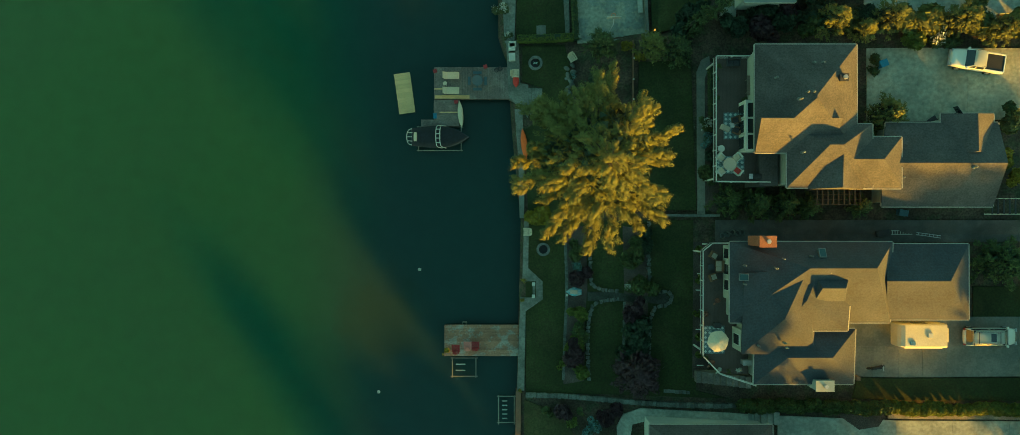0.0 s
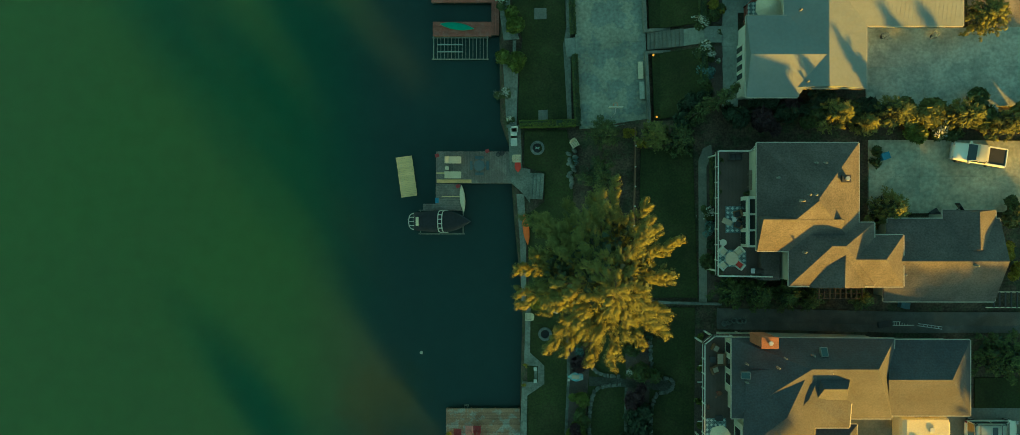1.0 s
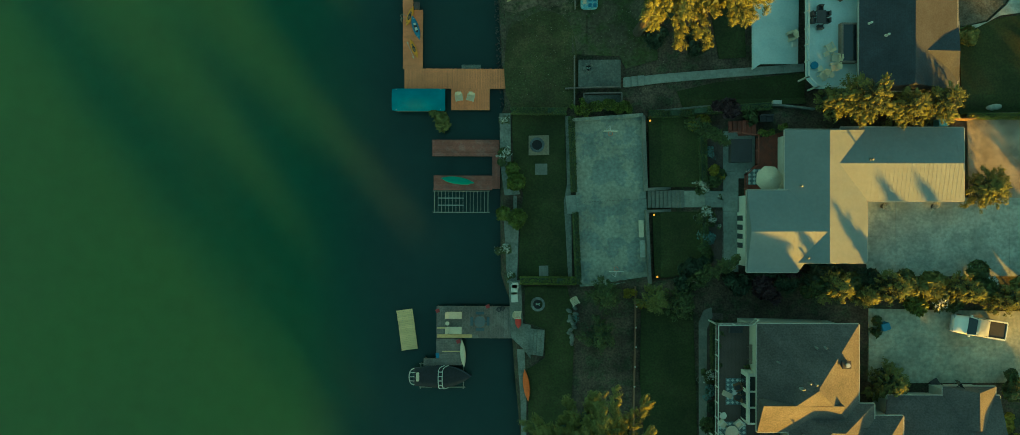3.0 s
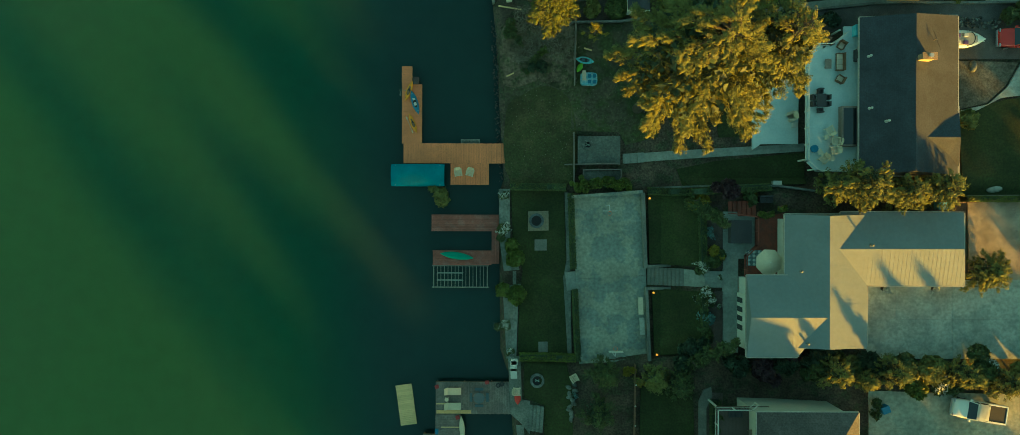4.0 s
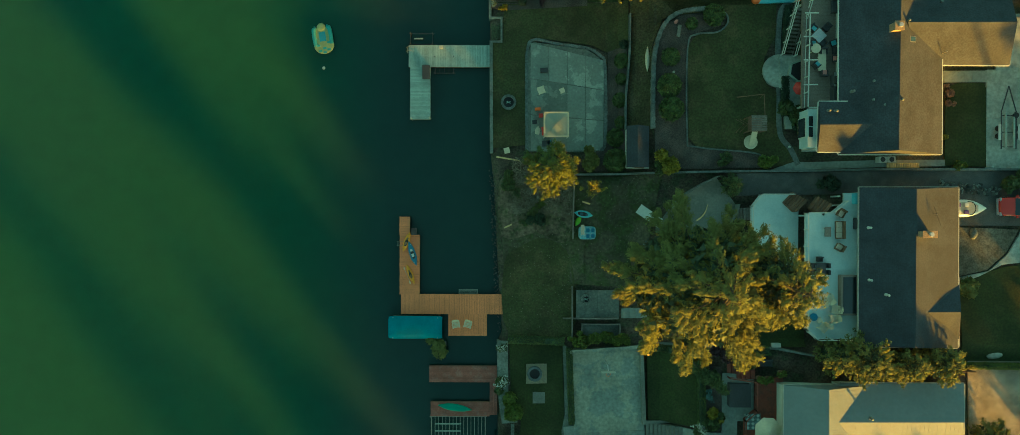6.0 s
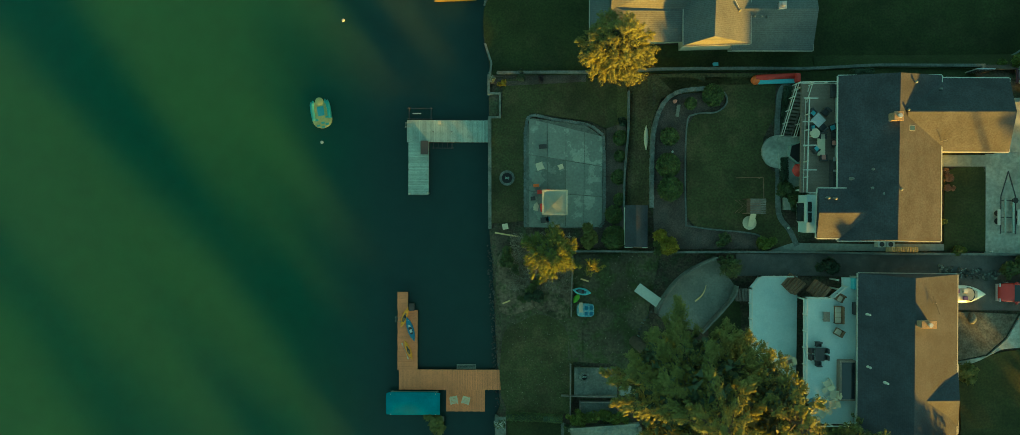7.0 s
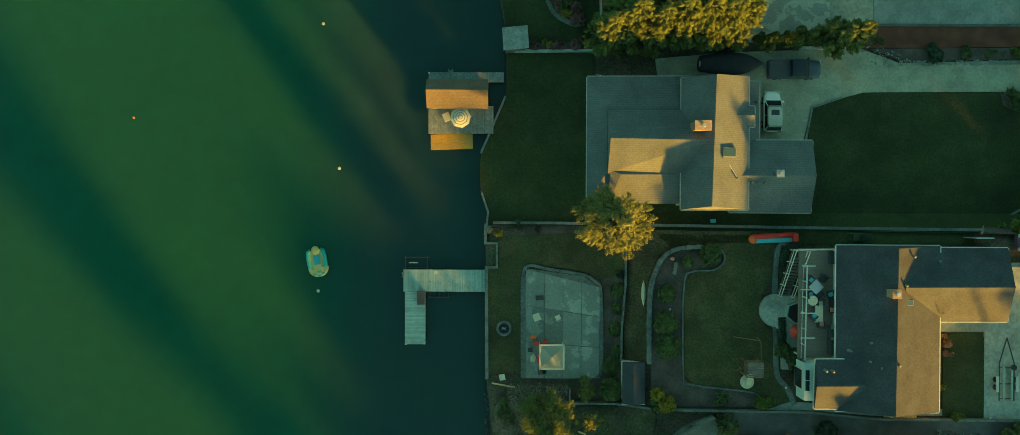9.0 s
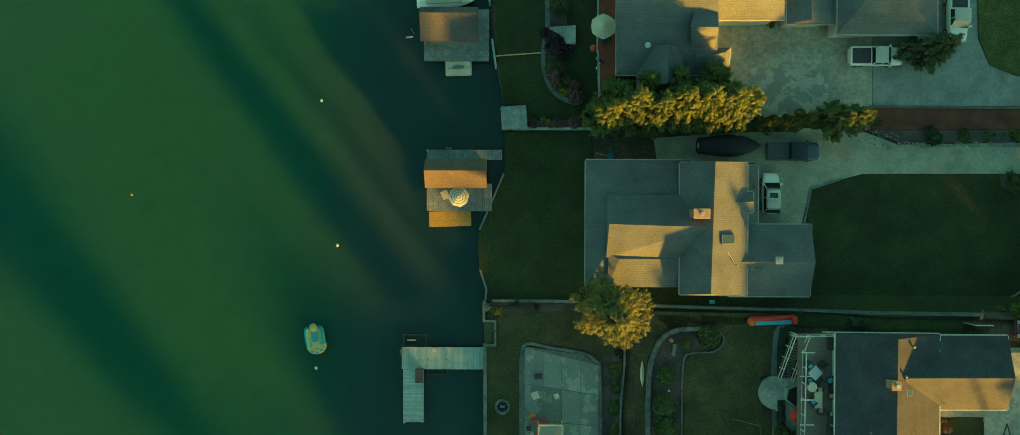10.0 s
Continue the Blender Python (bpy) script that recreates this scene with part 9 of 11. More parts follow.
sd = flight("deck_stairs", (24.29, 53.72), (25.61, 53.84), 1.3, 5, 4.9, 5.85, WOOD_GREY, "grey wooden deck stairs")
arm_chair(33.73, 53.92, ZD, -120, WICKER, CUSHION, "wicker deck chair with pale cushions")
arm_chair(33.60, 52.19, ZD, 180, WICKER, CUSHION, "wicker deck sofa with pale cushions", 1.8)
arm_chair(33.61, 50.40, ZD, 150, WICKER, CUSHION, "wicker deck chair with pale cushions")
table(32.37, 52.00, ZD, 0, 0.65, 1.0, DECK_GREY, "low grey coffee table", 0.4)
table(31.54, 48.20, ZD, 0, 0.95, 1.35, CHARCOAL, "dark outdoor dining table")
bx, by = 31.54, 48.20
for dx, dy, a in ((-0.7, 0.35, 0), (-0.7, -0.35, 0), (0.7, 0.35, 180), (0.7, -0.35, 180), (0, 1.0, -90), (0, -1.0, 90)):
    arm_chair(bx + dx, by + dy, ZD, a, CHARCOAL, CHARCOAL, "dark dining chair at the deck table", 0.5, "dining chairs on the deck", 0.5)
for p, a in (((32.57, 45.15), 120), ((33.17, 44.08), 170), ((33.04, 43.09), 190), ((31.92, 42.22), 230)):
    adirondack(*p, ZD, a, CREAM, "cream slatted garden armchair on the deck", "cream deck armchairs")
table(31.56, 42.94, ZD, 30, 0.5, 0.5, CREAM, "small square cream side table", 0.42)
table(32.76, 42.28, ZD, 0, 0.55, 0.55, CREAM, "small round cream side table", 0.42, True)
table(32.22, 44.47, ZD, 30, 0.45, 0.45, CREAM, "small square cream side table", 0.42)
bm = bmesh.new()
fb = thing("planter_bowl", 30.96, 43.27, ZD, 0, "round blue-grey planter bowl on the deck", "planter")
lathe(bm, [(0.2, 0), (0.38, 0.25), (0.4, 0.45), (0.3, 0.44)], 16); part("bowl", bm, BLUE, fb, "", True)
wellD = part("light_well", boxed(33.6, 35.2, 43.5, 47.6, 7.9, 8.9), DECK_GREY, hD, "dark framed stairwell beside the wall", world_space=True)
part("well_floor", boxed(33.8, 35.1, 43.7, 47.4, 8.88, 8.93), GLASS_DARK, wellD, "dark stair opening")
grill(35.36, 52.85, ZD, 90, "covered barbecue by the house wall")
crate(35.32, 55.39, ZD, 0, 0.7, 1.1, 0.8, SKYBLUE, "pale blue storage bench on the deck", "bench", "storage_bench")
adirondack(29.53, 47.00, ZL, 200, CREAM, "cream slatted garden armchair on the lower deck", "cream deck armchairs")
adirondack(29.56, 46.84, ZL, 200, CREAM, "cream slatted garden armchair on the lower deck", "cream deck armchairs")
crate(29.95, 46.04, ZL, 0, 0.5, 0.5, 0.4, WHITE, "small white box table", "table", "side_table")
chimney(hD, 40.29, 51.87, 10, 12.6, 1.3, 0.55, BRICK_PALE, BRICK_PALE)
for p, z in (((35.83, 52.45), 9.9), ((35.92, 47.21), 9.9), ((37.21, 45.82), 10.7)):
    vent(hD, *p, z, 0.08, 0.5, WHITE)
an = thing("tv_antenna", 41.60, 53.77, 11.0, 20, "thin metal roof antenna lying over the shingles", "antenna")
for k in range(5):
    bm = bmesh.new(); tube(bm, [(-0.5 + k * 0.05, -0.9 + k * 0.4, 0.6), (0.5 - k * 0.05, -0.9 + k * 0.4, 0.6)], 0.006, 4); part("element", bm, CHARCOAL, an)
bm = bmesh.new(); tube(bm, [(0, -1.1, 0.6), (0, 0.9, 0.6)], 0.02, 5); part("boom", bm, CHARCOAL, an)
bm = bmesh.new(); tube(bm, [(0, 0, -0.2), (0, 0, 0.65)], 0.025, 5); part("mast", bm, STEEL, an)

# deck of house E
ZE = 8.2
deck(hE, [(29.80, 64.64), (29.85, 75.88), (34.37, 75.91), (34.46, 64.87)], ZE, DECK_GREY)
railing(hE, [(33.51, 75.85), (29.29, 75.76)], ZE, 1.0)
railing(hE, [(30.22, 74.18), (30.03, 64.59), (31.48, 64.60)], ZE, 1.0)
st = flight("deck_stairs", (29.40, 70.68), (29.81, 75.04), 1.2, 13, 5.2, 8.15, WOOD_GREY, "long wooden deck stairs with white rails", 0.13, 0.06)
for o in (-0.6, 0.6):
    bm = bmesh.new()
    tube(bm, [(0, o, 0.05), (5.05, o, 2.75)], 0.06, 4)
    part("stringer", bm, WOOD_GREY, st)
for o in (-0.68, 0.68):
    bm = bmesh.new()
    for zz in (0.95, 0.35):
        tube(bm, [(0, o, 0.25 + zz), (5.05, o, 3.0 + zz)], 0.05, 5)
    part("handrail", bm, TRIM, st, "white stair rail")
    for k in range(5):
        part("post", boxed(k * 1.25 - 0.04, k * 1.25 + 0.04, o - 0.04, o + 0.04, 0.55 * k + 0.1, 0.69 * k + 1.3), TRIM, st)
for y in ((30.52, 66.91), (30.50, 69.41), (30.48, 71.78), (30.60, 74.16)):
    part("bracket", boxed(y[0] - 0.9, y[0] + 0.5, y[1] - 0.05, y[1] + 0.05, 9.1, 9.2), TRIM, hE, "white deck bracket", world_space=True)
table(30.93, 70.65, ZE, 0, 1.0, 1.0, CREAM, "round cream table on the deck", 0.72, True)
table(31.69, 69.29, ZE, 0, 0.8, 1.75, CREAM, "long pale coffee table on the deck", 0.45)
table(31.36, 72.00, ZE, 45, 1.1, 1.1, STEEL, "square grey fire table on the deck", 0.5)
for p, a, m in (((32.15, 72.87), 230, CHARCOAL), ((30.76, 72.79), -40, SKYBLUE), ((30.71, 71.21), 10, SKYBLUE), ((31.83, 71.21), 130, CHARCOAL), ((32.95, 71.29), 200, SKYBLUE), ((33.16, 70.49), 180, CHARCOAL), ((31.12, 69.03), 40, SKYBLUE), ((31.84, 70.42), -90, CUSHION), ((33.16, 69.70), 180, PINK), ((31.92, 68.17), 90, PINK)):
    arm_chair(*p, ZE, a, CHARCOAL, m, "dark framed deck chair with a coloured cushion", 0.66, "deck chairs of the brown house", 0.66)
grill(32.95, 67.38, ZE, 90)
crate(33.10, 65.93, ZE, 0, 0.8, 1.6, 0.9, CHARCOAL, "dark outdoor cabinet by the wall", "cabinet", "deck_cabinet")
arm_chair(33.06, 74.99, ZE, 180, CHARCOAL, CHARCOAL, "dark deck bench by the wall", 1.3)
umbrella(30.35, 67.05, 5.2, 0.72, RED, "small red parasol below the deck", 6, 0, 1.7)
sp = thing("hot_tub", 30.59, 68.98, 5.2, 20, "dark hexagonal hot tub below the deck edge", "hot tub")
bm = bmesh.new(); lathe(bm, [(1.25, 0), (1.25, 0.8), (1.1, 0.85), (1.0, 0.75)], 6); part("shell", bm, WOOD_SILVER, sp)
bm = bmesh.new(); lathe(bm, [(1.05, 0.7), (1.05, 0.8)], 6); part("cover", bm, BLACK, sp, "black cover")
wE = part("bay_wall", boxed(30.0, 31.2, 60.6, 64.4, 7.2, 9.2), DECK_PALE, hE, "white bay with a sloping roof", world_space=True)
wall_window(wE, 29.93, 30.05, 61.6, 63.7, 7.0, 8.8)
for k in range(2):
    part("roof_light", boxed(30.1, 30.5, 61.6 + k * 1.1, 62.6 + k * 1.1, 9.18, 9.24), GLASS_DARK, wE, "glass roof light")
chimney(hE, 37.04, 71.82, 11, 13.0, 0.75, 0.75, BRICK_PALE, BRICK_PALE)
skylight(hE, 39.00, 70.84, 11.75, 0.75, 0.6, (0, 18))
for p, z in (((35.51, 66.86), 11.0), ((33.80, 65.96), 10.5), ((35.46, 65.02), 11.0), ((36.39, 64.47), 11.4), ((31.34, 64.03), 10.7), ((32.04, 63.97), 10.7), ((37.74, 64.87), 12.0), ((39.34, 75.30), 11.6), ((42.31, 74.79), 10.7), ((38.36, 72.54), 12.0)):
    vent(hE, *p, z, 0.09)
an = thing("tv_antenna", 42.60, 69.71, 10.9, 40, "thin metal roof antenna over the shingles", "antenna")
bm = bmesh.new(); tube(bm, [(0, -0.9, 0.6), (0, 0.7, 0.6)], 0.01, 5); part("boom", bm, CHARCOAL, an)
bm = bmesh.new(); tube(bm, [(0, 0, -0.3), (0, 0, 0.65)], 0.025, 5); part("mast", bm, STEEL, an)
for k in range(4):
    bm = bmesh.new(); tube(bm, [(-0.4, -0.8 + k * 0.4, 0.6), (0.4, -0.8 + k * 0.4, 0.6)], 0.006, 4); part("element", bm, CHARCOAL, an)

# roofs of house F
chimney(hF, 19.27, 88.06, 8, 10.6, 1.5, 0.85, BRICK_PALE, BRICK_PALE)
skylight(hF, 22.17, 85.50, 9.6, 1.5, 0.95, (0, 18))
chimney(hF, 27.33, 83.42, 8, 9.5, 0.6, 0.6, STEEL, STEEL)
for p, z in (((25.65, 90.88), 7.4), ((24.79, 82.52), 8.4), ((25.45, 82.52), 8.4), ((26.10, 82.46), 8.4), ((23.08, 82.95), 9.1)):
    vent(hF, *p, z, 0.08)
roof(hF, (23.07, 88.21), (25.03, 90.26), (22.34, 89.25), (24.86, 89.26), 9.2, 8.6, SHINGLE_WARM, name="dormer_roof")
for a, b in (((21.98, 84.21), (22.82, 83.05)),):
    bm = bmesh.new(); tube(bm, [(*a, 10.3), (*b, 9.9)], 0.03, 5); part("antenna_mast", bm, STEEL, hF, "thin antenna mast", world_space=True)

# deck of house G
ZG = 4.6
deck(hG, [(9.88, 100.43), (9.73, 103.90), (10.56, 104.25), (9.73, 104.95), (9.83, 115.02), (12.26, 115.02), (12.32, 100.44)], ZG, DECK_RED)
railing(hG, [(9.92, 100.53), (9.77, 104.41), (9.63, 105.59), (9.81, 114.25)], ZG, 0.95, WOOD_SILVER)
umbrella(10.11, 107.52, ZG, 1.35, CREAM, "open cream hexagonal parasol on the red deck", 6, 30)
umbrella(9.52, 106.15, 2.0, 0.4, RED, "small folded red parasol", 6, 0, 1.5)
arm_chair(10.57, 106.44, ZG, 180, CHARCOAL, CHARCOAL, "dark deck chair on the red deck")
crate(15.45, 107.93, 9.4, 0, 0.7, 0.7, 0.5, WHITE, "white rooftop vent box", "roof vent", "vent_box")
vent(hG, 14.13, 104.81, 9.2, 0.2, 0.5, WHITE)


# ---- garden things ----
def fire_pit(x, y, z, r, label, mat=None, logs=True):
    """A ring of blocks round a fire bowl."""
    f = thing("fire_pit", x, y, z, 0, label, "fire pit")
    n = max(10, int(2 * math.pi * r / 0.32))
    bm = boxed(-0.15, 0.15, -0.13, 0.13, -0.1, 0.32, None, 0.0)
    me = finish("block", bm, mat or STONE)
    for k in range(n):
        a = 360 * k / n
        ob = part("block", me, None, f)
        ob.matrix_basis = pose(r * math.cos(radians(a)), r * math.sin(radians(a)), 0.02 * (k % 3), 0, 0, a + 90)
    bm = bmesh.new(); lathe(bm, [(r - 0.12, 0), (r - 0.12, 0.06)], 20); part("ash_bed", bm, BLACK, f, "dark ash bed")
    bm = bmesh.new()
    lathe(bm, [(r + 0.13, -0.05), (r + 0.14, 0.26), (r - 0.1, 0.27), (r - 0.12, 0.05)], 24)
    part("ring", bm, mat or STONE, f)
    if logs:
        for a in (20, 150):
            bm = bmesh.new(); tube(bm, [(-0.26 * math.cos(radians(a)), -0.26 * math.sin(radians(a)), 0.12), (0.26 * math.cos(radians(a)), 0.26 * math.sin(radians(a)), 0.16)], 0.05, 6); part("log", bm, WOOD_SILVER, f)
    return f


fire_pit(3.76, -3.31, None, 0.62, "round stone fire pit on the lawn", KERB, False)
fire_pit(2.87, 17.73, None, 0.66, "round stone fire pit with pale logs", KERB)
fire_pit(2.73, 35.75, 1.45, 0.7, "blue-grey stone fire pit on its pad", SLATE, False)
fire_pit(8.41, 44.27, 2.3, 0.45, "small stone fire pit with logs on the patio", STONE)
fire_pit(-0.31, 66.38, None, 0.72, "round stone fire pit on the lawn", KERB)

# benches, blocks and chairs of lots A and B
adirondack(-6.14, -14.56, 0.7, 90, MAROON, "dark red slatted armchair on the dock", "dock armchairs")
adirondack(-4.81, -14.19, 0.7, 90, PINK, "faded red slatted armchair on the dock", "dock armchairs")
adirondack(-3.92, -14.19, 0.7, 90, MAROON, "dark red slatted armchair on the dock", "dock armchairs")
pot(-7.10, -14.78, 0.7, 0.34, YELLOW, LEAF_YELLOW, "yellow planter with golden flowers on the dock")
adirondack(1.91, -1.32, 1.3, 180, CREAM, "cream slatted armchair on the seawall", "lakeside armchairs")
crate(4.76, -0.58, None, -15, 0.95, 0.55, 0.35, CONCRETE, "pale concrete bench in the lawn", "bench", "stone_bench")
for p in ((2.65, -7.20), (2.65, -8.59)):
    crate(*p, 1.3, 0, 0.32, 0.32, 0.5, WHITE, "white square post cap by the steps", "pillar", "gate_pillar")
for p in ((1.47, -6.76), (1.40, -9.03), (1.10, -19.17)):
    pot(*p, 1.25, 0.2, WOOD_BROWN, LEAF_YELLOW, "small pot with golden flowers on the seawall")
wh = thing("toy_boat", 7.19, -8.06, None, 0, "light blue canoe-shaped garden boat with tan seat", "toy boat")
bm = bmesh.new(); hull(bm, 1.7, 1.0, 0.4, 2.0, 0.6); bmesh.ops.rotate(bm, verts=bm.verts, matrix=Matrix.Rotation(math.pi, 3, "Z")); part("hull", bm, PALE_BLUE, wh, "", True)
part("seat", boxed(-0.45, 0.4, -0.22, 0.22, 0.36, 0.48, None, 0.05), CUSHION, wh, "tan seat")
crate(6.43, -8.46, None, 0, 0.22, 0.22, 0.25, WHITE, "small white lantern box", "lantern", "garden_lantern")


def lawn_chair(x, y, z, rz, mat, label):
    return adirondack(x, y, z, rz, mat, label, "lakeside armchairs")


# dock B
for y0, a in ((0.85, -90), (-0.85, 90)):
    cx, cy = -6.71, 15.55
    t = thing("sun_lounger", cx, cy + y0, 1.1, 0, "cream slatted sun lounger on the dock", "sun lounger", "dock sun loungers")
    part("seat_frame", boxed(-0.75, 0.95, -0.38, 0.38, 0.22, 0.3), CREAM, t)
    for k in range(8):
        part("slat", boxed(-0.72 + k * 0.2, -0.56 + k * 0.2, -0.4, 0.4, 0.3, 0.34), CREAM, t)
    part("backrest", boxed(-0.5, 0, -0.38, 0.38, 0, 0.05, pose(-0.5, 0, 0.32, 0, 35, 0)), CREAM, t)
    for sx in (-0.6, 0.8):
        for sy in (-0.33, 0.33):
            part("leg", boxed(sx - 0.03, sx + 0.03, sy - 0.03, sy + 0.03, 0, 0.25), CREAM, t)
table(-7.37, 15.48, 1.1, 0, 0.45, 0.45, CREAM, "small round cream side table", 0.4, True)
pt = thing("picnic_table", -3.68, 15.75, 1.1, 0, "blue octagonal picnic table with fixed benches", "picnic table")
bm = bmesh.new(); lathe(bm, [(0.62, 0.68), (0.65, 0.74)], 8); part("tabletop", bm, DULL_BLUE, pt)
for k in range(4):
    a = k * 90
    part("bench", boxed(0.78, 1.08, -0.48, 0.48, 0.38, 0.43, pose(0, 0, 0, 0, 0, a)), DULL_BLUE, pt)
    part("leg", boxed(0.1, 1.0, -0.04, 0.04, 0.3, 0.37, pose(0, 0, 0, 0, 0, a)), DULL_BLUE, pt)
    part("leg", boxed(0.35, 0.43, -0.04, 0.04, 0, 0.68, pose(0, 0, 0, 0, 0, a)), DULL_BLUE, pt)
for p, m, l in (((-8.49, 16.90), MAROON, "small red flower box on the dock corner"), ((-2.80, 17.42), MAROON, "small red flower box on the dock edge"), ((-6.12, 13.43), MAROON, "small red flower box by the ramp")):
    crate(*p, 1.1, 20, 0.4, 0.36, 0.35, m, l, "flower box", "flower_box")
crate(-8.49, 11.82, 1.0, 0, 0.35, 0.55, 0.4, BLUE, "blue dock storage box", "box")
for p in ((-1.55, 17.05), (-1.11, 17.20)):
    bm = bmesh.new(); r = thing("rope_coil", *p, 1.1, 0, "dark coil of rope on the dock", "rope")
    tube(bm, smooth_line([(0.25, 0, 0.06), (0, 0.25, 0.06), (-0.25, 0, 0.06), (0, -0.25, 0.06), (0.22, 0, 0.1), (0, 0.2, 0.12), (-0.2, 0, 0.12)], 5), 0.05, 6); part("rope", bm, CHARCOAL, r)
for k, (p, m, l) in enumerate((((0.29, 19.85), WHITE, "white storage box on the seawall"), ((0.22, 18.53), WHITE, "long white storage box on the seawall"), ((0.20, 19.39), WHITE, "white cushion box on the seawall"))):
    crate(*p, 1.4, 2, 0.7, 1.1 if k else 0.6, 0.5, m, l, "storage box")
lawn_chair(0.59, 16.52, 1.4, 0, CREAM, "cream slatted armchair on the seawall")
kayak(0.66, 15.73, 1.4, 92, 1.5, 0.7, RED, "red sled-shaped float on the seawall", False)
lawn_chair(6.98, 18.14, None, -60, CREAM, "cream slatted armchair in the garden")
for k in range(12):
    px, py = 6.71, 15.50
    rnd = random.Random(k)
    s = thing("garden_stone", px + rnd.uniform(-0.9, 0.9) * 0.5, py + 1.9 - k * 0.36, None, rnd.uniform(0, 180), "rounded grey edging stone in the bed", "stone", "edging stones")
    bm = bmesh.new(); lathe(bm, [(0.2, -0.1), (0.3, 0.05), (0.22, 0.18), (0.06, 0.22)], 8, 0, 0, 1.3, 0.8); part("stone", bm, STONE, s, "", True)
fence_pts = [(13.62, 17.77), (13.56, 15.46), (13.57, 13.29), (13.51, 11.12), (13.45, 8.94)]
for p in fence_pts:
    lp = thing("garden_light", *p, None, 0, "small white path light on a post", "garden light", "path lights")
    bm = bmesh.new(); tube(bm, [(0, 0, 0), (0, 0, 0.7)], 0.03, 6); part("post", bm, WOOD_BROWN, lp)
    bm = bmesh.new(); lathe(bm, [(0.07, 0.68), (0.1, 0.72), (0.04, 0.84)], 10); part("cap", bm, WHITE, lp, "white cap")

# court things
for p, a in (((10.48, 37.46), -90), ((11.15, 21.13), 90)):
    h = thing("basketball_hoop", *p, 2.3, a, "basketball hoop with a white backboard", "basketball hoop", "court hoops")
    bm = bmesh.new(); tube(bm, [(0, 0, 0), (0, 0, 2.6), (0.6, 0, 3.0)], 0.06, 8); part("post", bm, STEEL, h)
    part("backboard", boxed(0.58, 0.64, -0.75, 0.75, 2.7, 3.5), WHITE, h, "white backboard")
    bm = bmesh.new(); tube(bm, [(0.88 + 0.23 * math.cos(t * math.pi / 8), 0.23 * math.sin(t * math.pi / 8), 2.95) for t in range(17)], 0.02, 5); part("rim", bm, ORANGE, h, "orange rim")
for p, m in (((14.33, 26.31), CREAM), ((14.48, 24.06), CONCRETE)):
    b = thing("bench", *p, 2.3, 92, "long pale bench beside the court", "bench", "court benches")
    part("seat", boxed(-0.95, 0.95, -0.28, 0.28, 0.38, 0.46, None, 0.02), m, b)
    for x in (-0.7, 0.7):
        part("leg", boxed(x - 0.06, x + 0.06, -0.22, 0.22, 0, 0.38), m, b)
crate(7.68, 20.55, 2.3, 3, 0.5, 0.5, 0.4, CONCRETE, "pale square block at the court corner", "block", "corner_block")
GLOW = bpy.data.materials.new("warm_lamp_glass")
GLOW.use_nodes = True
GLOW.node_tree.nodes["Principled BSDF"].inputs["Base Color"].default_value = (0.8, 0.4, 0.1, 1)
GLOW.node_tree.nodes["Principled BSDF"].inputs["Emission Color"].default_value = (1.0, 0.28, 0.04, 1)
GLOW.node_tree.nodes["Principled BSDF"].inputs["Emission Strength"].default_value = 0.22
for p in ((15.16, 38.28), (15.62, 27.85), (16.00, 21.01), (20.31, 37.55), (21.05, 21.73), (21.05, 21.54)):
    l = thing("garden_lamp", *p, None, 0, "small glowing orange garden lamp", "garden lamp", "glowing garden lamps", dz=0.3)
    bm = bmesh.new(); tube(bm, [(0, 0, -0.2), (0, 0, 0.5)], 0.025, 6); part("post", bm, CHARCOAL, l)
    bm = bmesh.new(); lathe(bm, [(0.05, 0.5), (0.12, 0.55), (0.12, 0.66), (0.03, 0.72)], 10); part("lamp", bm, GLOW, l, "glowing orange lamp glass")
for p, a in ((-6.18, 41.20), 100), ((-4.84, 41.20), 75):
    adirondack(*p, 0.6, a + 180, CREAM, "cream plastic armchair on the orange dock", "orange dock chairs")
ft = thing("potted_tree", -7.97, 38.53, 0.0, 0, "leafy potted shrub on a small float by the dock", "potted shrub")
part("float", boxed(-0.6, 0.6, -0.6, 0.6, 0.0, 0.3, None, 0.05), WOOD_GREY, ft)
ob = part("foliage", bush_mesh(2, LEAF_BIG, 500, 0.14), None, ft)
ob.matrix_basis = Matrix.LocRotScale((0, 0, 0.25), None, (2.3, 2.6, 1.5))
bn = thing("dock_bench", -11.01, 51.72, 0.62, 0, "dark slatted dock box", "dock box")
for k in range(4):
    part("slat", boxed(-0.3, 0.3, -0.4 + k * 0.2, -0.23 + k * 0.2, 0.4, 0.45), CHARCOAL, bn)
part("base", boxed(-0.28, 0.28, -0.38, 0.38, 0, 0.4), CHARCOAL, bn)


def swim_ladder(x, y, z, rz, label="metal swim ladder on the dock edge"):
    l = thing("swim_ladder", x, y, z, rz, label, "ladder", "dock ladders")
    for s in (-0.22, 0.22):
        bm = bmesh.new(); tube(bm, smooth_line([(-0.5, s, 0), (-0.4, s, 0.5), (0, s, 0.7), (0.25, s, 0.4), (0.25, s, -1.2)], 3), 0.025, 6); part("rail", bm, LIFT_METAL, l)
    for k in range(4):
        bm = bmesh.new(); tube(bm, [(0.25, -0.22, -0.1 - 0.3 * k), (0.25, 0.22, -0.1 - 0.3 * k)], 0.02, 5); part("rung", bm, LIFT_METAL, l)


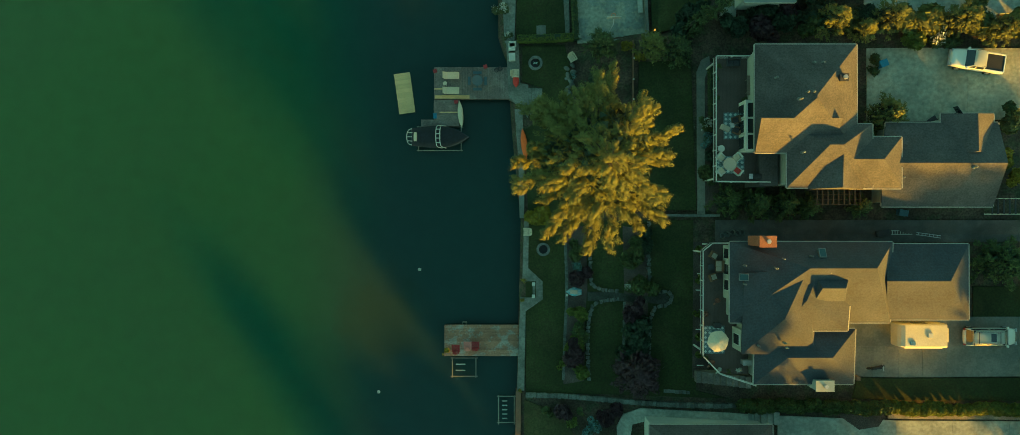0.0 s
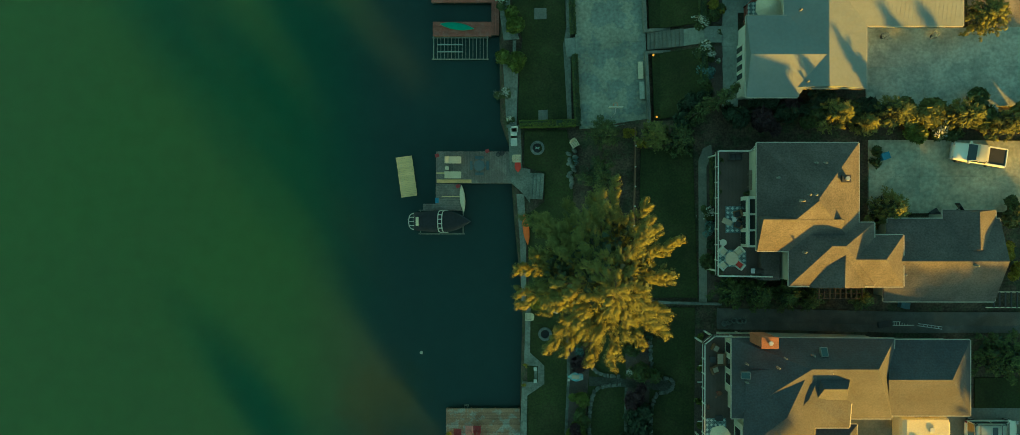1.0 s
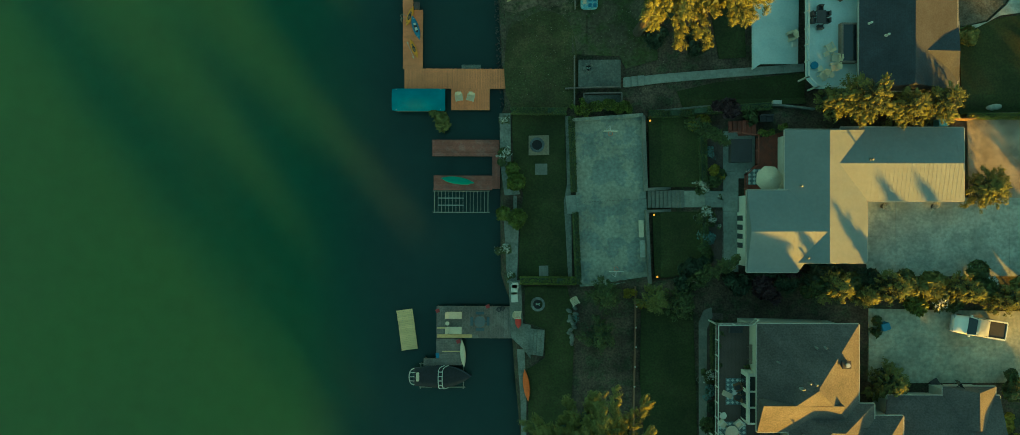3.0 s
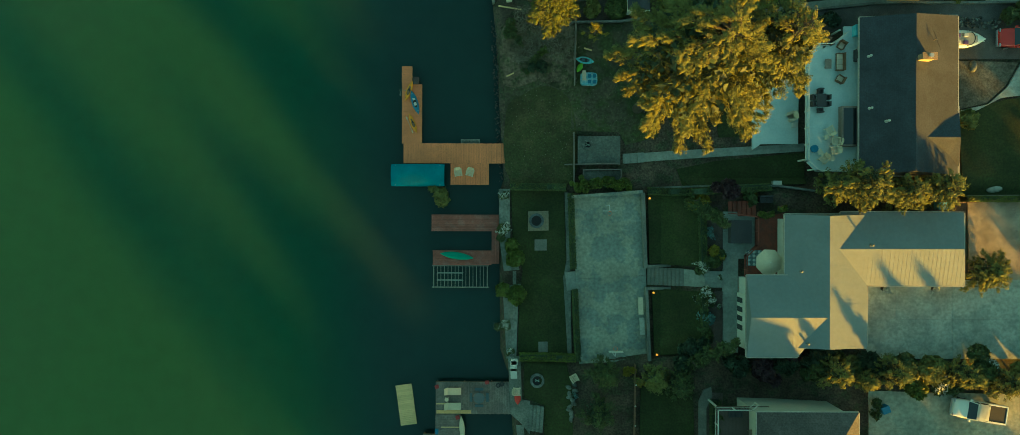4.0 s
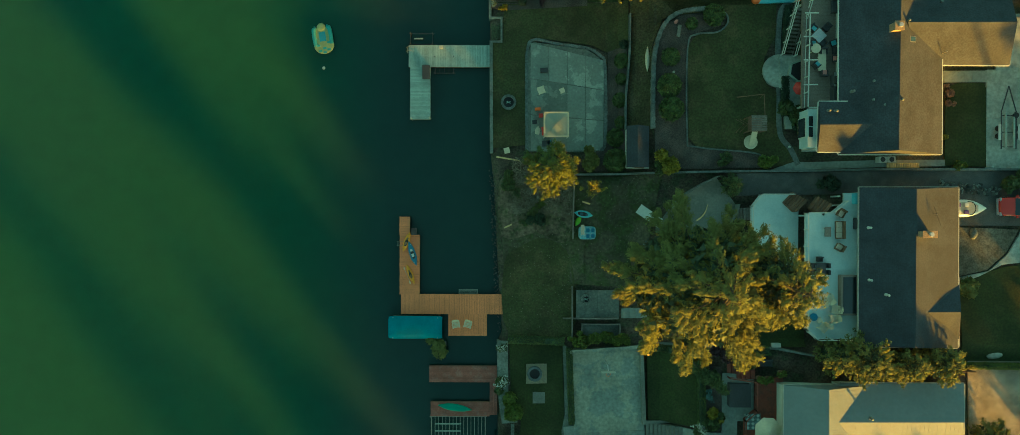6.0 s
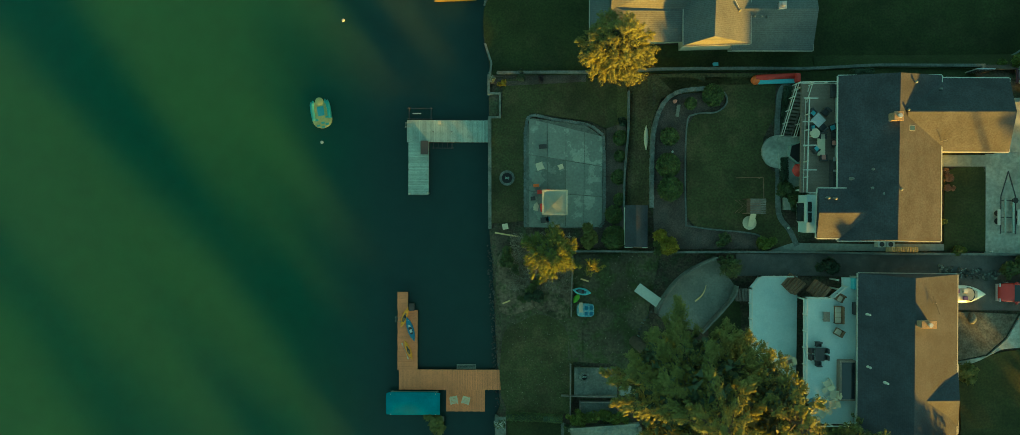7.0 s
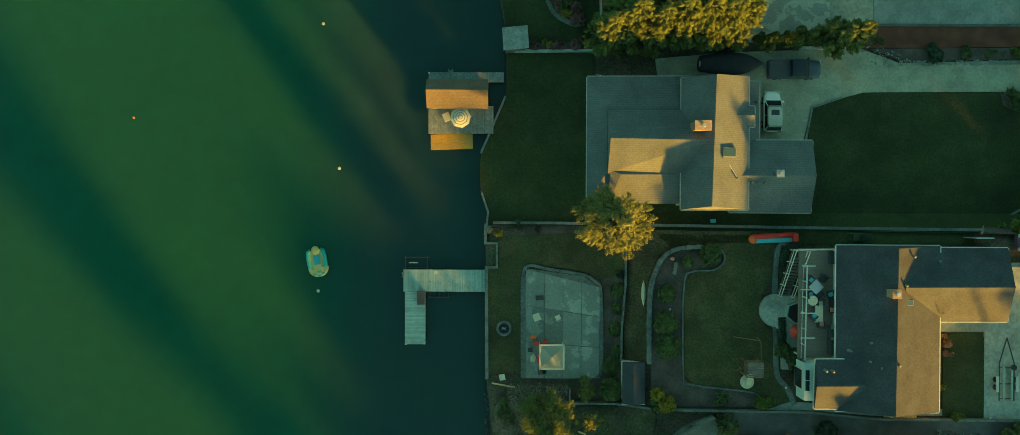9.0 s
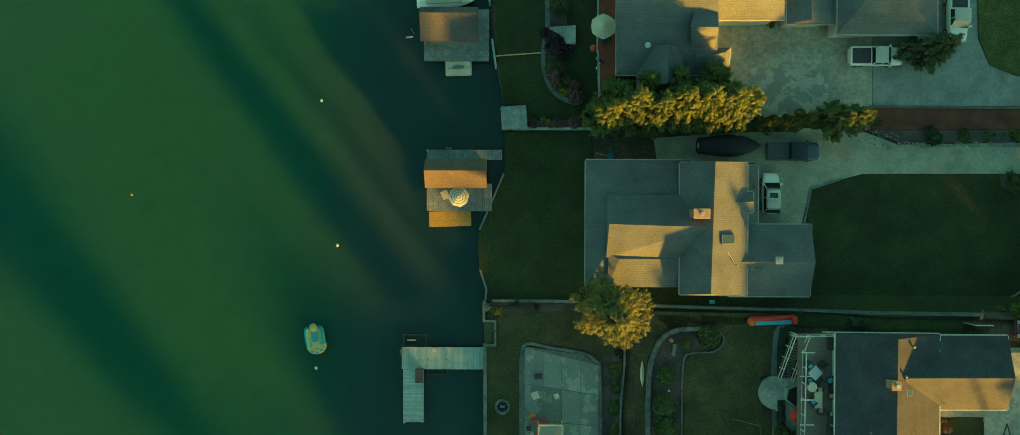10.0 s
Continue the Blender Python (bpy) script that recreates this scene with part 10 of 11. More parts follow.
swim_ladder(-5.19, -11.93, 0.7, 90)
ss = thing("swim_step", -4.85, 44.85, 0.1, 0, "low slatted grey swim step hung beside the dock", "swim step")
for k in range(4):
    part("slat", boxed(-1.1, 1.1, -0.24 + k * 0.14, -0.16 + k * 0.14, 0.1, 0.14), LIFT_METAL, ss)
for x in (-1.05, 1.05):
    part("bracket", boxed(x - 0.03, x + 0.03, -0.34, 0.26, 0.04, 0.12), LIFT_METAL, ss)
swim_ladder(-11.61, 72.35, 0.6, 180)
swim_ladder(-6.42, 95.17, 0.8, 90)
swim_ladder(-12.65, 50.32, 0.6, 180)
crate(-8.00, 72.65, 0.6, 0, 0.35, 0.35, 0.3, CREAM, "cream bucket-sized box on the dock", "box")
crate(-9.67, 69.78, 0.6, 0, 0.8, 1.5, 0.5, CHARCOAL, "dull dark dock locker", "locker", "dock_locker")
for p in ((-11.33, 64.55), (-9.27, 64.63), (-8.83, 95.09)):
    bm = bmesh.new(); q = thing("dock_post", *p, 0.5, 0, "pale capped dock post", "post", "dock posts"); tube(bm, [(0, 0, -1), (0, 0, 0.6)], 0.1, 8); part("post", bm, CREAM, q)

# dock F and G
umbrella(-5.17, 89.87, 0.8, 1.15, CREAM, "striped cream and grey octagonal parasol on the dock", 8, 10, 2.2, STRIPE)
crate(-6.82, 90.12, 0.8, 25, 0.75, 0.9, 0.4, CREAM, "cream cushioned dock lounger", "lounger", "dock_lounger")
fl = thing("flag", -10.40, 108.23, 0.6, 0, "small faded striped flag on a pole", "flag")
bm = bmesh.new(); tube(bm, [(0, 0, 0), (0, 0, 2.2)], 0.025, 6); part("pole", bm, STEEL, fl)
for k in range(5):
    part("stripe", boxed(-0.75, 0, -0.03, 0.03, 1.3 + k * 0.16, 1.46 + k * 0.16, pose(0, 0, 0, 25, 0, 5)), CREAM if k % 2 else PINK, fl)
sg = thing("shed", 0.86, 98.55, 0.8, 4, "small grey lakeside shed with a slanted roof", "shed")
part("wall", boxed(-1.15, 1.15, -1.05, 1.05, -0.5, 1.9), WOOD_GREY, sg)
bm = bmesh.new()
vs = box(bm, -1.4, 1.4, -1.25, 1.25, 1.9, 2.0)
for v in vs:
    v.co.z += 0.12 * (v.co.x + 1.4)
part("roof", bm, WOOD_TEAL, sg, "slanted grey board roof")
part("door", boxed(-1.2, -1.14, -0.4, 0.4, 0, 1.8), WOOD_BROWN, sg)
for k, (p, q) in enumerate((((-1.19, 105.79), (4.47, 106.10)),)):
    pl = thing("plank_walk", *p, None, 0, "narrow yellow board lying across the lawn", "board")
    bm = bmesh.new()
    ribbon(bm, [p, q], 0.13, 0.1, 0.05)
    part("board", bm, WOOD_YELLOW, pl, world_space=True)
nt = thing("landing_net", 11.25, 94.48, None, -10, "blue landing net lying by the wall", "net")
bm = bmesh.new(); tube(bm, [(-1.4, 0.1, 0.1), (0, 0, 0.1)], 0.025, 5); part("handle", bm, ALU, nt)
bm = bmesh.new(); lathe(bm, [(0.1, 0.05), (0.35, 0.12), (0.36, 0.16)], 12, 0.35, 0); part("net_bag", bm, BLUE, nt)

# lot D
sl = thing("water_slide", 15.31, 53.42, None, -36, "white slide board leading to the terrace", "slide")
part("bed", boxed(-1.6, 1.6, -0.5, 0.5, 0.3, 0.4, pose(0, 0, 0.3, 0, -12, 0), 0.02), SIDING_WHITE, sl)
for s in (-0.5, 0.5):
    part("rim", boxed(-1.6, 1.6, s - 0.04, s + 0.04, 0.38, 0.5, pose(0, 0, 0.3, 0, -12, 0)), SIDING_WHITE, sl)
for x in (-1.2, 1.2):
    part("leg", boxed(x - 0.05, x + 0.05, -0.4, 0.4, -0.4, 0.45 + 0.2 * x), WOOD_GREY, sl)
tl = thing("terrace_rail", 19.75, 56.62, 4.8, 0, "thin timber rail round the terrace", "railing")
railing(tl, [(15.91, 51.69), (16.73, 53.57), (18.11, 55.39), (19.69, 56.65), (21.98, 57.77)], 4.8, 0.7, WOOD_GREY)
railing(tl, [(15.91, 51.69), (18.84, 50.25)], 4.8, 0.7, WOOD_GREY)
railing(tl, [(20.51, 49.85), (23.67, 53.48)], 4.8, 0.7, WOOD_GREY)
bl = thing("driftwood", 20.63, 53.82, 4.8, 55, "curved pale driftwood log on the terrace", "driftwood")
bm = bmesh.new(); tube(bm, smooth_line([(-1.0, 0.1, 0.1), (-0.3, -0.1, 0.12), (0.4, -0.1, 0.1), (1.1, 0.15, 0.12)], 4), 0.1, 7, 0.03); part("log", bm, WOOD_CREAM, bl)
rnd = random.Random(11)
for k in range(16):
    px, py = 2.48, 55.94
    x, y = px + rnd.uniform(-2.8, 2.6), py + rnd.uniform(-2.6, 2.6)
    br = thing("branch", x, y, None, rnd.uniform(0, 180), "bare grey cut branch on the bank", "branch", "cut brush")
    bm = bmesh.new()
    L = rnd.uniform(0.8, 1.9)
    tube(bm, smooth_line([(-L / 2, 0, 0.15), (0, rnd.uniform(-0.2, 0.2), 0.3), (L / 2, rnd.uniform(-0.3, 0.3), 0.18)], 3), 0.04, 5, 0.012)
    part("stem", bm, DRY_TWIG, br)
    for j in range(4):
        u = rnd.uniform(-0.4, 0.4) * L
        bm = bmesh.new(); tube(bm, [(u, 0, 0.24), (u + 0.4, rnd.uniform(-0.5, 0.5), rnd.uniform(0.2, 0.5))], 0.02, 4, 0.006); part("twig", bm, DRY_TWIG, br)
for p, q in (((-1.66, 60.20), (0.99, 59.76)), ((-0.75, 52.18), (0.13, 52.55)), ((7.96, 55.14), (8.83, 54.86))):
    lg = thing("timber_post", *p, None, 0, "pale loose timber lying on the ground", "timber")
    bm = bmesh.new(); tube(bm, [(*p, ground_z(*p) + 0.15), (*q, ground_z(*q) + 0.15)], 0.09, 7); part("post", bm, WOOD_CREAM, lg, world_space=True)


def litter(name, x0, x1, y0, y1, n, size, mat, stretch, label, category, seed, lift=0.1):
    """Many small scraps strewn over a rectangle of ground."""
    rng = np.random.default_rng(seed)
    x, y = rng.uniform(x0, x1, n), rng.uniform(y0, y1, n)
    z = np.array([ground_z(a, b) for a, b in zip(x, y)]) + rng.uniform(0.14, 0.14 + lift, n)
    d = np.stack([rng.normal(size=n), rng.normal(size=n), rng.normal(size=n) * 0.15], 1)
    tagged(new(name, leaf_mesh(name, np.stack([x, y, z], 1), size, mat, rng, stretch, d, 0.2)), label, category, "", "stuff")


bx, by = 3.31, 56.68
litter("brush_litter", bx - 3.2, bx + 3.6, by - 3.0, by + 3.4, 2200, 0.05, DRY_TWIG, 12, "grey heap of thin dry cut twigs on the bank", "brush", 3, 0.4)
litter("fallen_leaves", bx - 3.5, bx + 14, by - 16.0, by + 4.0, 1300, 0.06, DRY_TWIG, 1.6, "dry scraps and leaves strewn on thin grass", "leaf litter", 4)
crate(-0.48, 60.90, None, 12, 0.6, 0.6, 0.4, CREAM, "cream plastic chair cushion on the bank", "cushion", "chair_cushion")
rnd = random.Random(5)
stone_meshes = []
for k in range(5):
    bm = bmesh.new()
    bmesh.ops.create_icosphere(bm, subdivisions=1, radius=0.5)
    for v in bm.verts:
        v.co *= rnd.uniform(0.75, 1.15)
        v.co.z *= 0.6
    stone_meshes.append(finish("stone", bm, STONE_DARK if k < 3 else STONE))
pale_stones = []
for k in (0, 1):
    pale = stone_meshes[k].copy()
    pale.materials[0] = CONCRETE_DARK
    pale_stones.append(pale)
rp = thing("riprap", -1.45, 46.66, 0.0, 0, "bank of loose dark shore stones at the water", "shore stones", "", "structure")
for k in range(230):
    y = 40.2 + 18.5 * (k + rnd.random()) / 230
    x = shore(y) + rnd.uniform(-0.55, 0.45)
    ob = part("stone", stone_meshes[k % 3], None, rp)
    s = rnd.uniform(0.14, 0.36)
    ob.matrix_basis = rp.matrix_basis.inverted() @ Matrix.LocRotScale((x, y, 0.12 + 0.5 * max(0, x - shore(y) + 0.3)), Euler((rnd.uniform(0, 3), rnd.uniform(0, 3), rnd.uniform(0, 6))), (s, s, s))
rk = thing("rockery", 47.97, 56.47, None, 0, "loose grey stones along the side yard", "stones", "", "structure")
for k in range(110):
    a = rnd.random()
    p0, p1 = (44.09, 56.75), (50.11, 56.26)
    x, y = p0[0] + (p1[0] - p0[0]) * a + rnd.uniform(-0.3, 0.3), p0[1] + (p1[1] - p0[1]) * a + rnd.uniform(-0.5, 0.5)
    ob = part("stone", stone_meshes[k % 5], None, rk)
    s = rnd.uniform(0.2, 0.55)
    ob.matrix_basis = rk.matrix_basis.inverted() @ Matrix.LocRotScale((x, y, ground_z(x, y) + 0.1), Euler((rnd.uniform(0, 3), rnd.uniform(0, 3), rnd.uniform(0, 6))), (s, s, s))
rk = thing("rockery", 39.72, 95.92, None, 0, "pale loose stones along the driveway bed", "stones", "", "structure")
for k in range(260):
    a = rnd.random()
    p0, p1 = (37.59, 96.58), (54.05, 95.44)
    w = 0.9 if a < 0.25 else 0.25
    x, y = p0[0] + (p1[0] - p0[0]) * a + rnd.uniform(-0.3, 0.3), p0[1] + (p1[1] - p0[1]) * min(1, a * 3) + rnd.uniform(-w, w)
    ob = part("stone", pale_stones[k % 2], None, rk)
    s = rnd.uniform(0.12, 0.3)
    ob.matrix_basis = rk.matrix_basis.inverted() @ Matrix.LocRotScale((x, y, ground_z(x, y) + 0.12), Euler((rnd.uniform(0, 3), rnd.uniform(0, 3), rnd.uniform(0, 6))), (s, s, s))
gr = thing("garden_ring", 15.16, 50.06, None, 0, "curved edging of small pale stones", "stones", "", "structure")
for k, (x, y, a) in enumerate(along(smooth_line([(15.68, 51.80, 0), (14.63, 50.24, 0), (14.29, 48.61, 0), (15.07, 47.20, 0)], 6), 0.38)):
    ob = part("stone", stone_meshes[k % 5], None, gr)
    ob.matrix_basis = gr.matrix_basis.inverted() @ Matrix.LocRotScale((x, y, ground_z(x, y) + 0.08), Euler((0.3 * k, k, 0)), (0.35, 0.35, 0.35))

# lot E: gazebo, shed, play frame, inflatable slide
gz = thing("gazebo", 4.97, 63.61, 1.32, 0, "pop-up canopy with a pale square roof on the patio", "canopy tent")
for sx in (-1.3, 1.3):
    for sy in (-1.3, 1.3):
        part("leg", boxed(sx - 0.04, sx + 0.04, sy - 0.04, sy + 0.04, 0, 1.77), WHITE, gz)
bm = bmesh.new()
ring = [bm.verts.new(p) for p in ((-1.35, -1.35, 1.78), (0, -1.33, 1.82), (1.35, -1.35, 1.78), (1.33, 0, 1.82), (1.35, 1.35, 1.78), (0, 1.33, 1.82), (-1.35, 1.35, 1.78), (-1.33, 0, 1.82))]
tip = bm.verts.new((0, 0, 2.08))
for k in range(8):
    bm.faces.new((ring[k], ring[(k + 1) % 8], tip))
low = [bm.verts.new((v.co.x * 1.01, v.co.y * 1.01, v.co.z - 0.22)) for v in ring]
for k in range(8):
    bm.faces.new((low[k], low[(k + 1) % 8], ring[(k + 1) % 8], ring[k]))
bmesh.ops.solidify(bm, geom=bm.faces[:], thickness=0.02)
part("canopy", bm, CANOPY, gz, "pale grey-green fabric roof")
for a in (0, 90, 180, 270):
    part("hem", boxed(-1.38, 1.38, -1.4, -1.22, 1.76, 1.835, pose(0, 0, 0, 0, 0, a), 0.02), CREAM, gz, "cream canopy hem")
for p, w, d, m, l in (((2.97, 65.53), 0.6, 0.3, ORANGE, "orange toy box on the patio"), ((3.34, 64.80), 0.45, 0.4, RED, "red toy crate on the patio"), ((4.29, 64.95), 0.5, 0.3, RED, "red toy crate on the patio"), ((2.62, 64.07), 0.5, 0.4, CHARCOAL, "dark box on the patio"), ((3.65, 63.05), 0.4, 0.9, RED, "red folded mat beside the canopy"), ((3.95, 61.67), 0.9, 0.6, CHARCOAL, "dark grill box on the patio"), ((4.30, 61.75), 0.45, 0.45, BLUE, "blue bucket-sized tub on the patio"), ((3.68, 69.90), 0.85, 0.45, CHARCOAL, "dark low bin on the patio")):
    crate(*p, 1.32, 5, w, d, 0.4, m, l, "box")
for p, a in (((2.99, 63.19), 0),):
    ch = thing("skimboard", *p, 1.32, 80, "cream body board lying on the patio", "body board")
    bm = bmesh.new(); hull(bm, 0.95, 0.6, 0.06, 2.0, 0.8); part("board", bm, CREAM, ch)
for p, r in (((3.41, 67.72), 0.42), ((5.74, 67.66), 0.28)):
    tw = thing("towel", *p, 1.32, 20, "crumpled cream towel on the concrete", "towel")
    bm = bmesh.new()
    bmesh.ops.create_grid(bm, x_segments=8, y_segments=8, size=r)
    for v in bm.verts:
        v.co.z = 0.05 + 0.05 * noise.noise(v.co * 5)
        v.co.x *= 1 + 0.3 * noise.noise(v.co * 3)
    bmesh.ops.solidify(bm, geom=bm.faces[:], thickness=0.02)
    part("cloth", bm, CREAM, tw, "", True)
sh = thing("garden_shed", 13.85, 61.04, None, 0, "garden shed with a dark shingle gable roof", "shed")
part("wall", boxed(-1.1, 1.1, -2.1, 2.1, -0.8, 4.1 - sh.matrix_basis.translation.z), SIDING_WHITE, sh)
part("door", boxed(-0.5, 0.5, -2.3, -2.24, 0.0, 1.8), WOOD_BROWN, sh)
roof(sh, (12.53, 58.81), (14.95, 63.32), (13.63, 58.87), (13.60, 63.33), 4.95, 4.3, SHINGLE_DARK, trim=False)
part("eave_board", boxed(-1.33, 1.11, -2.32, -2.2, 4.02 - sh.matrix_basis.translation.z, 4.24 - sh.matrix_basis.translation.z), TRIM, sh, "white eave board")
pf = thing("play_frame", 25.75, 63.25, None, 0, "timber play frame with a small slide", "play frame")
for sx in (-0.75, 0.75):
    for sy in (-0.75, 0.75):
        part("post", boxed(sx - 0.05, sx + 0.05, sy - 0.05, sy + 0.05, -0.2, 2.4), WOOD_BROWN, pf)
planks(pf, -0.75, 0.75, -0.75, 0.75, 1.2, WOOD_BROWN, 0, 0.2, m=Matrix())
for k in range(9):
    part("roof_slat", boxed(-0.8, 0.8, -0.8 + k * 0.18, -0.66 + k * 0.18, 2.4 + 0.03 * (k % 2), 2.45 + 0.03 * (k % 2)), WOOD_GREY, pf)
for sx in (-1.6, -1.2):
    bm = bmesh.new(); tube(bm, [(sx, -0.7, 0), (sx + 0.3, 0, 1.6), (sx, 0.7, 0)], 0.04, 6); part("climbing_bar", bm, WOOD_BROWN, pf)
bm = bmesh.new(); tube(bm, [(0.6, 0.8, 2.4), (0.5, 3.0, 2.4)], 0.05, 6); part("swing_beam", bm, WOOD_BROWN, pf)
bm = bmesh.new(); tube(bm, [(-1.6, 3.05, 0.2), (0.5, 3.0, 2.35), (0.9, 3.0, 0.2)], 0.05, 6); part("swing_leg", bm, WOOD_BROWN, pf)
sd = part("slide", boxed(-0.3, 0.3, -0.9, 0.9, 0, 0.06, pose(0.0, -1.4, 0.65, 35, 0, 0), 0.02), CREAM, pf, "cream plastic slide")
bm = bmesh.new(); lathe(bm, [(0.7, 0.05), (0.75, 0.2), (0.6, 0.18)], 18, -0.1, -1.75); part("sand_tray", bm, CREAM, pf, "round cream sand tray")
isl = thing("inflatable_slide", 28.32, 76.78, None, 2, "red and blue inflatable water slide lying on the lawn", "inflatable slide")
bm = bmesh.new(); tube(bm, [(-2.2, 0.25, 0.3), (2.2, 0.32, 0.35)], 0.3, 10); part("side_tube", bm, RED, isl, "red inflated side", True)
part("slide_bed", boxed(-2.0, 2.0, -0.45, 0.2, 0.05, 0.35, None, 0.1), SKYBLUE, isl, "light blue slide bed")
bm = bmesh.new(); lathe(bm, [(0.45, 0), (0.5, 0.3), (0.3, 0.5)], 12, -2.2, 0); part("end_bumper", bm, ORANGE, isl, "orange end bumper", True)
part("tower", boxed(1.9, 2.4, -0.4, 0.5, 0, 0.9, None, 0.15), RED, isl, "red tower block")
stt = thing("garden_statue", 17.77, 74.54, None, 0, "small pinkish stone garden figure on a plinth", "statue")
bm = bmesh.new(); lathe(bm, [(0.2, 0), (0.2, 0.25), (0.12, 0.3), (0.18, 0.5), (0.12, 0.7), (0.04, 0.8)], 12); part("figure", bm, PINK, stt, "", True)
bb = thing("garden_bench", 18.04, 73.51, None, 80, "grey stone bench in the planting bed", "bench")
part("seat", boxed(-0.65, 0.65, -0.18, 0.18, 0.35, 0.45, None, 0.02), DRIVE_DARK, bb)
for x in (-0.48, 0.48):
    part("leg", boxed(x - 0.08, x + 0.08, -0.16, 0.16, 0, 0.35), DRIVE_DARK, bb)
for p in ((29.65, 60.96), (17.51, 69.11), (49.28, 58.68)):
    w = thing("garden_globe", *p, None, 0, "small white garden globe light", "garden light", "globe lights")
    bm = bmesh.new(); lathe(bm, [(0.05, 0), (0.05, 0.25), (0.1, 0.3), (0.13, 0.38), (0.06, 0.47)], 12); part("globe", bm, WHITE, w, "", True)
for p in ((37.99, 59.41), (38.89, 59.42)):
    ac = thing("air_conditioner", *p, None, 0, "grey air conditioning unit by the wall", "air conditioner")
    part("case", boxed(-0.4, 0.4, -0.3, 0.3, 0, 0.7, None, 0.03), WHITE, ac)
    bm = bmesh.new(); lathe(bm, [(0.24, 0.7), (0.26, 0.73)], 14); part("fan_grille", bm, CHARCOAL, ac)
wk = thing("wood_stack", 40.38, 58.85, None, 0, "long stack of pale split firewood", "firewood")
for k in range(14):
    bm = bmesh.new(); tube(bm, [(-1.6 + k * 0.24, -0.25, 0.15), (-1.6 + k * 0.24, 0.25, 0.15)], 0.11, 7); part("log", bm, WOOD_CREAM, wk)
gte = thing("side_gate", 47.57, 77.06, None, 0, "dark metal side gate with a glass top", "gate")
part("gate_frame", boxed(-0.9, 0.9, -0.06, 0.06, 0, 1.9), STEEL, gte)
for k in range(3):
    part("panel", boxed(-0.85 + k * 0.6, -0.35 + k * 0.6, -0.08, 0.08, 0.1, 1.8), CHARCOAL, gte)

up = thing("utility_pole", 60.0, 52.6, None, 0, "tall brown timber utility pole beside the street", "utility pole")
bm = bmesh.new(); tube(bm, [(0, 0, -0.5), (0, 0, 9.5)], 0.2, 10, 0.15); part("pole", bm, WOOD_BROWN, up)
part("cross_arm", boxed(-0.06, 0.06, -1.1, 1.1, 8.8, 8.95), WOOD_BROWN, up, "timber cross arm")

# lots A and B, street side
ld = thing("ladder", 41.33, -1.30, None, 0, "white aluminium ladder lying on the ground", "ladder")
for s in (-0.2, 0.2):
    part("rail", boxed(-1.1, 1.1, s - 0.03, s + 0.03, 0.05, 0.13), WHITE, ld)
for k in range(8):
    part("rung", boxed(-1.0 + k * 0.28, -0.95 + k * 0.28, -0.2, 0.2, 0.07, 0.11), WHITE, ld)
ld = thing("ladder", 44.11, -1.58, None, -8, "grey folded ladder lying on the ground", "ladder")
for s in (-0.12, 0.12):
    part("rail", boxed(-1.3, 1.3, s - 0.03, s + 0.03, 0.05, 0.13), STEEL, ld)
for k in range(6):
    part("rung", boxed(-1.1 + k * 0.4, -1.05 + k * 0.4, -0.12, 0.12, 0.07, 0.11), STEEL, ld)
crate(39.40, -1.37, None, 10, 1.3, 0.6, 0.4, CHARCOAL, "dark covered trolley by the fence", "trolley", "garden_trolley")
for p, l in (((23.64, -1.54), 1), ((24.21, -1.33), 1), ((24.77, -1.40), 1), ((25.19, -1.33), 1), ((23.15, -1.68), 1)):
    bm = bmesh.new(); w = thing("plant_pot", *p, None, 0, "empty round grey plant pot", "plant pot", "empty pots"); lathe(bm, [(0.2, 0), (0.3, 0.35), (0.33, 0.36), (0.27, 0.33), (0.19, 0.06)], 14); part("pot", bm, DULL_STEEL, w)
mb = thing("motorcycle", 38.59, -15.54, None, 10, "small dark motorcycle parked on the driveway", "motorcycle")
part("body", boxed(-0.6, 0.5, -0.14, 0.14, 0.4, 0.8, None, 0.08), BLACK, mb)
for x in (-0.65, 0.7):
    bm = bmesh.new(); lathe(bm, [(0.25, -0.06), (0.3, 0), (0.25, 0.06)], 12); bmesh.ops.transform(bm, matrix=pose(x, 0, 0.3, 90), verts=bm.verts); part("wheel", bm, BLACK, mb)
bm = bmesh.new(); tube(bm, [(0.5, -0.35, 0.95), (0.5, 0.35, 0.95)], 0.03, 5); part("handlebar", bm, STEEL, mb)
crate(36.75, -16.70, None, 0, 0.4, 0.4, 0.7, WOOD_BROWN, "small wooden post box on the grass", "post box", "wooden_box")
crate(38.77, 16.28, None, 20, 0.8, 0.7, 0.9, BLUE, "blue tarpaulin-covered bin on the driveway", "bin", "covered_bin")
hp = thing("basketball_hoop", 44.23, 10.44, None, 35, "portable basketball hoop on the driveway", "basketball hoop")
part("base", boxed(-0.6, 0.3, -0.4, 0.4, 0, 0.2, None, 0.05), CHARCOAL, hp)
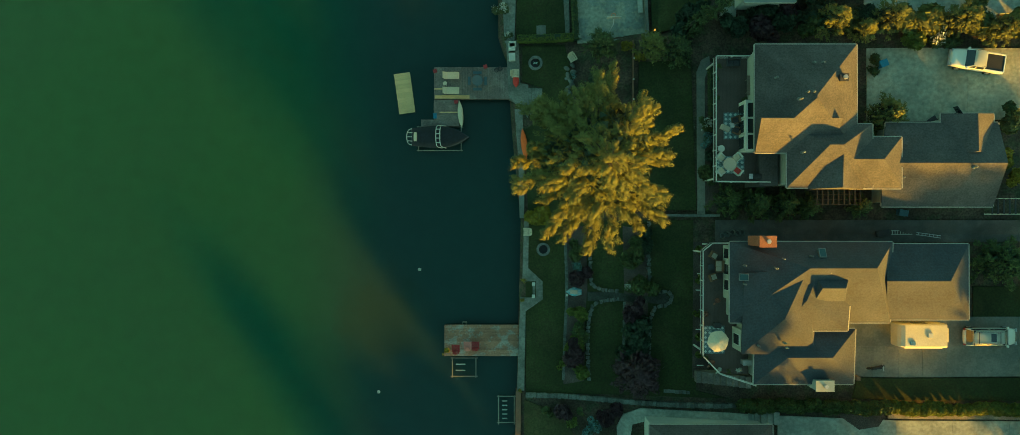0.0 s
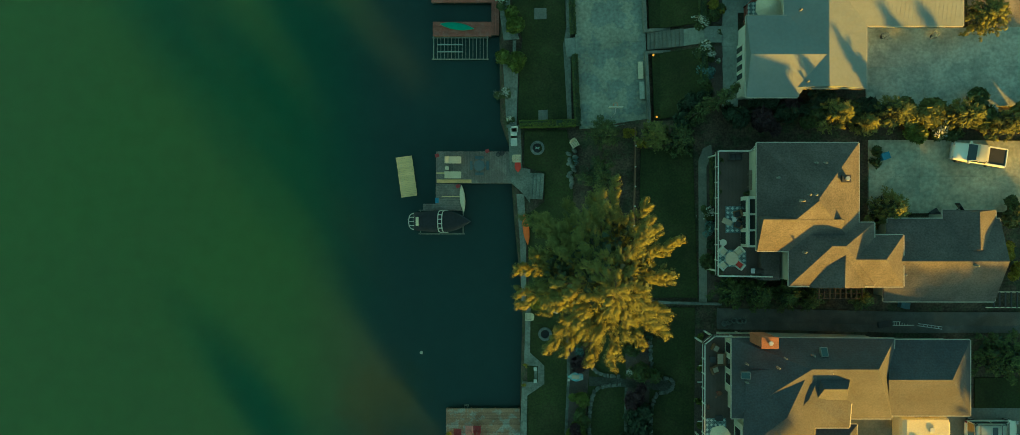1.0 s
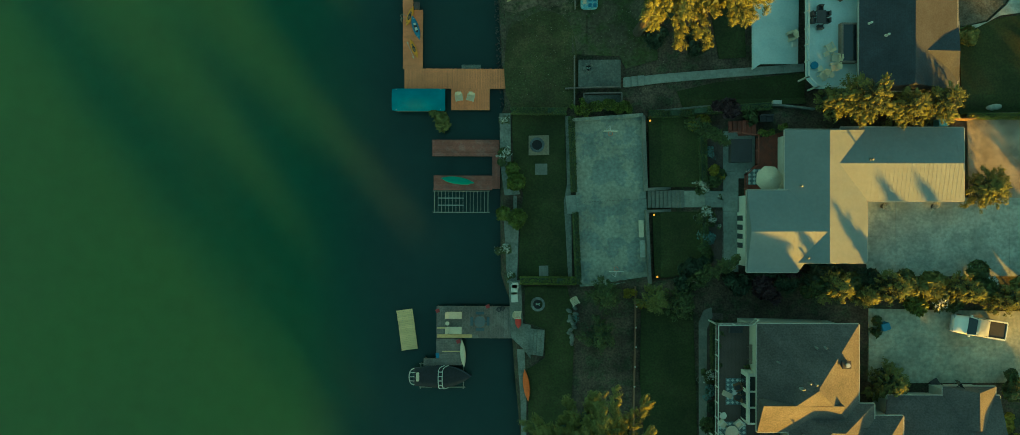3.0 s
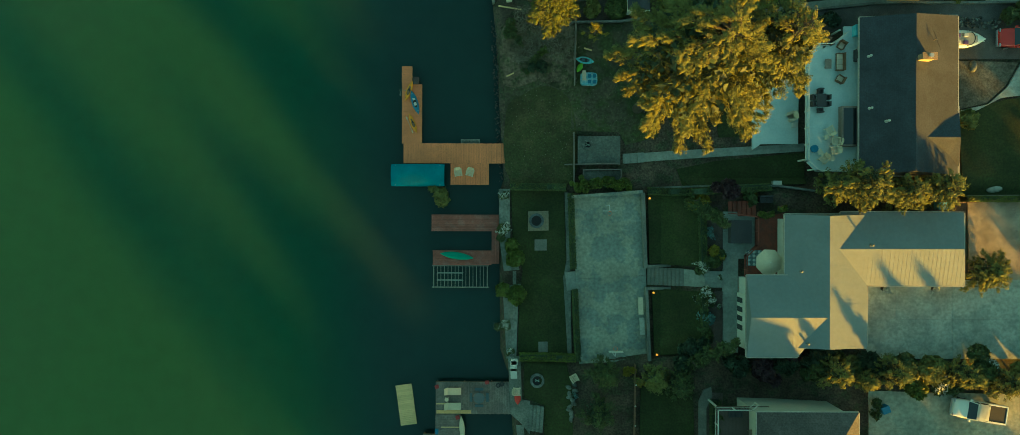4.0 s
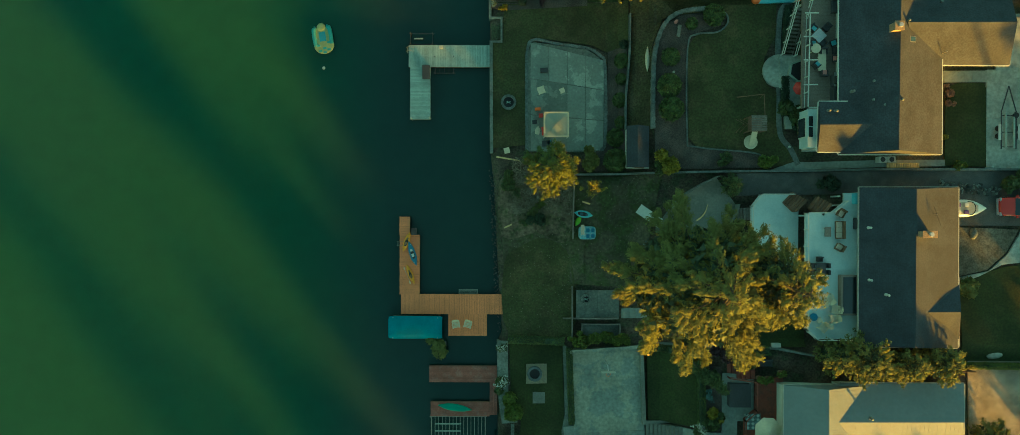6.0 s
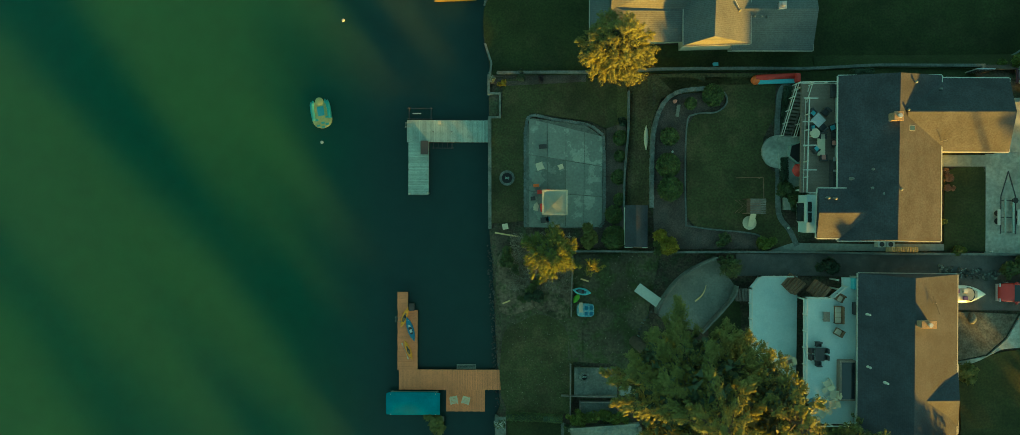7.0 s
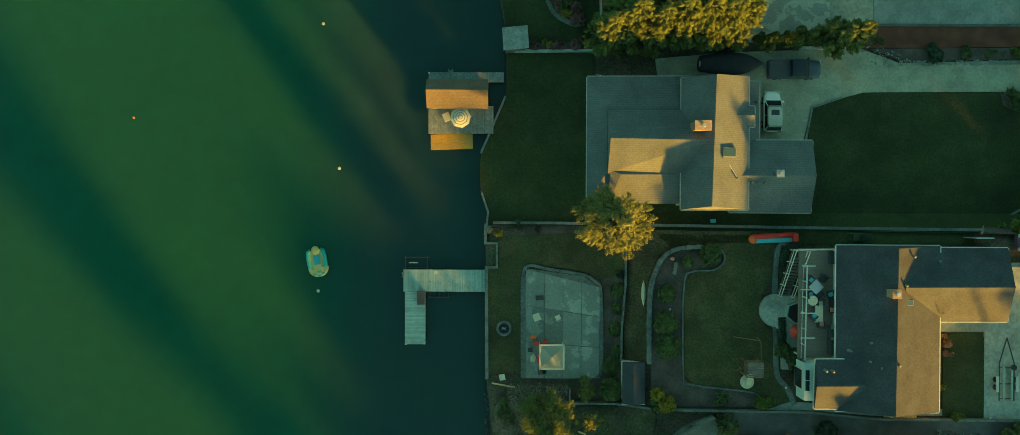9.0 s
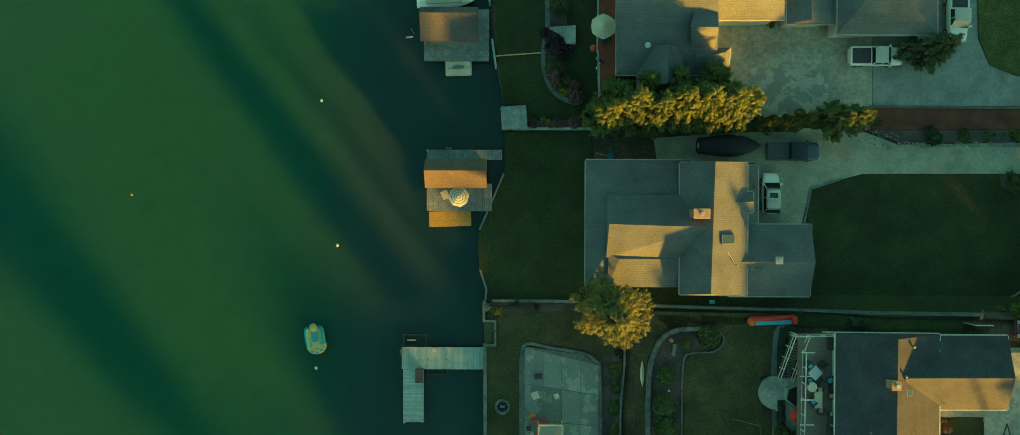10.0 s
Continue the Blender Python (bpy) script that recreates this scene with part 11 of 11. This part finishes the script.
bm = bmesh.new(); tube(bm, [(0, 0, 0.1), (0, 0, 2.7), (0.7, 0, 3.0)], 0.05, 6); part("pole", bm, CHARCOAL, hp)
part("backboard", boxed(0.7, 0.75, -0.6, 0.6, 2.7, 3.4), GLASS_DARK, hp, "dark backboard")
crate(40.81, 0.76, None, -10, 0.9, 0.6, 0.7, DULL_BLUE, "dull blue chest beside the garage", "chest", "storage_chest")
cr = thing("cargo_rack", 51.07, 1.42, None, 0, "dark-barred boat rack with cream rails at the house corner", "rack")
for k in range(5):
    part("bar", boxed(-1.5 + k * 0.6, -1.38 + k * 0.6, -0.8, 0.8, 0.8, 0.9), CHARCOAL, cr)
for y in (-0.8, 0.8):
    part("rail", boxed(-2.2, 2.2, y - 0.05, y + 0.05, 0.7, 0.8), CREAM, cr)
    for x in (-2, 2):
        part("leg", boxed(x - 0.05, x + 0.05, y - 0.05, y + 0.05, 0, 0.7), CHARCOAL, cr)
crate(28.17, 39.89, None, 0, 0.9, 0.4, 0.5, WHITE, "white cooler box behind the wall", "cooler", "cooler_box")
crate(22.18, 78.61, None, 5, 0.55, 0.35, 0.35, SKYBLUE, "pale blue utility box in the lawn", "box")
st = thing("garden_stone", 50.25, 39.26, None, 10, "pale flat boulder on the front lawn", "stone")
bm = bmesh.new(); lathe(bm, [(0.7, -0.1), (0.8, 0.1), (0.4, 0.3), (0.1, 0.32)], 10, 0, 0, 1.2, 0.5); part("stone", bm, CONCRETE, st, "", True)
bo = thing("garden_stone", 47.51, 51.86, None, 0, "tall pale boulder in the front bed", "stone")
bm = bmesh.new(); lathe(bm, [(0.35, -0.1), (0.42, 0.25), (0.3, 0.5), (0.1, 0.6)], 10, 0, 0, 0.8, 1.5); part("stone", bm, STONE, bo, "", True)

# unseen second wing added south of the drive to shade house A's deck
roof(hZ, (30.0, -48.0), (43.0, -30.5), (36.5, -43), (36.5, -35), 13.2, 10.0, SHINGLE_GREY)
walls(hZ, (30.0, -48.0), (43.0, -30.5), 10.0, SIDING_WHITE)
